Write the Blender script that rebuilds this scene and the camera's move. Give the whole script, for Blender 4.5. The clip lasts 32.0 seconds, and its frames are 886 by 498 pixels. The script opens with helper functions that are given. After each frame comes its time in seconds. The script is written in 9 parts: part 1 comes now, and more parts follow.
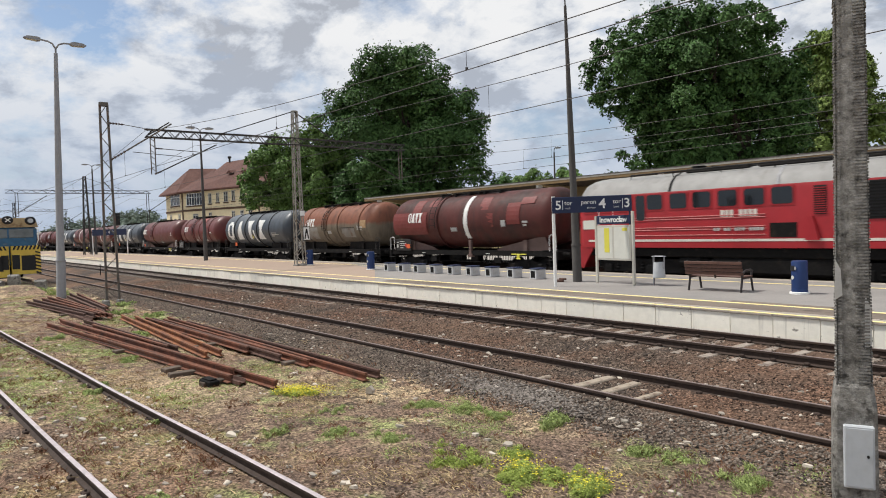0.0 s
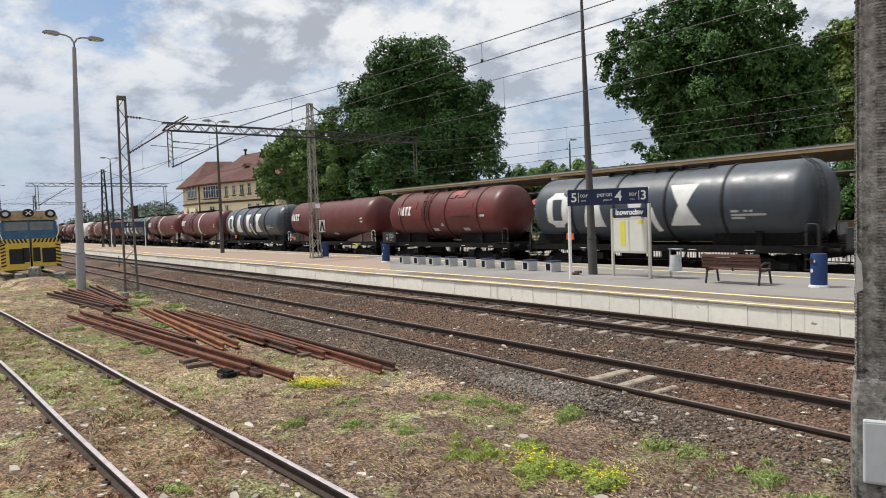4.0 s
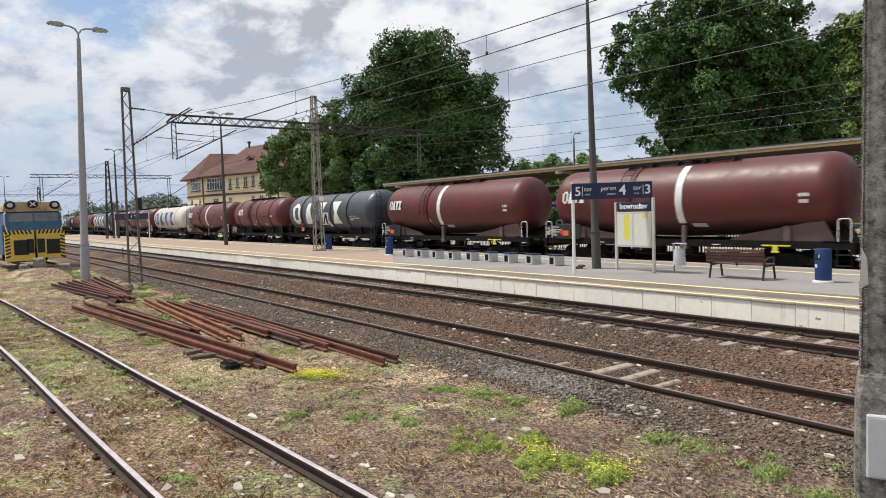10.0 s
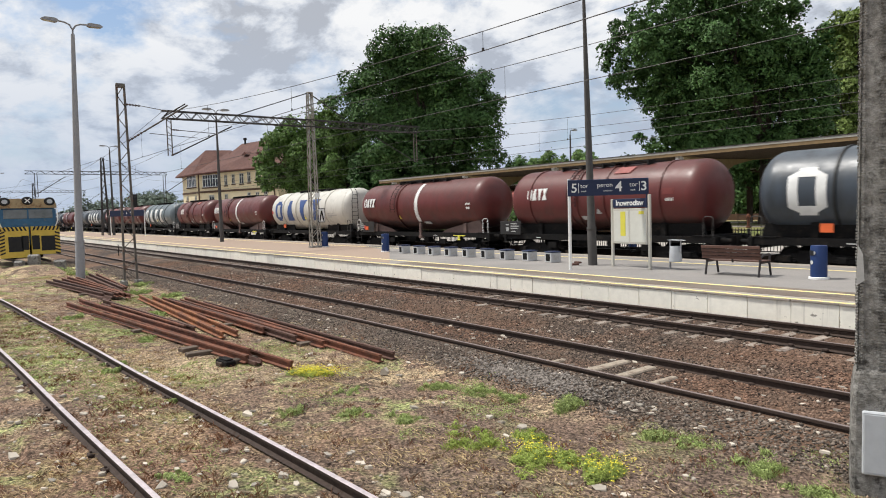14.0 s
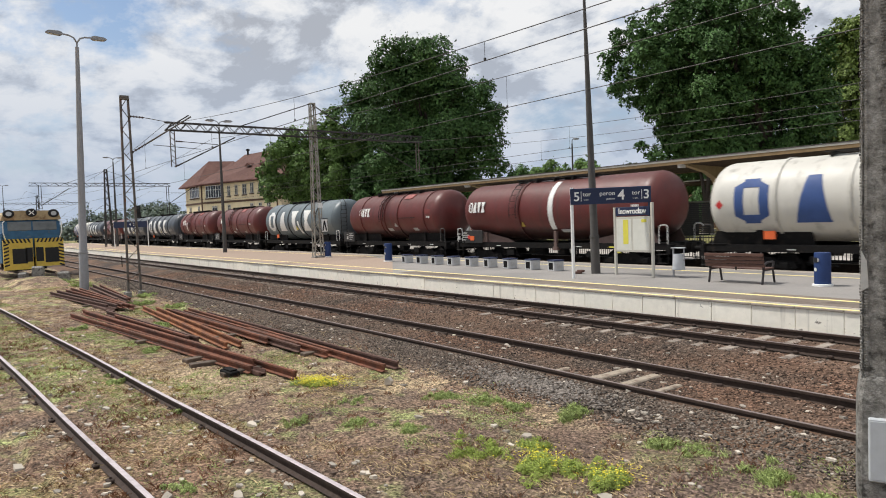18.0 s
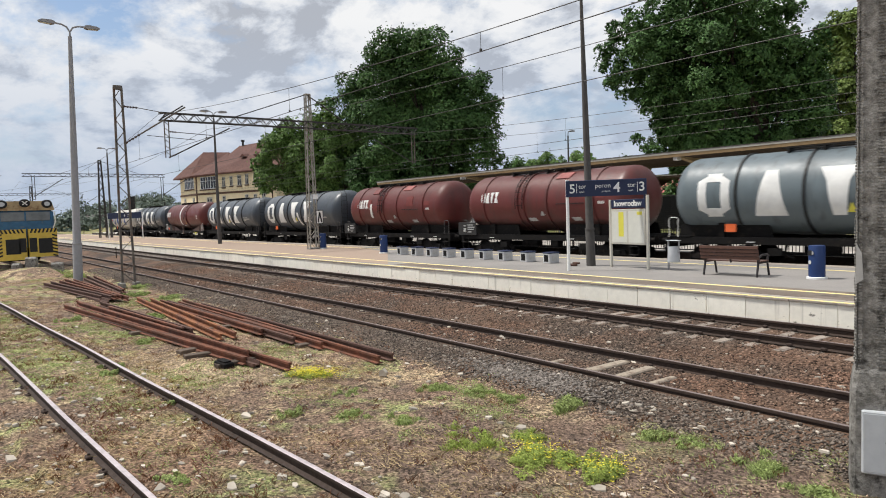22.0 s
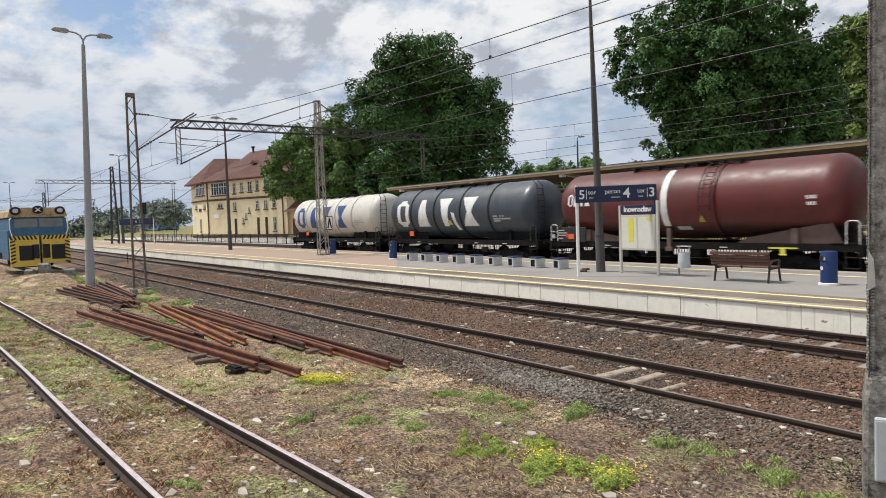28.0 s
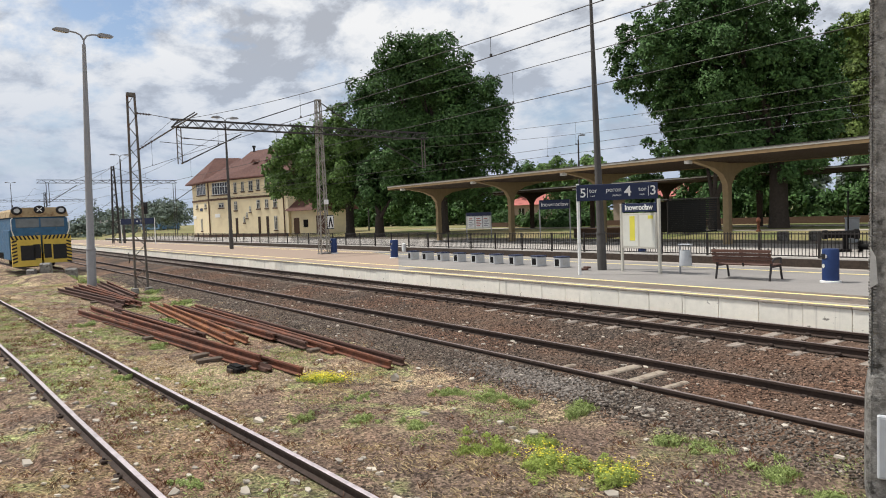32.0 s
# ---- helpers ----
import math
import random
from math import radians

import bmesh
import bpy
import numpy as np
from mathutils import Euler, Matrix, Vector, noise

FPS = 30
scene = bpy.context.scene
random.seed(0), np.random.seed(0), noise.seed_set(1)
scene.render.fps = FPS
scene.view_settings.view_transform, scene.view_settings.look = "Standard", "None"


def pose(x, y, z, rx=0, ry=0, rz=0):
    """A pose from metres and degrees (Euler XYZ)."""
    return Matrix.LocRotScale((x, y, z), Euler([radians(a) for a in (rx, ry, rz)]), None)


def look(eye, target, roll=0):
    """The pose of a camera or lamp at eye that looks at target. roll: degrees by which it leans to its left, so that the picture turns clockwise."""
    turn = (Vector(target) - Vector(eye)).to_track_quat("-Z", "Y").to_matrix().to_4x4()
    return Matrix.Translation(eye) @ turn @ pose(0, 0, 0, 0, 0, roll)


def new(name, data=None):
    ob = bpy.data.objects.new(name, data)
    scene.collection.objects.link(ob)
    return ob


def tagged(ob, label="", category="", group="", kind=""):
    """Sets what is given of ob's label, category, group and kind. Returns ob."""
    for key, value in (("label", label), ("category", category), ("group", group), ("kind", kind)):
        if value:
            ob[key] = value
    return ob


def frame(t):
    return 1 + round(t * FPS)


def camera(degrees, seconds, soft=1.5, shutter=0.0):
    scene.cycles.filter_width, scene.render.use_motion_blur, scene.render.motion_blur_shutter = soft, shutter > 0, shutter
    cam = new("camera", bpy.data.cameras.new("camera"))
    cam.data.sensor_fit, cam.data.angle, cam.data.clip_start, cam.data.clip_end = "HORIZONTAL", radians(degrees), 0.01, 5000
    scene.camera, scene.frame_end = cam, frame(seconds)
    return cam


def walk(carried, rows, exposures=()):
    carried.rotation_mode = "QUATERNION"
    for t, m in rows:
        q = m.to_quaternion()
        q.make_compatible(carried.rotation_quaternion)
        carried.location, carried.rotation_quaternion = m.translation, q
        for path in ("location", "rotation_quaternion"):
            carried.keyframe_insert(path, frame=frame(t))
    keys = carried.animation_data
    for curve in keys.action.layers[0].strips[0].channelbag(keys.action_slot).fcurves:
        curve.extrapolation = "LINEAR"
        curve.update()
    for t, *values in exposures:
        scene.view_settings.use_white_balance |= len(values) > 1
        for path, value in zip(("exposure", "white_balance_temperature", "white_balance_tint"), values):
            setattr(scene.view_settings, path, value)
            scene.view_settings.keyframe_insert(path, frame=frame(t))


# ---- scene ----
cam = camera(67.0, 32.0, soft=1.0, shutter=0.3)


def view(x, y, z, yaw, pitch, roll):
    """A hand-held pose: yaw from the line of the tracks, pitch up, roll, in degrees."""
    a, b = radians(yaw), radians(pitch)
    eye = Vector((x, y, z))
    return look(eye, eye + Vector((-math.cos(a) * math.cos(b), math.sin(a) * math.cos(b), math.sin(b))), -roll)


EXPOSURES = [(0, -0.04), (4, -0.02), (8, 0.03), (12, 0.06), (14.5, 0.06), (17, -0.04), (20, -0.02), (24, 0.02), (29, -0.03), (32, 0.0)]

walk(cam, [(t, view(*v)) for t, *v in (
    (0, 0.031, 0.010, 2.556, 38.80, -1.93, 1.93),
    (0.5, 0.029, 0.008, 2.562, 38.57, -2.01, 2.01),
    (1, 0.039, 0.003, 2.562, 38.37, -1.91, 1.99),
    (1.5, 0.044, 0.002, 2.571, 38.19, -1.79, 2.00),
    (2, 0.036, 0.001, 2.563, 37.95, -1.84, 1.95),
    (2.5, 0.034, 0.004, 2.564, 37.81, -2.17, 2.02),
    (3, 0.032, 0.004, 2.557, 37.70, -2.37, 1.98),
    (3.5, 0.027, 0.005, 2.562, 37.60, -2.50, 1.99),
    (5.5, 0.026, -0.007, 2.565, 37.33, -2.57, 1.85),
    (6, 0.028, 0.010, 2.566, 37.15, -2.65, 2.07),
    (6.5, 0.019, -0.006, 2.555, 37.11, -2.72, 1.81),
    (7, 0.023, -0.016, 2.564, 37.14, -2.66, 1.69),
    (7.5, 0.025, -0.010, 2.560, 37.19, -2.66, 1.69),
    (8, 0.027, -0.002, 2.554, 37.20, -2.77, 1.72),
    (8.5, 0.015, 0.005, 2.556, 37.28, -2.92, 1.75),
    (9, 0.014, 0.002, 2.561, 37.30, -3.09, 1.81),
    (9.5, 0.016, 0.002, 2.555, 37.24, -3.12, 1.82),
    (10, 0.018, -0.000, 2.554, 37.22, -3.09, 1.66),
    (10.5, 0.014, -0.001, 2.556, 37.30, -3.12, 1.54),
    (11, 0.017, -0.002, 2.555, 37.33, -3.26, 1.49),
    (11.5, 0.006, 0.013, 2.552, 37.39, -3.38, 1.42),
    (12, 0.008, 0.007, 2.551, 37.37, -3.38, 1.56),
    (12.5, 0.012, -0.002, 2.548, 37.28, -3.31, 1.62),
    (13, 0.015, -0.003, 2.551, 37.33, -3.26, 1.42),
    (13.5, 0.010, 0.011, 2.556, 37.44, -3.35, 1.48),
    (14, 0.001, 0.019, 2.553, 37.52, -3.38, 1.66),
    (14.5, 0.008, 0.017, 2.553, 37.47, -3.30, 1.67),
    (16.5, 0.014, -0.001, 2.557, 37.26, -2.34, 1.59),
    (17, 0.013, -0.006, 2.560, 37.32, -2.41, 1.71),
    (17.5, 0.014, 0.003, 2.559, 37.30, -2.59, 1.90),
    (18, 0.010, -0.003, 2.550, 37.32, -2.57, 2.01),
    (18.5, 0.013, 0.002, 2.558, 37.33, -2.49, 2.05),
    (19, 0.018, -0.004, 2.551, 37.41, -2.35, 2.02),
    (19.5, 0.013, -0.003, 2.552, 37.54, -2.34, 1.98),
    (20, 0.005, -0.011, 2.540, 37.59, -2.55, 1.78),
    (20.5, -0.001, 0.012, 2.551, 37.55, -2.78, 1.81),
    (21, 0.001, 0.009, 2.551, 37.62, -2.92, 1.78),
    (21.5, -0.007, 0.025, 2.544, 37.64, -3.18, 1.77),
    (22, -0.011, 0.023, 2.541, 37.68, -3.26, 1.83),
    (22.5, -0.013, 0.028, 2.542, 37.63, -3.28, 1.86),
    (23, -0.006, 0.018, 2.544, 37.51, -3.22, 1.89),
    (23.5, -0.006, 0.015, 2.545, 37.48, -3.13, 1.88),
    (24, -0.010, 0.000, 2.535, 37.48, -3.04, 1.75),
    (24.5, -0.001, 0.021, 2.549, 37.33, -3.06, 1.86),
    (25, -0.004, 0.011, 2.543, 37.12, -2.88, 1.66),
    (25.5, 0.006, 0.012, 2.554, 36.88, -2.78, 1.57),
    (27.5, 0.002, -0.003, 2.549, 36.95, -2.71, 1.77),
    (28, 0.005, 0.004, 2.552, 36.90, -2.75, 1.90),
    (28.5, 0.002, -0.011, 2.551, 36.97, -2.74, 1.96),
    (29, 0.006, 0.016, 2.557, 37.01, -2.73, 2.11),
    (29.5, 0.002, -0.001, 2.553, 37.08, -2.63, 1.96),
    (30, 0.004, 0.006, 2.549, 37.05, -2.60, 1.96),
    (30.5, 0.005, -0.014, 2.554, 36.98, -2.61, 1.97),
    (31, 0.005, -0.012, 2.553, 36.87, -2.62, 1.99),
    (31.5, 0.001, -0.010, 2.551, 36.84, -2.72, 2.04),
    (32, 0.000, -0.000, 2.550, 36.81, -2.85, 2.06),
)], EXPOSURES)

# ---- world, sun ----
SUN_EL, SUN_AZ = 60.0, 214.0   # sun direction: elevation, azimuth from +X towards +Y


def make_world():
    w = bpy.data.worlds.new("sky")
    scene.world = w
    w.use_nodes = True
    nt = w.node_tree
    nt.nodes.clear()
    N = nt.nodes.new
    L = nt.links.new
    out, bg = N("ShaderNodeOutputWorld"), N("ShaderNodeBackground")
    sky = N("ShaderNodeTexSky")
    sky.sky_type = "NISHITA"
    sky.sun_disc = False
    sky.sun_elevation = radians(SUN_EL)
    sky.sun_rotation = radians(90.0 - SUN_AZ)
    tc, sep = N("ShaderNodeTexCoord"), N("ShaderNodeSeparateXYZ")
    L(tc.outputs["Generated"], sep.inputs[0])

    def math_node(op, a, b=None):
        m = N("ShaderNodeMath")
        m.operation = op
        for i, v in enumerate((a, b)):
            if v is None:
                continue
            if isinstance(v, (int, float)):
                m.inputs[i].default_value = v
            else:
                L(v, m.inputs[i])
        return m.outputs[0]

    h = math_node("ADD", math_node("MAXIMUM", sep.outputs[2], 0.0), 0.36)
    comb = N("ShaderNodeCombineXYZ")
    L(math_node("DIVIDE", sep.outputs[0], h), comb.inputs[0])
    L(math_node("DIVIDE", sep.outputs[1], h), comb.inputs[1])

    def fbm(scale, detail, rough, offset, distortion=0.0):
        mp = N("ShaderNodeMapping")
        mp.inputs["Location"].default_value = offset
        L(comb.outputs[0], mp.inputs[0])
        n = N("ShaderNodeTexNoise")
        n.inputs["Scale"].default_value = scale
        n.inputs["Detail"].default_value = detail
        n.inputs["Roughness"].default_value = rough
        n.inputs["Distortion"].default_value = distortion
        L(mp.outputs[0], n.inputs["Vector"])
        return n.outputs["Fac"]

    def ramp(fac, stops):
        r = N("ShaderNodeValToRGB")
        e = r.color_ramp.elements
        while len(e) < len(stops):
            e.new(0.5)
        for el, (p, c) in zip(e, stops):
            el.position, el.color = p, (*c, 1)
        L(fac, r.inputs[0])
        return r.outputs[0]

    cover = ramp(fbm(2.3, 14, 0.62, (6.9, 2.2, 0), 0.15), [(0.34, (0, 0, 0)), (0.47, (1, 1, 1))])
    # heaped clouds: thick parts are grey below, the side towards the sun is white
    thick = fbm(3.4, 14, 0.60, (9.3, 4.2, 1.5), 0.2)
    beside = fbm(3.4, 14, 0.60, (9.24, 4.15, 1.5), 0.2)
    fine = fbm(11.0, 10, 0.62, (3.1, 7.7, 2.0), 0.3)
    lit = math_node("MULTIPLY", math_node("SUBTRACT", thick, beside), 0.9)
    lit = math_node("ADD", lit, math_node("MULTIPLY", math_node("SUBTRACT", fine, 0.5), 0.16))
    body = ramp(math_node("ADD", thick, lit),
                [(0.35, (0.45, 0.48, 0.54)), (0.43, (0.60, 0.64, 0.71)), (0.50, (0.77, 0.795, 0.835)), (0.60, (0.90, 0.905, 0.915))])
    blue = N("ShaderNodeMix")
    blue.data_type = "RGBA"
    blue.blend_type = "MULTIPLY"
    blue.inputs[0].default_value = 1.0
    L(sky.outputs[0], blue.inputs[6])
    blue.inputs[7].default_value = (SKYGAIN, SKYGAIN, SKYGAIN, 1)
    mix = N("ShaderNodeMix")
    mix.data_type = "RGBA"
    L(cover, mix.inputs[0])
    L(blue.outputs[2], mix.inputs[6])
    L(body, mix.inputs[7])
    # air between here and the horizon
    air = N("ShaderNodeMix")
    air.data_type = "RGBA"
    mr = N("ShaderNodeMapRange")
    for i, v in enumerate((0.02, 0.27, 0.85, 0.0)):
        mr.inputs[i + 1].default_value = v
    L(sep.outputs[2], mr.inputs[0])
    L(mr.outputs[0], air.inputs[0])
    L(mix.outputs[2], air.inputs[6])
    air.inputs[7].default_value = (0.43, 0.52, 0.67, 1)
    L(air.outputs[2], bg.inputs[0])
    bg.inputs[1].default_value = WORLD
    L(bg.outputs[0], out.inputs[0])


SKYGAIN, WORLD = 0.12, 1.0
make_world()
sun = new("sun", bpy.data.lights.new("sun", "SUN"))
sun.data.energy, sun.data.angle, sun.data.color = 4.1, radians(6), (1.0, 0.962, 0.90)
ce, se = math.cos(radians(SUN_EL)), math.sin(radians(SUN_EL))
sun.matrix_world = look((0, 0, 60), Vector((0, 0, 60)) - Vector((ce * math.cos(radians(SUN_AZ)), ce * math.sin(radians(SUN_AZ)), se)))
scene.view_settings.exposure = 0.0

# ---- materials ----


def mat(name, base, rough=0.7, metal=0.0, var=0.25, scale=3.0, spots=None, spot_scale=1.2, spot_at=0.55, spot_soft=0.12,
        bump=0.2, bump_scale=40.0, streak=None, random_tint=0.0, spec=0.4, alt=None, alt_scale=0.5, band=None, dust_sheen=None, shuffle=False):
    """A surface: base colour with fine grain (var, scale), patches of a second colour (alt), stains (spots), vertical streaks, and relief."""
    m = bpy.data.materials.new(name)
    m.use_nodes = True
    nt = m.node_tree
    b = nt.nodes["Principled BSDF"]
    N, L = nt.nodes.new, nt.links.new
    tc = N("ShaderNodeTexCoord")

    def tex(sc, detail=6, stretch=(1, 1, 1)):
        mp = N("ShaderNodeMapping")
        mp.inputs["Scale"].default_value = stretch
        if shuffle:
            oi = N("ShaderNodeObjectInfo")
            mv = N("ShaderNodeVectorMath")
            mv.operation = "MULTIPLY_ADD"
            for i in range(3):
                mv.inputs[1].default_value[i] = (41.0, 17.0, 0.0)[i]
            L(oi.outputs["Random"], mv.inputs[0])
            L(tc.outputs["Object"], mv.inputs[2])
            L(mv.outputs[0], mp.inputs[0])
        else:
            L(tc.outputs["Object"], mp.inputs[0])
        n = N("ShaderNodeTexNoise")
        n.inputs["Scale"].default_value, n.inputs["Detail"].default_value, n.inputs["Roughness"].default_value = sc, detail, 0.62
        L(mp.outputs[0], n.inputs["Vector"])
        return n.outputs["Fac"]

    def rng(fac, lo, hi, a=0.0, c=1.0):
        r = N("ShaderNodeMapRange")
        r.inputs[1].default_value, r.inputs[2].default_value, r.inputs[3].default_value, r.inputs[4].default_value = lo, hi, a, c
        L(fac, r.inputs[0])
        return r.outputs[0]

    def mixc(fac, a, c, mode="MIX"):
        x = N("ShaderNodeMix")
        x.data_type, x.blend_type = "RGBA", mode
        for s, v in ((0, fac), (6, a), (7, c)):
            if isinstance(v, tuple):
                x.inputs[s].default_value = (*v, 1)
            elif isinstance(v, (int, float)):
                x.inputs[s].default_value = v
            else:
                L(v, x.inputs[s])
        return x.outputs[2]

    col = tuple(base)
    if alt:
        col = mixc(rng(tex(alt_scale, 5), 0.42, 0.58), col, tuple(alt))
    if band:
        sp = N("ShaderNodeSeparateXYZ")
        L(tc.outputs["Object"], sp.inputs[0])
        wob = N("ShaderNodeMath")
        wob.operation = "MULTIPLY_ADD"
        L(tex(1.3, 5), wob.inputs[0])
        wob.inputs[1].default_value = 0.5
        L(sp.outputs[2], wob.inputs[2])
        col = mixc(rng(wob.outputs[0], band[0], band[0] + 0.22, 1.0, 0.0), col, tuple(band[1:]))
    if dust_sheen:
        # sky reflection painted in with dust and faded paint on the upper side: height, spread, colour, strength
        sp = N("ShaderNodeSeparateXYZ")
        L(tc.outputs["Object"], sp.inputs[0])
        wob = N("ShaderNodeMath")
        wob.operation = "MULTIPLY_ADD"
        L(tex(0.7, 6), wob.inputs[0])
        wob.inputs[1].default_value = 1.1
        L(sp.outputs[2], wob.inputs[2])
        col = mixc(rng(wob.outputs[0], dust_sheen[0] + 0.55, dust_sheen[0] + 0.55 + dust_sheen[1], 0.0, dust_sheen[5]), col, tuple(dust_sheen[2:5]))
    if spots:
        col = mixc(rng(tex(spot_scale, 8), spot_at, spot_at + spot_soft), col, tuple(spots))
    if streak:
        f = rng(tex(1.0, 6, (streak[3], streak[3], 0.25)), streak[4], streak[4] + 0.2, 0.0, streak[5])
        col = mixc(f, col, tuple(streak[:3]))
    g = rng(tex(scale, 7), 0.25, 0.75, 1.0 - var, 1.0 + var)
    cg = N("ShaderNodeCombineColor")
    for i in range(3):
        L(g, cg.inputs[i])
    col = mixc(1.0, col, cg.outputs[0], "MULTIPLY")
    if random_tint:
        oi = N("ShaderNodeObjectInfo")
        gm = N("ShaderNodeNewGeometry")
        ad = N("ShaderNodeMath")
        ad.operation = "ADD"
        L(oi.outputs["Random"], ad.inputs[0])
        L(gm.outputs["Random Per Island"], ad.inputs[1])
        fr = N("ShaderNodeMath")
        fr.operation = "FRACT"
        L(ad.outputs[0], fr.inputs[0])
        k = rng(fr.outputs[0], 0, 1, 1 - random_tint, 1 + random_tint)
        ck = N("ShaderNodeCombineColor")
        for i in range(3):
            L(k, ck.inputs[i])
        col = mixc(1.0, col, ck.outputs[0], "MULTIPLY")
    if isinstance(col, tuple):
        b.inputs["Base Color"].default_value = (*col, 1)
    else:
        L(col, b.inputs["Base Color"])
    L(rng(tex(scale * 1.7, 4), 0.3, 0.7, max(0.02, rough - 0.1), min(1.0, rough + 0.1)), b.inputs["Roughness"])
    b.inputs["Metallic"].default_value = metal
    b.inputs["Specular IOR Level"].default_value = spec
    if bump:
        bp = N("ShaderNodeBump")
        bp.inputs["Strength"].default_value, bp.inputs["Distance"].default_value = bump, 0.6 / bump_scale
        L(tex(bump_scale, 6), bp.inputs["Height"])
        L(bp.outputs[0], b.inputs["Normal"])
    return m


M = {}


def soil():
    """Yard soil: dark and reddish earth, trodden pale patches, moss and dry grass, with crumbs."""
    m = bpy.data.materials.new("yard_soil")
    m.use_nodes = True
    nt = m.node_tree
    b = nt.nodes["Principled BSDF"]
    N, L = nt.nodes.new, nt.links.new
    tc = N("ShaderNodeTexCoord")

    def tex(sc, off, detail=9, rough=0.68):
        mp = N("ShaderNodeMapping")
        mp.inputs["Location"].default_value = (off, off * 1.7, 0)
        L(tc.outputs["Object"], mp.inputs[0])
        n = N("ShaderNodeTexNoise")
        n.inputs["Scale"].default_value, n.inputs["Detail"].default_value, n.inputs["Roughness"].default_value = sc, detail, rough
        L(mp.outputs[0], n.inputs["Vector"])
        return n.outputs["Fac"]

    def rng(f, lo, hi, a=0.0, c=1.0):
        r = N("ShaderNodeMapRange")
        for i, v in enumerate((lo, hi, a, c)):
            r.inputs[i + 1].default_value = v
        L(f, r.inputs[0])
        return r.outputs[0]

    def mix(f, a, c, mode="MIX"):
        x = N("ShaderNodeMix")
        x.data_type, x.blend_type = "RGBA", mode
        for s, v in ((0, f), (6, a), (7, c)):
            if isinstance(v, tuple):
                x.inputs[s].default_value = (*v, 1)
            elif isinstance(v, float):
                x.inputs[s].default_value = v
            else:
                L(v, x.inputs[s])
        return x.outputs[2]

    col = mix(rng(tex(0.9, 3.0), 0.40, 0.60), (0.18, 0.13, 0.10), (0.29, 0.195, 0.136))
    col = mix(rng(tex(0.55, 11.0), 0.52, 0.62), col, (0.49, 0.375, 0.235))
    col = mix(rng(tex(1.9, 21.0), 0.55, 0.63), col, (0.46, 0.36, 0.225))
    col = mix(rng(tex(0.75, 31.0), 0.54, 0.61, 0.0, 0.85), col, (0.33, 0.37, 0.15))
    col = mix(rng(tex(3.0, 41.0), 0.52, 0.63, 0.0, 0.85), col, (0.075, 0.056, 0.046))
    # bare dark earth round the trodden corner before the near rails
    dist = N("ShaderNodeVectorMath")
    dist.operation = "DISTANCE"
    L(tc.outputs["Object"], dist.inputs[0])
    dist.inputs[1].default_value = (-4.6, 5.6, -0.4)
    wob = N("ShaderNodeMath")
    wob.operation = "MULTIPLY_ADD"
    L(tex(0.8, 51.0), wob.inputs[0])
    wob.inputs[1].default_value = 5.0
    L(dist.outputs["Value"], wob.inputs[2])
    col = mix(rng(wob.outputs[0], 3.8, 6.4, 0.8, 0.0), col, (0.175, 0.124, 0.098))
    # pale trodden earth between the siding and the rail pile
    dist = N("ShaderNodeVectorMath")
    dist.operation = "DISTANCE"
    L(tc.outputs["Object"], dist.inputs[0])
    dist.inputs[1].default_value = (-13.2, 3.75, -0.4)
    wob = N("ShaderNodeMath")
    wob.operation = "MULTIPLY_ADD"
    L(tex(1.1, 61.0), wob.inputs[0])
    wob.inputs[1].default_value = 4.0
    L(dist.outputs["Value"], wob.inputs[2])
    col = mix(rng(wob.outputs[0], 2.6, 4.4, 0.75, 0.0), col, (0.50, 0.385, 0.25))
    # reddish earth with dead weeds beside the siding
    dist = N("ShaderNodeVectorMath")
    dist.operation = "DISTANCE"
    L(tc.outputs["Object"], dist.inputs[0])
    dist.inputs[1].default_value = (-8.6, 1.9, -0.4)
    wob = N("ShaderNodeMath")
    wob.operation = "MULTIPLY_ADD"
    L(tex(1.3, 71.0), wob.inputs[0])
    wob.inputs[1].default_value = 4.0
    L(dist.outputs["Value"], wob.inputs[2])
    col = mix(rng(wob.outputs[0], 2.8, 4.2, 0.75, 0.0), col, (0.25, 0.155, 0.105))
    vo = N("ShaderNodeTexVoronoi")
    vo.inputs["Scale"].default_value = 34.0
    L(tc.outputs["Object"], vo.inputs["Vector"])
    sv = N("ShaderNodeSeparateColor")
    L(vo.outputs["Color"], sv.inputs[0])
    cell = rng(sv.outputs[0], 0.0, 1.0, 0.3, 1.55)
    cv = N("ShaderNodeCombineColor")
    for i in range(3):
        L(cell, cv.inputs[i])
    col = mix(1.0, col, cv.outputs[0], "MULTIPLY")
    g = rng(tex(17.0, 5.0, 8, 0.85), 0.37, 0.63, 0.25, 1.75)
    cg = N("ShaderNodeCombineColor")
    for i in range(3):
        L(g, cg.inputs[i])
    col = mix(1.0, col, cg.outputs[0], "MULTIPLY")
    L(col, b.inputs["Base Color"])
    b.inputs["Roughness"].default_value = 0.97
    b.inputs["Specular IOR Level"].default_value = 0.15
    bp = N("ShaderNodeBump")
    bp.inputs["Strength"].default_value, bp.inputs["Distance"].default_value = 1.0, 0.05
    L(tex(16.0, 5.0, 8, 0.75), bp.inputs["Height"])
    L(bp.outputs[0], b.inputs["Normal"])
    return m


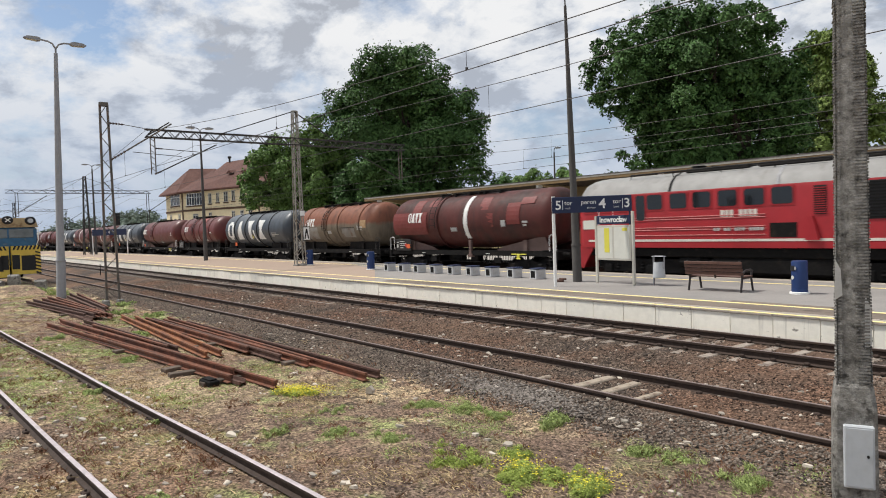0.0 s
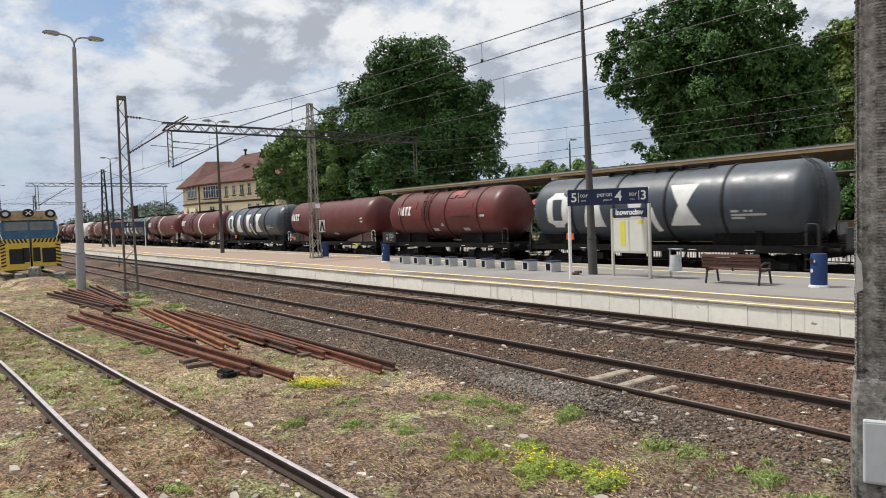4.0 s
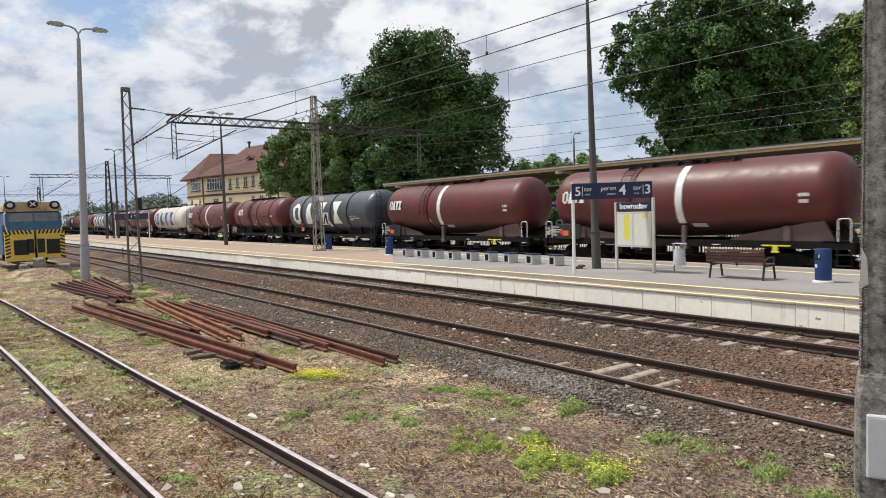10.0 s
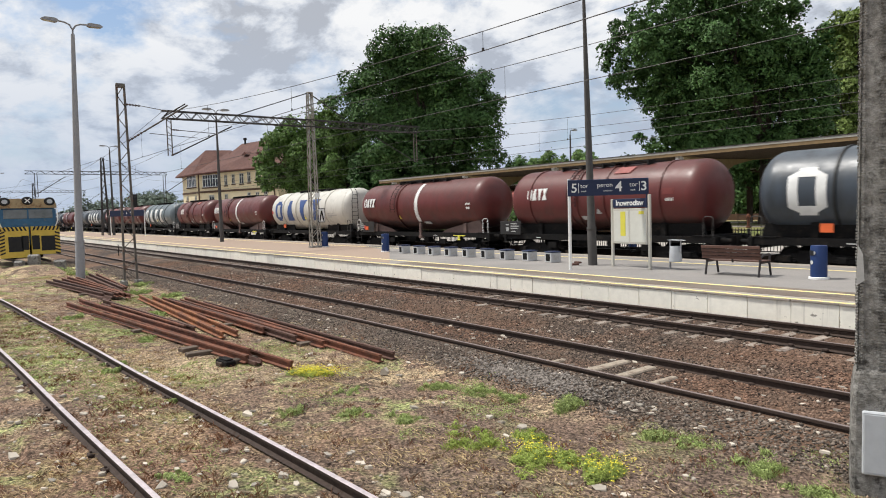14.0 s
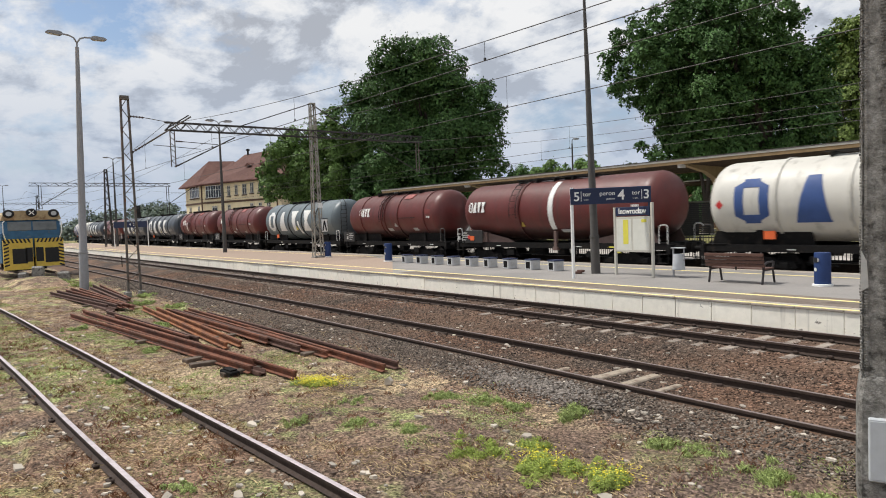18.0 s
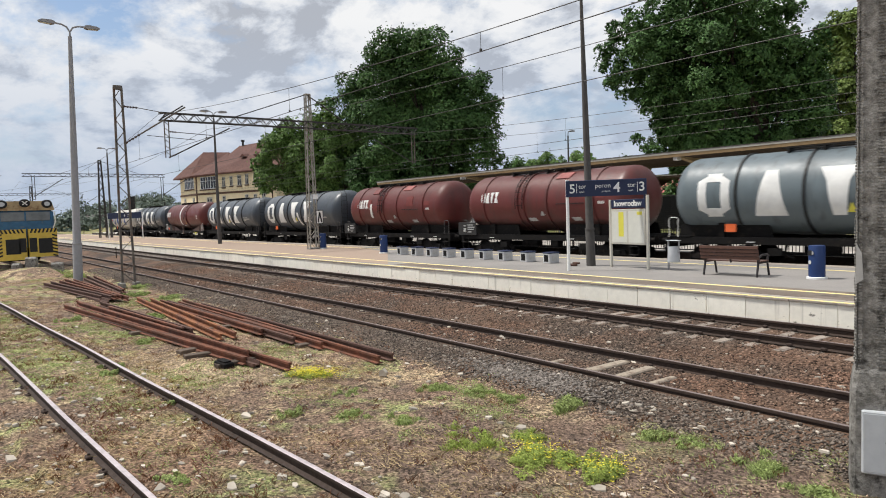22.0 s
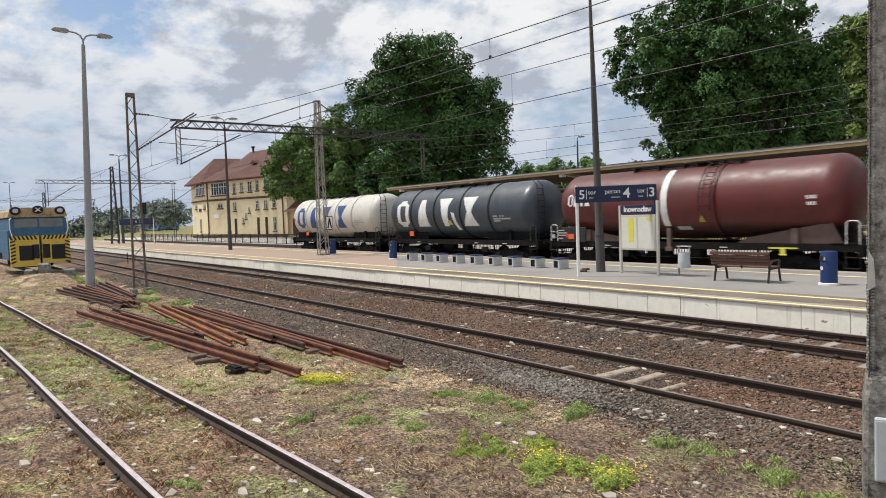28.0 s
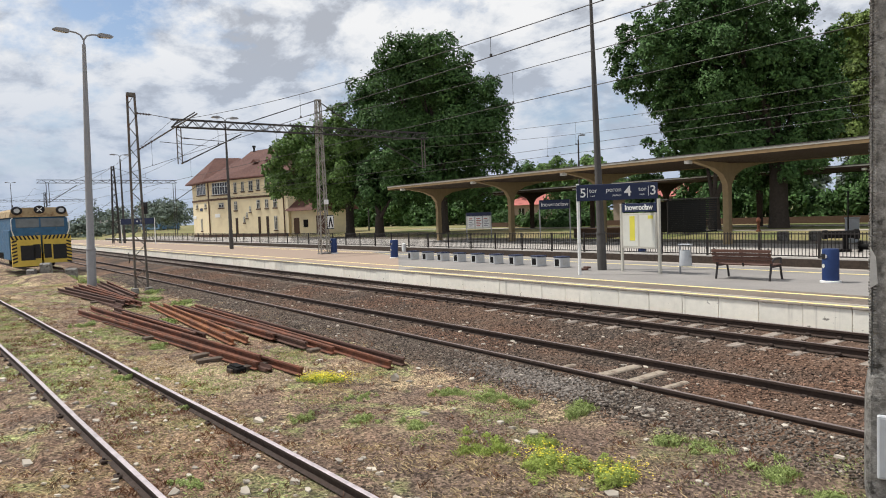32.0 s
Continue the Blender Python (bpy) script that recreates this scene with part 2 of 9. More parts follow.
M["dirt"] = soil()
M["ballast"] = mat("ballast_bed", (0.06, 0.046, 0.038), 0.95, var=0.55, scale=22, alt=(0.15, 0.092, 0.062), alt_scale=0.3,
                   bump=1.0, bump_scale=18, spec=0.2)
M["stone"] = mat("ballast_stone", (0.135, 0.102, 0.08), 0.92, var=0.3, scale=15, alt=(0.165, 0.10, 0.07), alt_scale=0.35, random_tint=0.9, bump=0.3, bump_scale=60, spec=0.2)
M["stone_near"] = mat("ballast_stone_dark", (0.14, 0.113, 0.092), 0.92, var=0.3, scale=15, random_tint=0.9, bump=0.3, bump_scale=60, spec=0.2)
M["stone_grey"] = mat("ballast_stone_grey", (0.185, 0.162, 0.143), 0.92, var=0.2, scale=15, random_tint=0.5, bump=0.3, bump_scale=60, spec=0.2)
M["rail_side"] = mat("rail_rust", (0.045, 0.029, 0.022), 0.85, var=0.35, scale=12, bump=0.3, bump_scale=60)
M["rail_top"] = mat("rail_running_surface", (0.24, 0.19, 0.175), 0.55, metal=0.4, var=0.25, scale=10, bump=0.05)
M["rail_worn"] = mat("rail_dull_surface", (0.52, 0.455, 0.46), 0.40, metal=0.25, var=0.3, scale=9, bump=0.1, spots=(0.16, 0.115, 0.10), spot_scale=2.5, spot_at=0.62)
M["rust"] = mat("rust_red_rail", (0.17, 0.062, 0.034), 0.88, var=0.4, scale=6, alt=(0.105, 0.046, 0.03), alt_scale=1.4, bump=0.4, bump_scale=50)
M["rust_dark"] = mat("rust_dark_rail", (0.095, 0.05, 0.038), 0.88, var=0.4, scale=6, bump=0.4, bump_scale=50)
M["sleeper"] = mat("sleeper_concrete", (0.25, 0.21, 0.175), 0.92, shuffle=True, spots=(0.12, 0.095, 0.078), spot_scale=3, spot_at=0.5, var=0.3, scale=7, random_tint=0.25, bump=0.4, bump_scale=40)
M["sleeper_wood"] = mat("sleeper_timber", (0.10, 0.075, 0.058), 0.92, var=0.4, scale=7, random_tint=0.3, bump=0.5, bump_scale=30)
M["whitewall"] = mat("platform_wall_whitewash", (0.93, 0.89, 0.78), 0.85, shuffle=True, random_tint=0.05, var=0.08, scale=5, spots=(0.22, 0.20, 0.165), spot_scale=5.0, spot_at=0.64, spot_soft=0.07,
                     streak=(0.26, 0.235, 0.19, 4.0, 0.58, 0.7), bump=0.25, bump_scale=30)
M["asphalt"] = mat("platform_asphalt", (0.225, 0.212, 0.20), 0.92, var=0.16, scale=30, alt=(0.27, 0.252, 0.235), alt_scale=0.35, bump=0.25, bump_scale=90)
M["asphalt_brown"] = mat("mended_brown_asphalt", (0.15, 0.118, 0.095), 0.93, var=0.2, scale=18, alt=(0.19, 0.155, 0.125), alt_scale=0.5, spots=(0.10, 0.078, 0.066), spot_scale=1.3, spot_at=0.56, bump=0.25, bump_scale=80)
M["paver"] = mat("platform_paver", (0.32, 0.24, 0.185), 0.9, var=0.14, scale=12, random_tint=0.12, bump=0.2, bump_scale=60)
M["yellow"] = mat("yellow_line_paint", (0.87, 0.73, 0.33), 0.8, var=0.2, scale=8, spots=(0.5, 0.44, 0.33), spot_scale=5, spot_at=0.63, bump=0.1)
M["kerb"] = mat("platform_edge_slab", (0.36, 0.315, 0.27), 0.88, shuffle=True, var=0.15, scale=10, random_tint=0.1, bump=0.2)
M["concrete"] = mat("weathered_concrete", (0.175, 0.165, 0.15), 0.95, var=0.5, scale=16, alt=(0.27, 0.26, 0.24), alt_scale=5.0, spots=(0.055, 0.051, 0.046), spot_scale=7, spot_at=0.54, bump=1.0, bump_scale=30)
M["concrete_light"] = mat("light_concrete", (0.46, 0.45, 0.43), 0.9, var=0.15, scale=9, bump=0.25, bump_scale=40)
M["post"] = mat("lamp_post_grey", (0.30, 0.30, 0.31), 0.75, var=0.12, scale=6, bump=0.1)
M["post_dark"] = mat("lamp_post_dark", (0.075, 0.07, 0.066), 0.8, var=0.15, scale=6, bump=0.1)
M["steel_rust"] = mat("lattice_steel_rusty", (0.13, 0.115, 0.10), 0.85, var=0.3, scale=8, spots=(0.15, 0.07, 0.04), spot_scale=4, bump=0.2)
M["steel_dark"] = mat("steel_dark", (0.05, 0.046, 0.044), 0.8, var=0.2, bump=0.1)
M["stool"] = mat("stool", (0.50, 0.50, 0.50), 0.85, var=0.12, scale=6, bump=0.2)
M["steel_pale"] = mat("lattice_steel_pale", (0.30, 0.285, 0.25), 0.85, var=0.25, scale=7, spots=(0.15, 0.10, 0.07), spot_scale=3, bump=0.2)
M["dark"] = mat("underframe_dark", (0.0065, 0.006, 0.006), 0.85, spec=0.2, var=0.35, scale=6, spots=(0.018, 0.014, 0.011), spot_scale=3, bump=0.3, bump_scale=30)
M["black"] = mat("black_paint", (0.012, 0.012, 0.013), 0.6, var=0.1, bump=0.0)
M["white"] = mat("white_paint", (0.80, 0.80, 0.78), 0.55, var=0.08, scale=6, bump=0.05)
M["navy"] = mat("navy_sign_panel", (0.012, 0.022, 0.065), 0.45, var=0.08, scale=5, bump=0.0)
M["blue"] = mat("blue_bin_paint", (0.012, 0.036, 0.13), 0.5, var=0.1, scale=5, bump=0.05)
M["wood"] = mat("bench_brown_wood", (0.10, 0.048, 0.034), 0.6, var=0.3, scale=9, bump=0.2, bump_scale=60)
M["glass_dark"] = mat("dark_window_glass", (0.012, 0.014, 0.016), 0.08, var=0.0, bump=0.0, spec=0.6)
M["poster"] = mat("notice_paper", (0.62, 0.62, 0.56), 0.45, var=0.06, scale=5, bump=0.0)
M["poster_yellow"] = mat("notice_yellow_paper", (0.68, 0.62, 0.08), 0.5, var=0.05, bump=0.0)
M["cream"] = mat("cream_render_wall", (0.76, 0.645, 0.42), 0.9, var=0.07, scale=1.5, spots=(0.69, 0.575, 0.37), spot_scale=0.4, spot_at=0.55, bump=0.1)
M["brown_trim"] = mat("brown_brick_trim", (0.10, 0.058, 0.037), 0.88, var=0.2, scale=5, bump=0.2)
M["rooftile"] = mat("red_brown_roof_tile", (0.085, 0.033, 0.025), 0.85, var=0.25, scale=4, alt=(0.11, 0.047, 0.035), alt_scale=0.5, bump=0.4, bump_scale=9)
M["redroof"] = mat("red_sheet_roof", (0.42, 0.13, 0.11), 0.7, var=0.12, scale=3, bump=0.1)
M["canopy"] = mat("canopy_cream_paint", (0.34, 0.255, 0.14), 0.8, var=0.15, scale=4, bump=0.15)
M["canopy_wood"] = mat("canopy_brown_boards", (0.045, 0.026, 0.016), 0.85, var=0.25, scale=5, bump=0.2)
M["sand"] = mat("pale_sand_paint", (0.50, 0.48, 0.42), 0.6, var=0.08, scale=4, bump=0.05)
M["canopy_ochre"] = mat("canopy_ochre_board", (0.25, 0.17, 0.085), 0.82, var=0.2, scale=4, bump=0.15)
M["canopy_top"] = mat("canopy_roof_felt", (0.09, 0.082, 0.075), 0.9, var=0.15, bump=0.2)
M["fence"] = mat("fence_dark_iron", (0.03, 0.025, 0.023), 0.7, var=0.2, bump=0.1)
M["bark"] = mat("tree_bark", (0.055, 0.043, 0.034), 0.95, var=0.35, scale=5, bump=0.6, bump_scale=14)
M["leaf"] = mat("tree_leaf", (0.082, 0.16, 0.046), 0.62, var=0.15, scale=0.8, random_tint=0.5, bump=0.0, alt=(0.07, 0.14, 0.044), alt_scale=0.12, spec=0.18)
M["leaf_mid"] = mat("tree_leaf_mid", (0.125, 0.215, 0.052), 0.62, var=0.15, scale=0.8, random_tint=0.45, bump=0.0, spec=0.3)
M["rust_bright"] = mat("rust_bright_rail", (0.26, 0.105, 0.045), 0.9, var=0.35, scale=5, alt=(0.17, 0.07, 0.04), alt_scale=1.5, bump=0.4, bump_scale=50)
M["redroof_wall"] = mat("grey_render_wall", (0.36, 0.28, 0.24), 0.9, var=0.12, bump=0.1)
M["leaf_light"] = mat("tree_leaf_light", (0.19, 0.26, 0.065), 0.6, var=0.15, scale=0.8, random_tint=0.4, bump=0.0, spec=0.3)
# greyed and lightened leaf: the haze of distance is in the colour
M["hazed_leaf"] = mat("far_tree_leaf_hazed", (0.175, 0.215, 0.175), 0.8, var=0.25, scale=0.5, random_tint=0.35, bump=0.0, spec=0.2)
M["grass"] = mat("grass_green", (0.34, 0.41, 0.15), 0.8, var=0.2, scale=2, random_tint=0.45, bump=0.0, spec=0.2)
M["straw"] = mat("grass_dry_straw", (0.52, 0.40, 0.23), 0.85, var=0.2, scale=2, random_tint=0.55, bump=0.0, spec=0.2)
M["weed"] = mat("weed_leaf_bright", (0.36, 0.44, 0.11), 0.75, var=0.2, scale=2, random_tint=0.35, bump=0.0, spec=0.2)
M["flower"] = mat("yellow_flower", (0.85, 0.72, 0.05), 0.7, var=0.1, random_tint=0.2, bump=0.0)
M["redweed"] = mat("reddish_dry_weed", (0.20, 0.095, 0.05), 0.85, var=0.2, scale=2, random_tint=0.4, bump=0.0, spec=0.2)
M["litter"] = mat("pale_rubble", (0.45, 0.40, 0.335), 0.9, var=0.2, scale=5, random_tint=0.4, bump=0.3)
M["yellow_paint"] = mat("machine_yellow", (0.62, 0.44, 0.075), 0.6, var=0.15, scale=3, bump=0.1)
M["machine_blue"] = mat("machine_blue", (0.04, 0.125, 0.235), 0.6, var=0.25, scale=3, spots=(0.18, 0.21, 0.22), spot_scale=2.5, spot_at=0.6, bump=0.1)
M["machine_cream"] = mat("machine_cream_roof", (0.40, 0.305, 0.175), 0.8, var=0.25, scale=3, spots=(0.20, 0.11, 0.055), spot_scale=1.6, spot_at=0.52, bump=0.1)
M["wire"] = mat("overhead_wire", (0.05, 0.045, 0.042), 0.6, metal=0.4, var=0.1, bump=0.0)
M["insulator"] = mat("brown_insulator", (0.06, 0.035, 0.03), 0.3, var=0.1, bump=0.0)
M["orange"] = mat("orange_plate", (0.70, 0.13, 0.035), 0.6, var=0.1, bump=0.0)
M["red_sign"] = mat("red_diamond_sign", (0.50, 0.03, 0.03), 0.55, var=0.1, bump=0.0)
M["letter_blue"] = mat("blue_lettering", (0.035, 0.075, 0.22), 0.6, var=0.15, scale=2, bump=0.0)
M["letter_white"] = mat("white_lettering", (0.70, 0.70, 0.68), 0.6, var=0.15, scale=2, bump=0.0)
M["grime"] = mat("wagon_frame_grime", (0.016, 0.0148, 0.0138), 0.9, var=0.4, scale=4, bump=0.3)
TANK = {
    # red: sky sheen painted into the upper colour, darker band on the belly
    "red": mat("tank_oxide_red", (0.118, 0.0235, 0.0215), 0.46, spec=0.4, band=(2.05, 0.042, 0.018, 0.016), dust_sheen=(3.1, 1.3, 0.10, 0.045, 0.038, 0.6), shuffle=True, var=0.12, scale=1.2, spots=(0.072, 0.021, 0.018), spot_scale=0.55, spot_at=0.52, spot_soft=0.25,
               streak=(0.05, 0.028, 0.025, 2.2, 0.52, 0.5), bump=0.04, bump_scale=6),
    "red_dirty": mat("tank_patched_red", (0.085, 0.024, 0.021), 0.58, spec=0.25, var=0.15, scale=1.5, spots=(0.035, 0.022, 0.02), spot_scale=0.45, spot_at=0.46, spot_soft=0.2,
                     streak=(0.03, 0.02, 0.018, 2.0, 0.5, 0.6), bump=0.05, bump_scale=6),
    "brown": mat("tank_rusty_brown", (0.20, 0.078, 0.047), 0.58, spec=0.25, var=0.2, scale=1.4, band=(3.08, 0.165, 0.14, 0.105), spots=(0.15, 0.085, 0.055), spot_scale=0.5, spot_at=0.56, spot_soft=0.2,
                 streak=(0.055, 0.035, 0.027, 2.2, 0.5, 0.6), bump=0.05, bump_scale=6),
    # slate: bluish sky sheen painted into the upper colour
    "slate": mat("tank_slate_black", (0.045, 0.057, 0.073), 0.42, spec=0.45, dust_sheen=(3.1, 1.1, 0.095, 0.108, 0.122, 0.8), shuffle=True, var=0.12, scale=1.2, spots=(0.042, 0.049, 0.056), spot_scale=0.5, spot_at=0.55, spot_soft=0.3,
                 streak=(0.030, 0.032, 0.035, 2.4, 0.5, 0.6), bump=0.04, bump_scale=6),
    "grey": mat("tank_grey", (0.12, 0.15, 0.165), 0.46, spec=0.42, var=0.12, scale=1.2, spots=(0.06, 0.068, 0.07), spot_scale=0.5, spot_at=0.55, spot_soft=0.3,
                streak=(0.035, 0.036, 0.037, 2.4, 0.52, 0.6), bump=0.04, bump_scale=6),
    "white": mat("tank_off_white", (0.56, 0.54, 0.49), 0.5, var=0.1, scale=1.2, spots=(0.45, 0.42, 0.36), spot_scale=0.6, spot_at=0.56, spot_soft=0.3,
                 streak=(0.16, 0.145, 0.12, 2.4, 0.53, 0.6), bump=0.04, bump_scale=6),
}
LOCO_RED = mat("loco_red_paint", (0.33, 0.018, 0.024), 0.42, var=0.12, scale=2, spots=(0.24, 0.018, 0.02), spot_scale=0.8, spot_soft=0.2, bump=0.03)
LOCO_ROOF = mat("loco_grey_roof", (0.25, 0.245, 0.235), 0.6, var=0.15, scale=2, spots=(0.18, 0.17, 0.16), spot_scale=0.8, spot_at=0.58, bump=0.05)
LOCO_WHITE = mat("loco_cream_stripe", (0.62, 0.58, 0.52), 0.5, var=0.1, bump=0.0)

# ---- mesh helpers ----


class Mesh:
    """Collects vertices and faces of one part."""

    def __init__(self):
        self.v, self.f, self.m = [], [], []

    def add(self, verts, faces, mi=0):
        o = len(self.v)
        self.v.extend(tuple(p) for p in verts)
        self.f.extend(tuple(i + o for i in q) for q in faces)
        self.m.extend([mi] * len(faces))
        return self

    def box(self, x0, y0, z0, x1, y1, z1, mi=0, c=0.0, m=None):
        """A box; c cuts its edges."""
        if c <= 0:
            vs = [(x, y, z) for z in (z0, z1) for y in (y0, y1) for x in (x0, x1)]
            fs = [(0, 2, 3, 1), (4, 5, 7, 6), (0, 1, 5, 4), (2, 6, 7, 3), (0, 4, 6, 2), (1, 3, 7, 5)]
        else:
            c = min(c, abs(x1 - x0) * 0.45, abs(y1 - y0) * 0.45, abs(z1 - z0) * 0.45)
            ring = [(x0 + c, y0), (x1 - c, y0), (x1, y0 + c), (x1, y1 - c), (x1 - c, y1), (x0 + c, y1), (x0, y1 - c), (x0, y0 + c)]
            cx, cy = (x0 + x1) / 2, (y0 + y1) / 2
            sx, sy = 1 - 2 * c / abs(x1 - x0), 1 - 2 * c / abs(y1 - y0)
            inner = [(cx + (x - cx) * sx, cy + (y - cy) * sy) for x, y in ring]
            vs = [(*p, z0) for p in inner] + [(*p, z0 + c) for p in ring] + [(*p, z1 - c) for p in ring] + [(*p, z1) for p in inner]
            fs = [tuple(range(7, -1, -1)), tuple(range(24, 32))]
            for k in range(3):
                fs += [(8 * k + i, 8 * k + (i + 1) % 8, 8 * k + 8 + (i + 1) % 8, 8 * k + 8 + i) for i in range(8)]
        if m is not None:
            vs = [m @ Vector(p) for p in vs]
        return self.add(vs, fs, mi)

    def bar(self, p, q, w, h=None, mi=0):
        """A square bar from p to q."""
        p, q = Vector(p), Vector(q)
        d = q - p
        t = d.normalized()
        s = t.cross(Vector((0, 0, 1)))
        s = Vector((1, 0, 0)) if s.length < 1e-4 else s.normalized()
        u = s.cross(t)
        h = h or w
        vs = [e + s * a * w / 2 + u * b * h / 2 for e in (p, q) for a, b in ((-1, -1), (1, -1), (1, 1), (-1, 1))]
        return self.add(vs, [(0, 1, 2, 3), (7, 6, 5, 4), (0, 4, 5, 1), (1, 5, 6, 2), (2, 6, 7, 3), (3, 7, 4, 0)], mi)

    def tube(self, p, q, r0, r1=None, n=10, mi=0, cap=True):
        p, q = Vector(p), Vector(q)
        r1 = r0 if r1 is None else r1
        t = (q - p).normalized()
        s = t.cross(Vector((0, 0, 1)))
        s = Vector((1, 0, 0)) if s.length < 1e-4 else s.normalized()
        u = s.cross(t)
        vs = [e + (s * math.cos(2 * math.pi * i / n) + u * math.sin(2 * math.pi * i / n)) * r for e, r in ((p, r0), (q, r1)) for i in range(n)]
        fs = [(i, i + n, (i + 1) % n + n, (i + 1) % n) for i in range(n)]
        if cap:
            fs += [tuple(range(n)), tuple(range(2 * n - 1, n - 1, -1))]
        return self.add(vs, fs, mi)

    def path(self, pts, r, n=6, mi=0):
        pts = [Vector(p) for p in pts]
        vs, fs, s = [], [], None
        for k, p in enumerate(pts):
            t = (pts[min(k + 1, len(pts) - 1)] - pts[max(k - 1, 0)]).normalized()
            if s is None:
                s = t.cross(Vector((0, 0, 1)))
                s = Vector((1, 0, 0)) if s.length < 1e-3 else s
            s = (s - t * s.dot(t)).normalized()
            u = s.cross(t)
            vs += [p + (s * math.cos(2 * math.pi * i / n) + u * math.sin(2 * math.pi * i / n)) * r for i in range(n)]
        for k in range(len(pts) - 1):
            fs += [(k * n + i, k * n + n + i, k * n + n + (i + 1) % n, k * n + (i + 1) % n) for i in range(n)]
        fs += [tuple(range(n)), tuple(range(len(pts) * n - 1, (len(pts) - 1) * n - 1, -1))]
        return self.add(vs, fs, mi)

    def lathe(self, prof, n=24, axis="z", at=(0, 0, 0), mi=0):
        """Turns (radius, along) pairs round an axis."""
        vs, fs = [], []
        for r, h in prof:
            for i in range(n):
                a = 2 * math.pi * i / n
                c, s = r * math.cos(a), r * math.sin(a)
                p = {"z": (c, s, h), "x": (h, c, s), "y": (s, h, c)}[axis]
                vs.append((p[0] + at[0], p[1] + at[1], p[2] + at[2]))
        for k in range(len(prof) - 1):
            for i in range(n):
                j = (i + 1) % n
                fs.append((k * n + i, k * n + j, k * n + n + j, k * n + n + i))
        fs += [tuple(range(n - 1, -1, -1)), tuple(range((len(prof) - 1) * n, len(prof) * n))]
        return self.add(vs, fs, mi)

    def prism(self, outline, a, b, axis="x", mi=0):
        """An outline of two coordinates pushed from a to b along an axis (x: y,z; y: x,z; z: x,y)."""
        def put(p, h):
            return {"x": (h, p[0], p[1]), "y": (p[0], h, p[1]), "z": (p[0], p[1], h)}[axis]
        n = len(outline)
        vs = [put(p, h) for h in (a, b) for p in outline]
        fs = [(i, (i + 1) % n, (i + 1) % n + n, i + n) for i in range(n)] + [tuple(range(n - 1, -1, -1)), tuple(range(n, 2 * n))]
        return self.add(vs, fs, mi)

    def data(self, name, mats, smooth=False):
        me = bpy.data.meshes.new(name)
        me.from_pydata(self.v, [], self.f)
        for m in (mats if isinstance(mats, (list, tuple)) else [mats]):
            me.materials.append(m)
        if len(set(self.m)) > 1:
            me.polygons.foreach_set("material_index", self.m)
        if smooth:
            me.polygons.foreach_set("use_smooth", [True] * len(me.polygons))
            me.set_sharp_from_angle(angle=radians(38))
        b = bmesh.new()
        b.from_mesh(me)
        bmesh.ops.recalc_face_normals(b, faces=b.faces)
        b.to_mesh(me)
        b.free()
        return me


def part(name, bm, material, parent, label="", smooth=False, m=None):
    ob = new(name, bm.data(name, material, smooth) if isinstance(bm, Mesh) else bm)
    ob.parent = parent
    if m is not None:
        ob.matrix_basis = m
    if label:
        ob["label"] = label
    return ob


def thing(name, label, category, m=None, group="", kind=""):
    ob = tagged(new(name), label, category, group, kind)
    if m is not None:
        ob.matrix_basis = m
    return ob


def solo(name, bm, material, label, category="", group="", kind="", smooth=False, m=None):
    """A thing of one mesh."""
    ob = tagged(new(name, bm.data(name, material, smooth)), label, category, group, kind)
    if m is not None:
        ob.matrix_basis = m
    return ob


def text(body, size, material, parent, m, name="lettering", label="", depth=0.004, bold=0.0, align="CENTER"):
    """Letters of the built-in font as a mesh; they stand in the x-z plane of m, facing -y."""
    cu = bpy.data.curves.new(name, "FONT")
    cu.body, cu.size, cu.extrude, cu.offset = body, size, depth, bold
    cu.align_x, cu.align_y = align, "CENTER"
    tmp = bpy.data.objects.new("tmp", cu)
    scene.collection.objects.link(tmp)
    me = bpy.data.meshes.new_from_object(tmp.evaluated_get(bpy.context.evaluated_depsgraph_get()))
    bpy.data.objects.remove(tmp)
    me.materials.clear()
    me.materials.append(material)
    ob = part(name, me, material, parent, label)
    ob.matrix_basis = m @ pose(0, 0, 0, 90)
    return ob


rnd = random.Random(7)

# ---- plan (metres): x along the tracks, y away from the camera, z = 0 the railhead beside the platform ----
N_Y, N_Z = 9.27, -0.15         # middle of the near track, its railhead
F_Y, F_Z = 13.33, 0.0          # track beside the platform
T_Y, T_Z = 24.9, 0.0           # the train's track
P0, P1, PZ = 15.06, 23.3, 0.35  # platform edges and top
Q0, QZ = 26.75, 0.38           # far platform edge and top
S_Z = -0.15                    # railhead of the siding


def s_y(x):
    """Middle of the siding at x."""
    return 2.66 + 0.052 * x


def rail_y(x, s):
    """The siding's two rails at x; they draw apart slowly towards a turnout."""
    return 3.53 + 0.0573 * x if s > 0 else 1.31 + 0.0513 * (x + 12.8)


# ---- ground ----


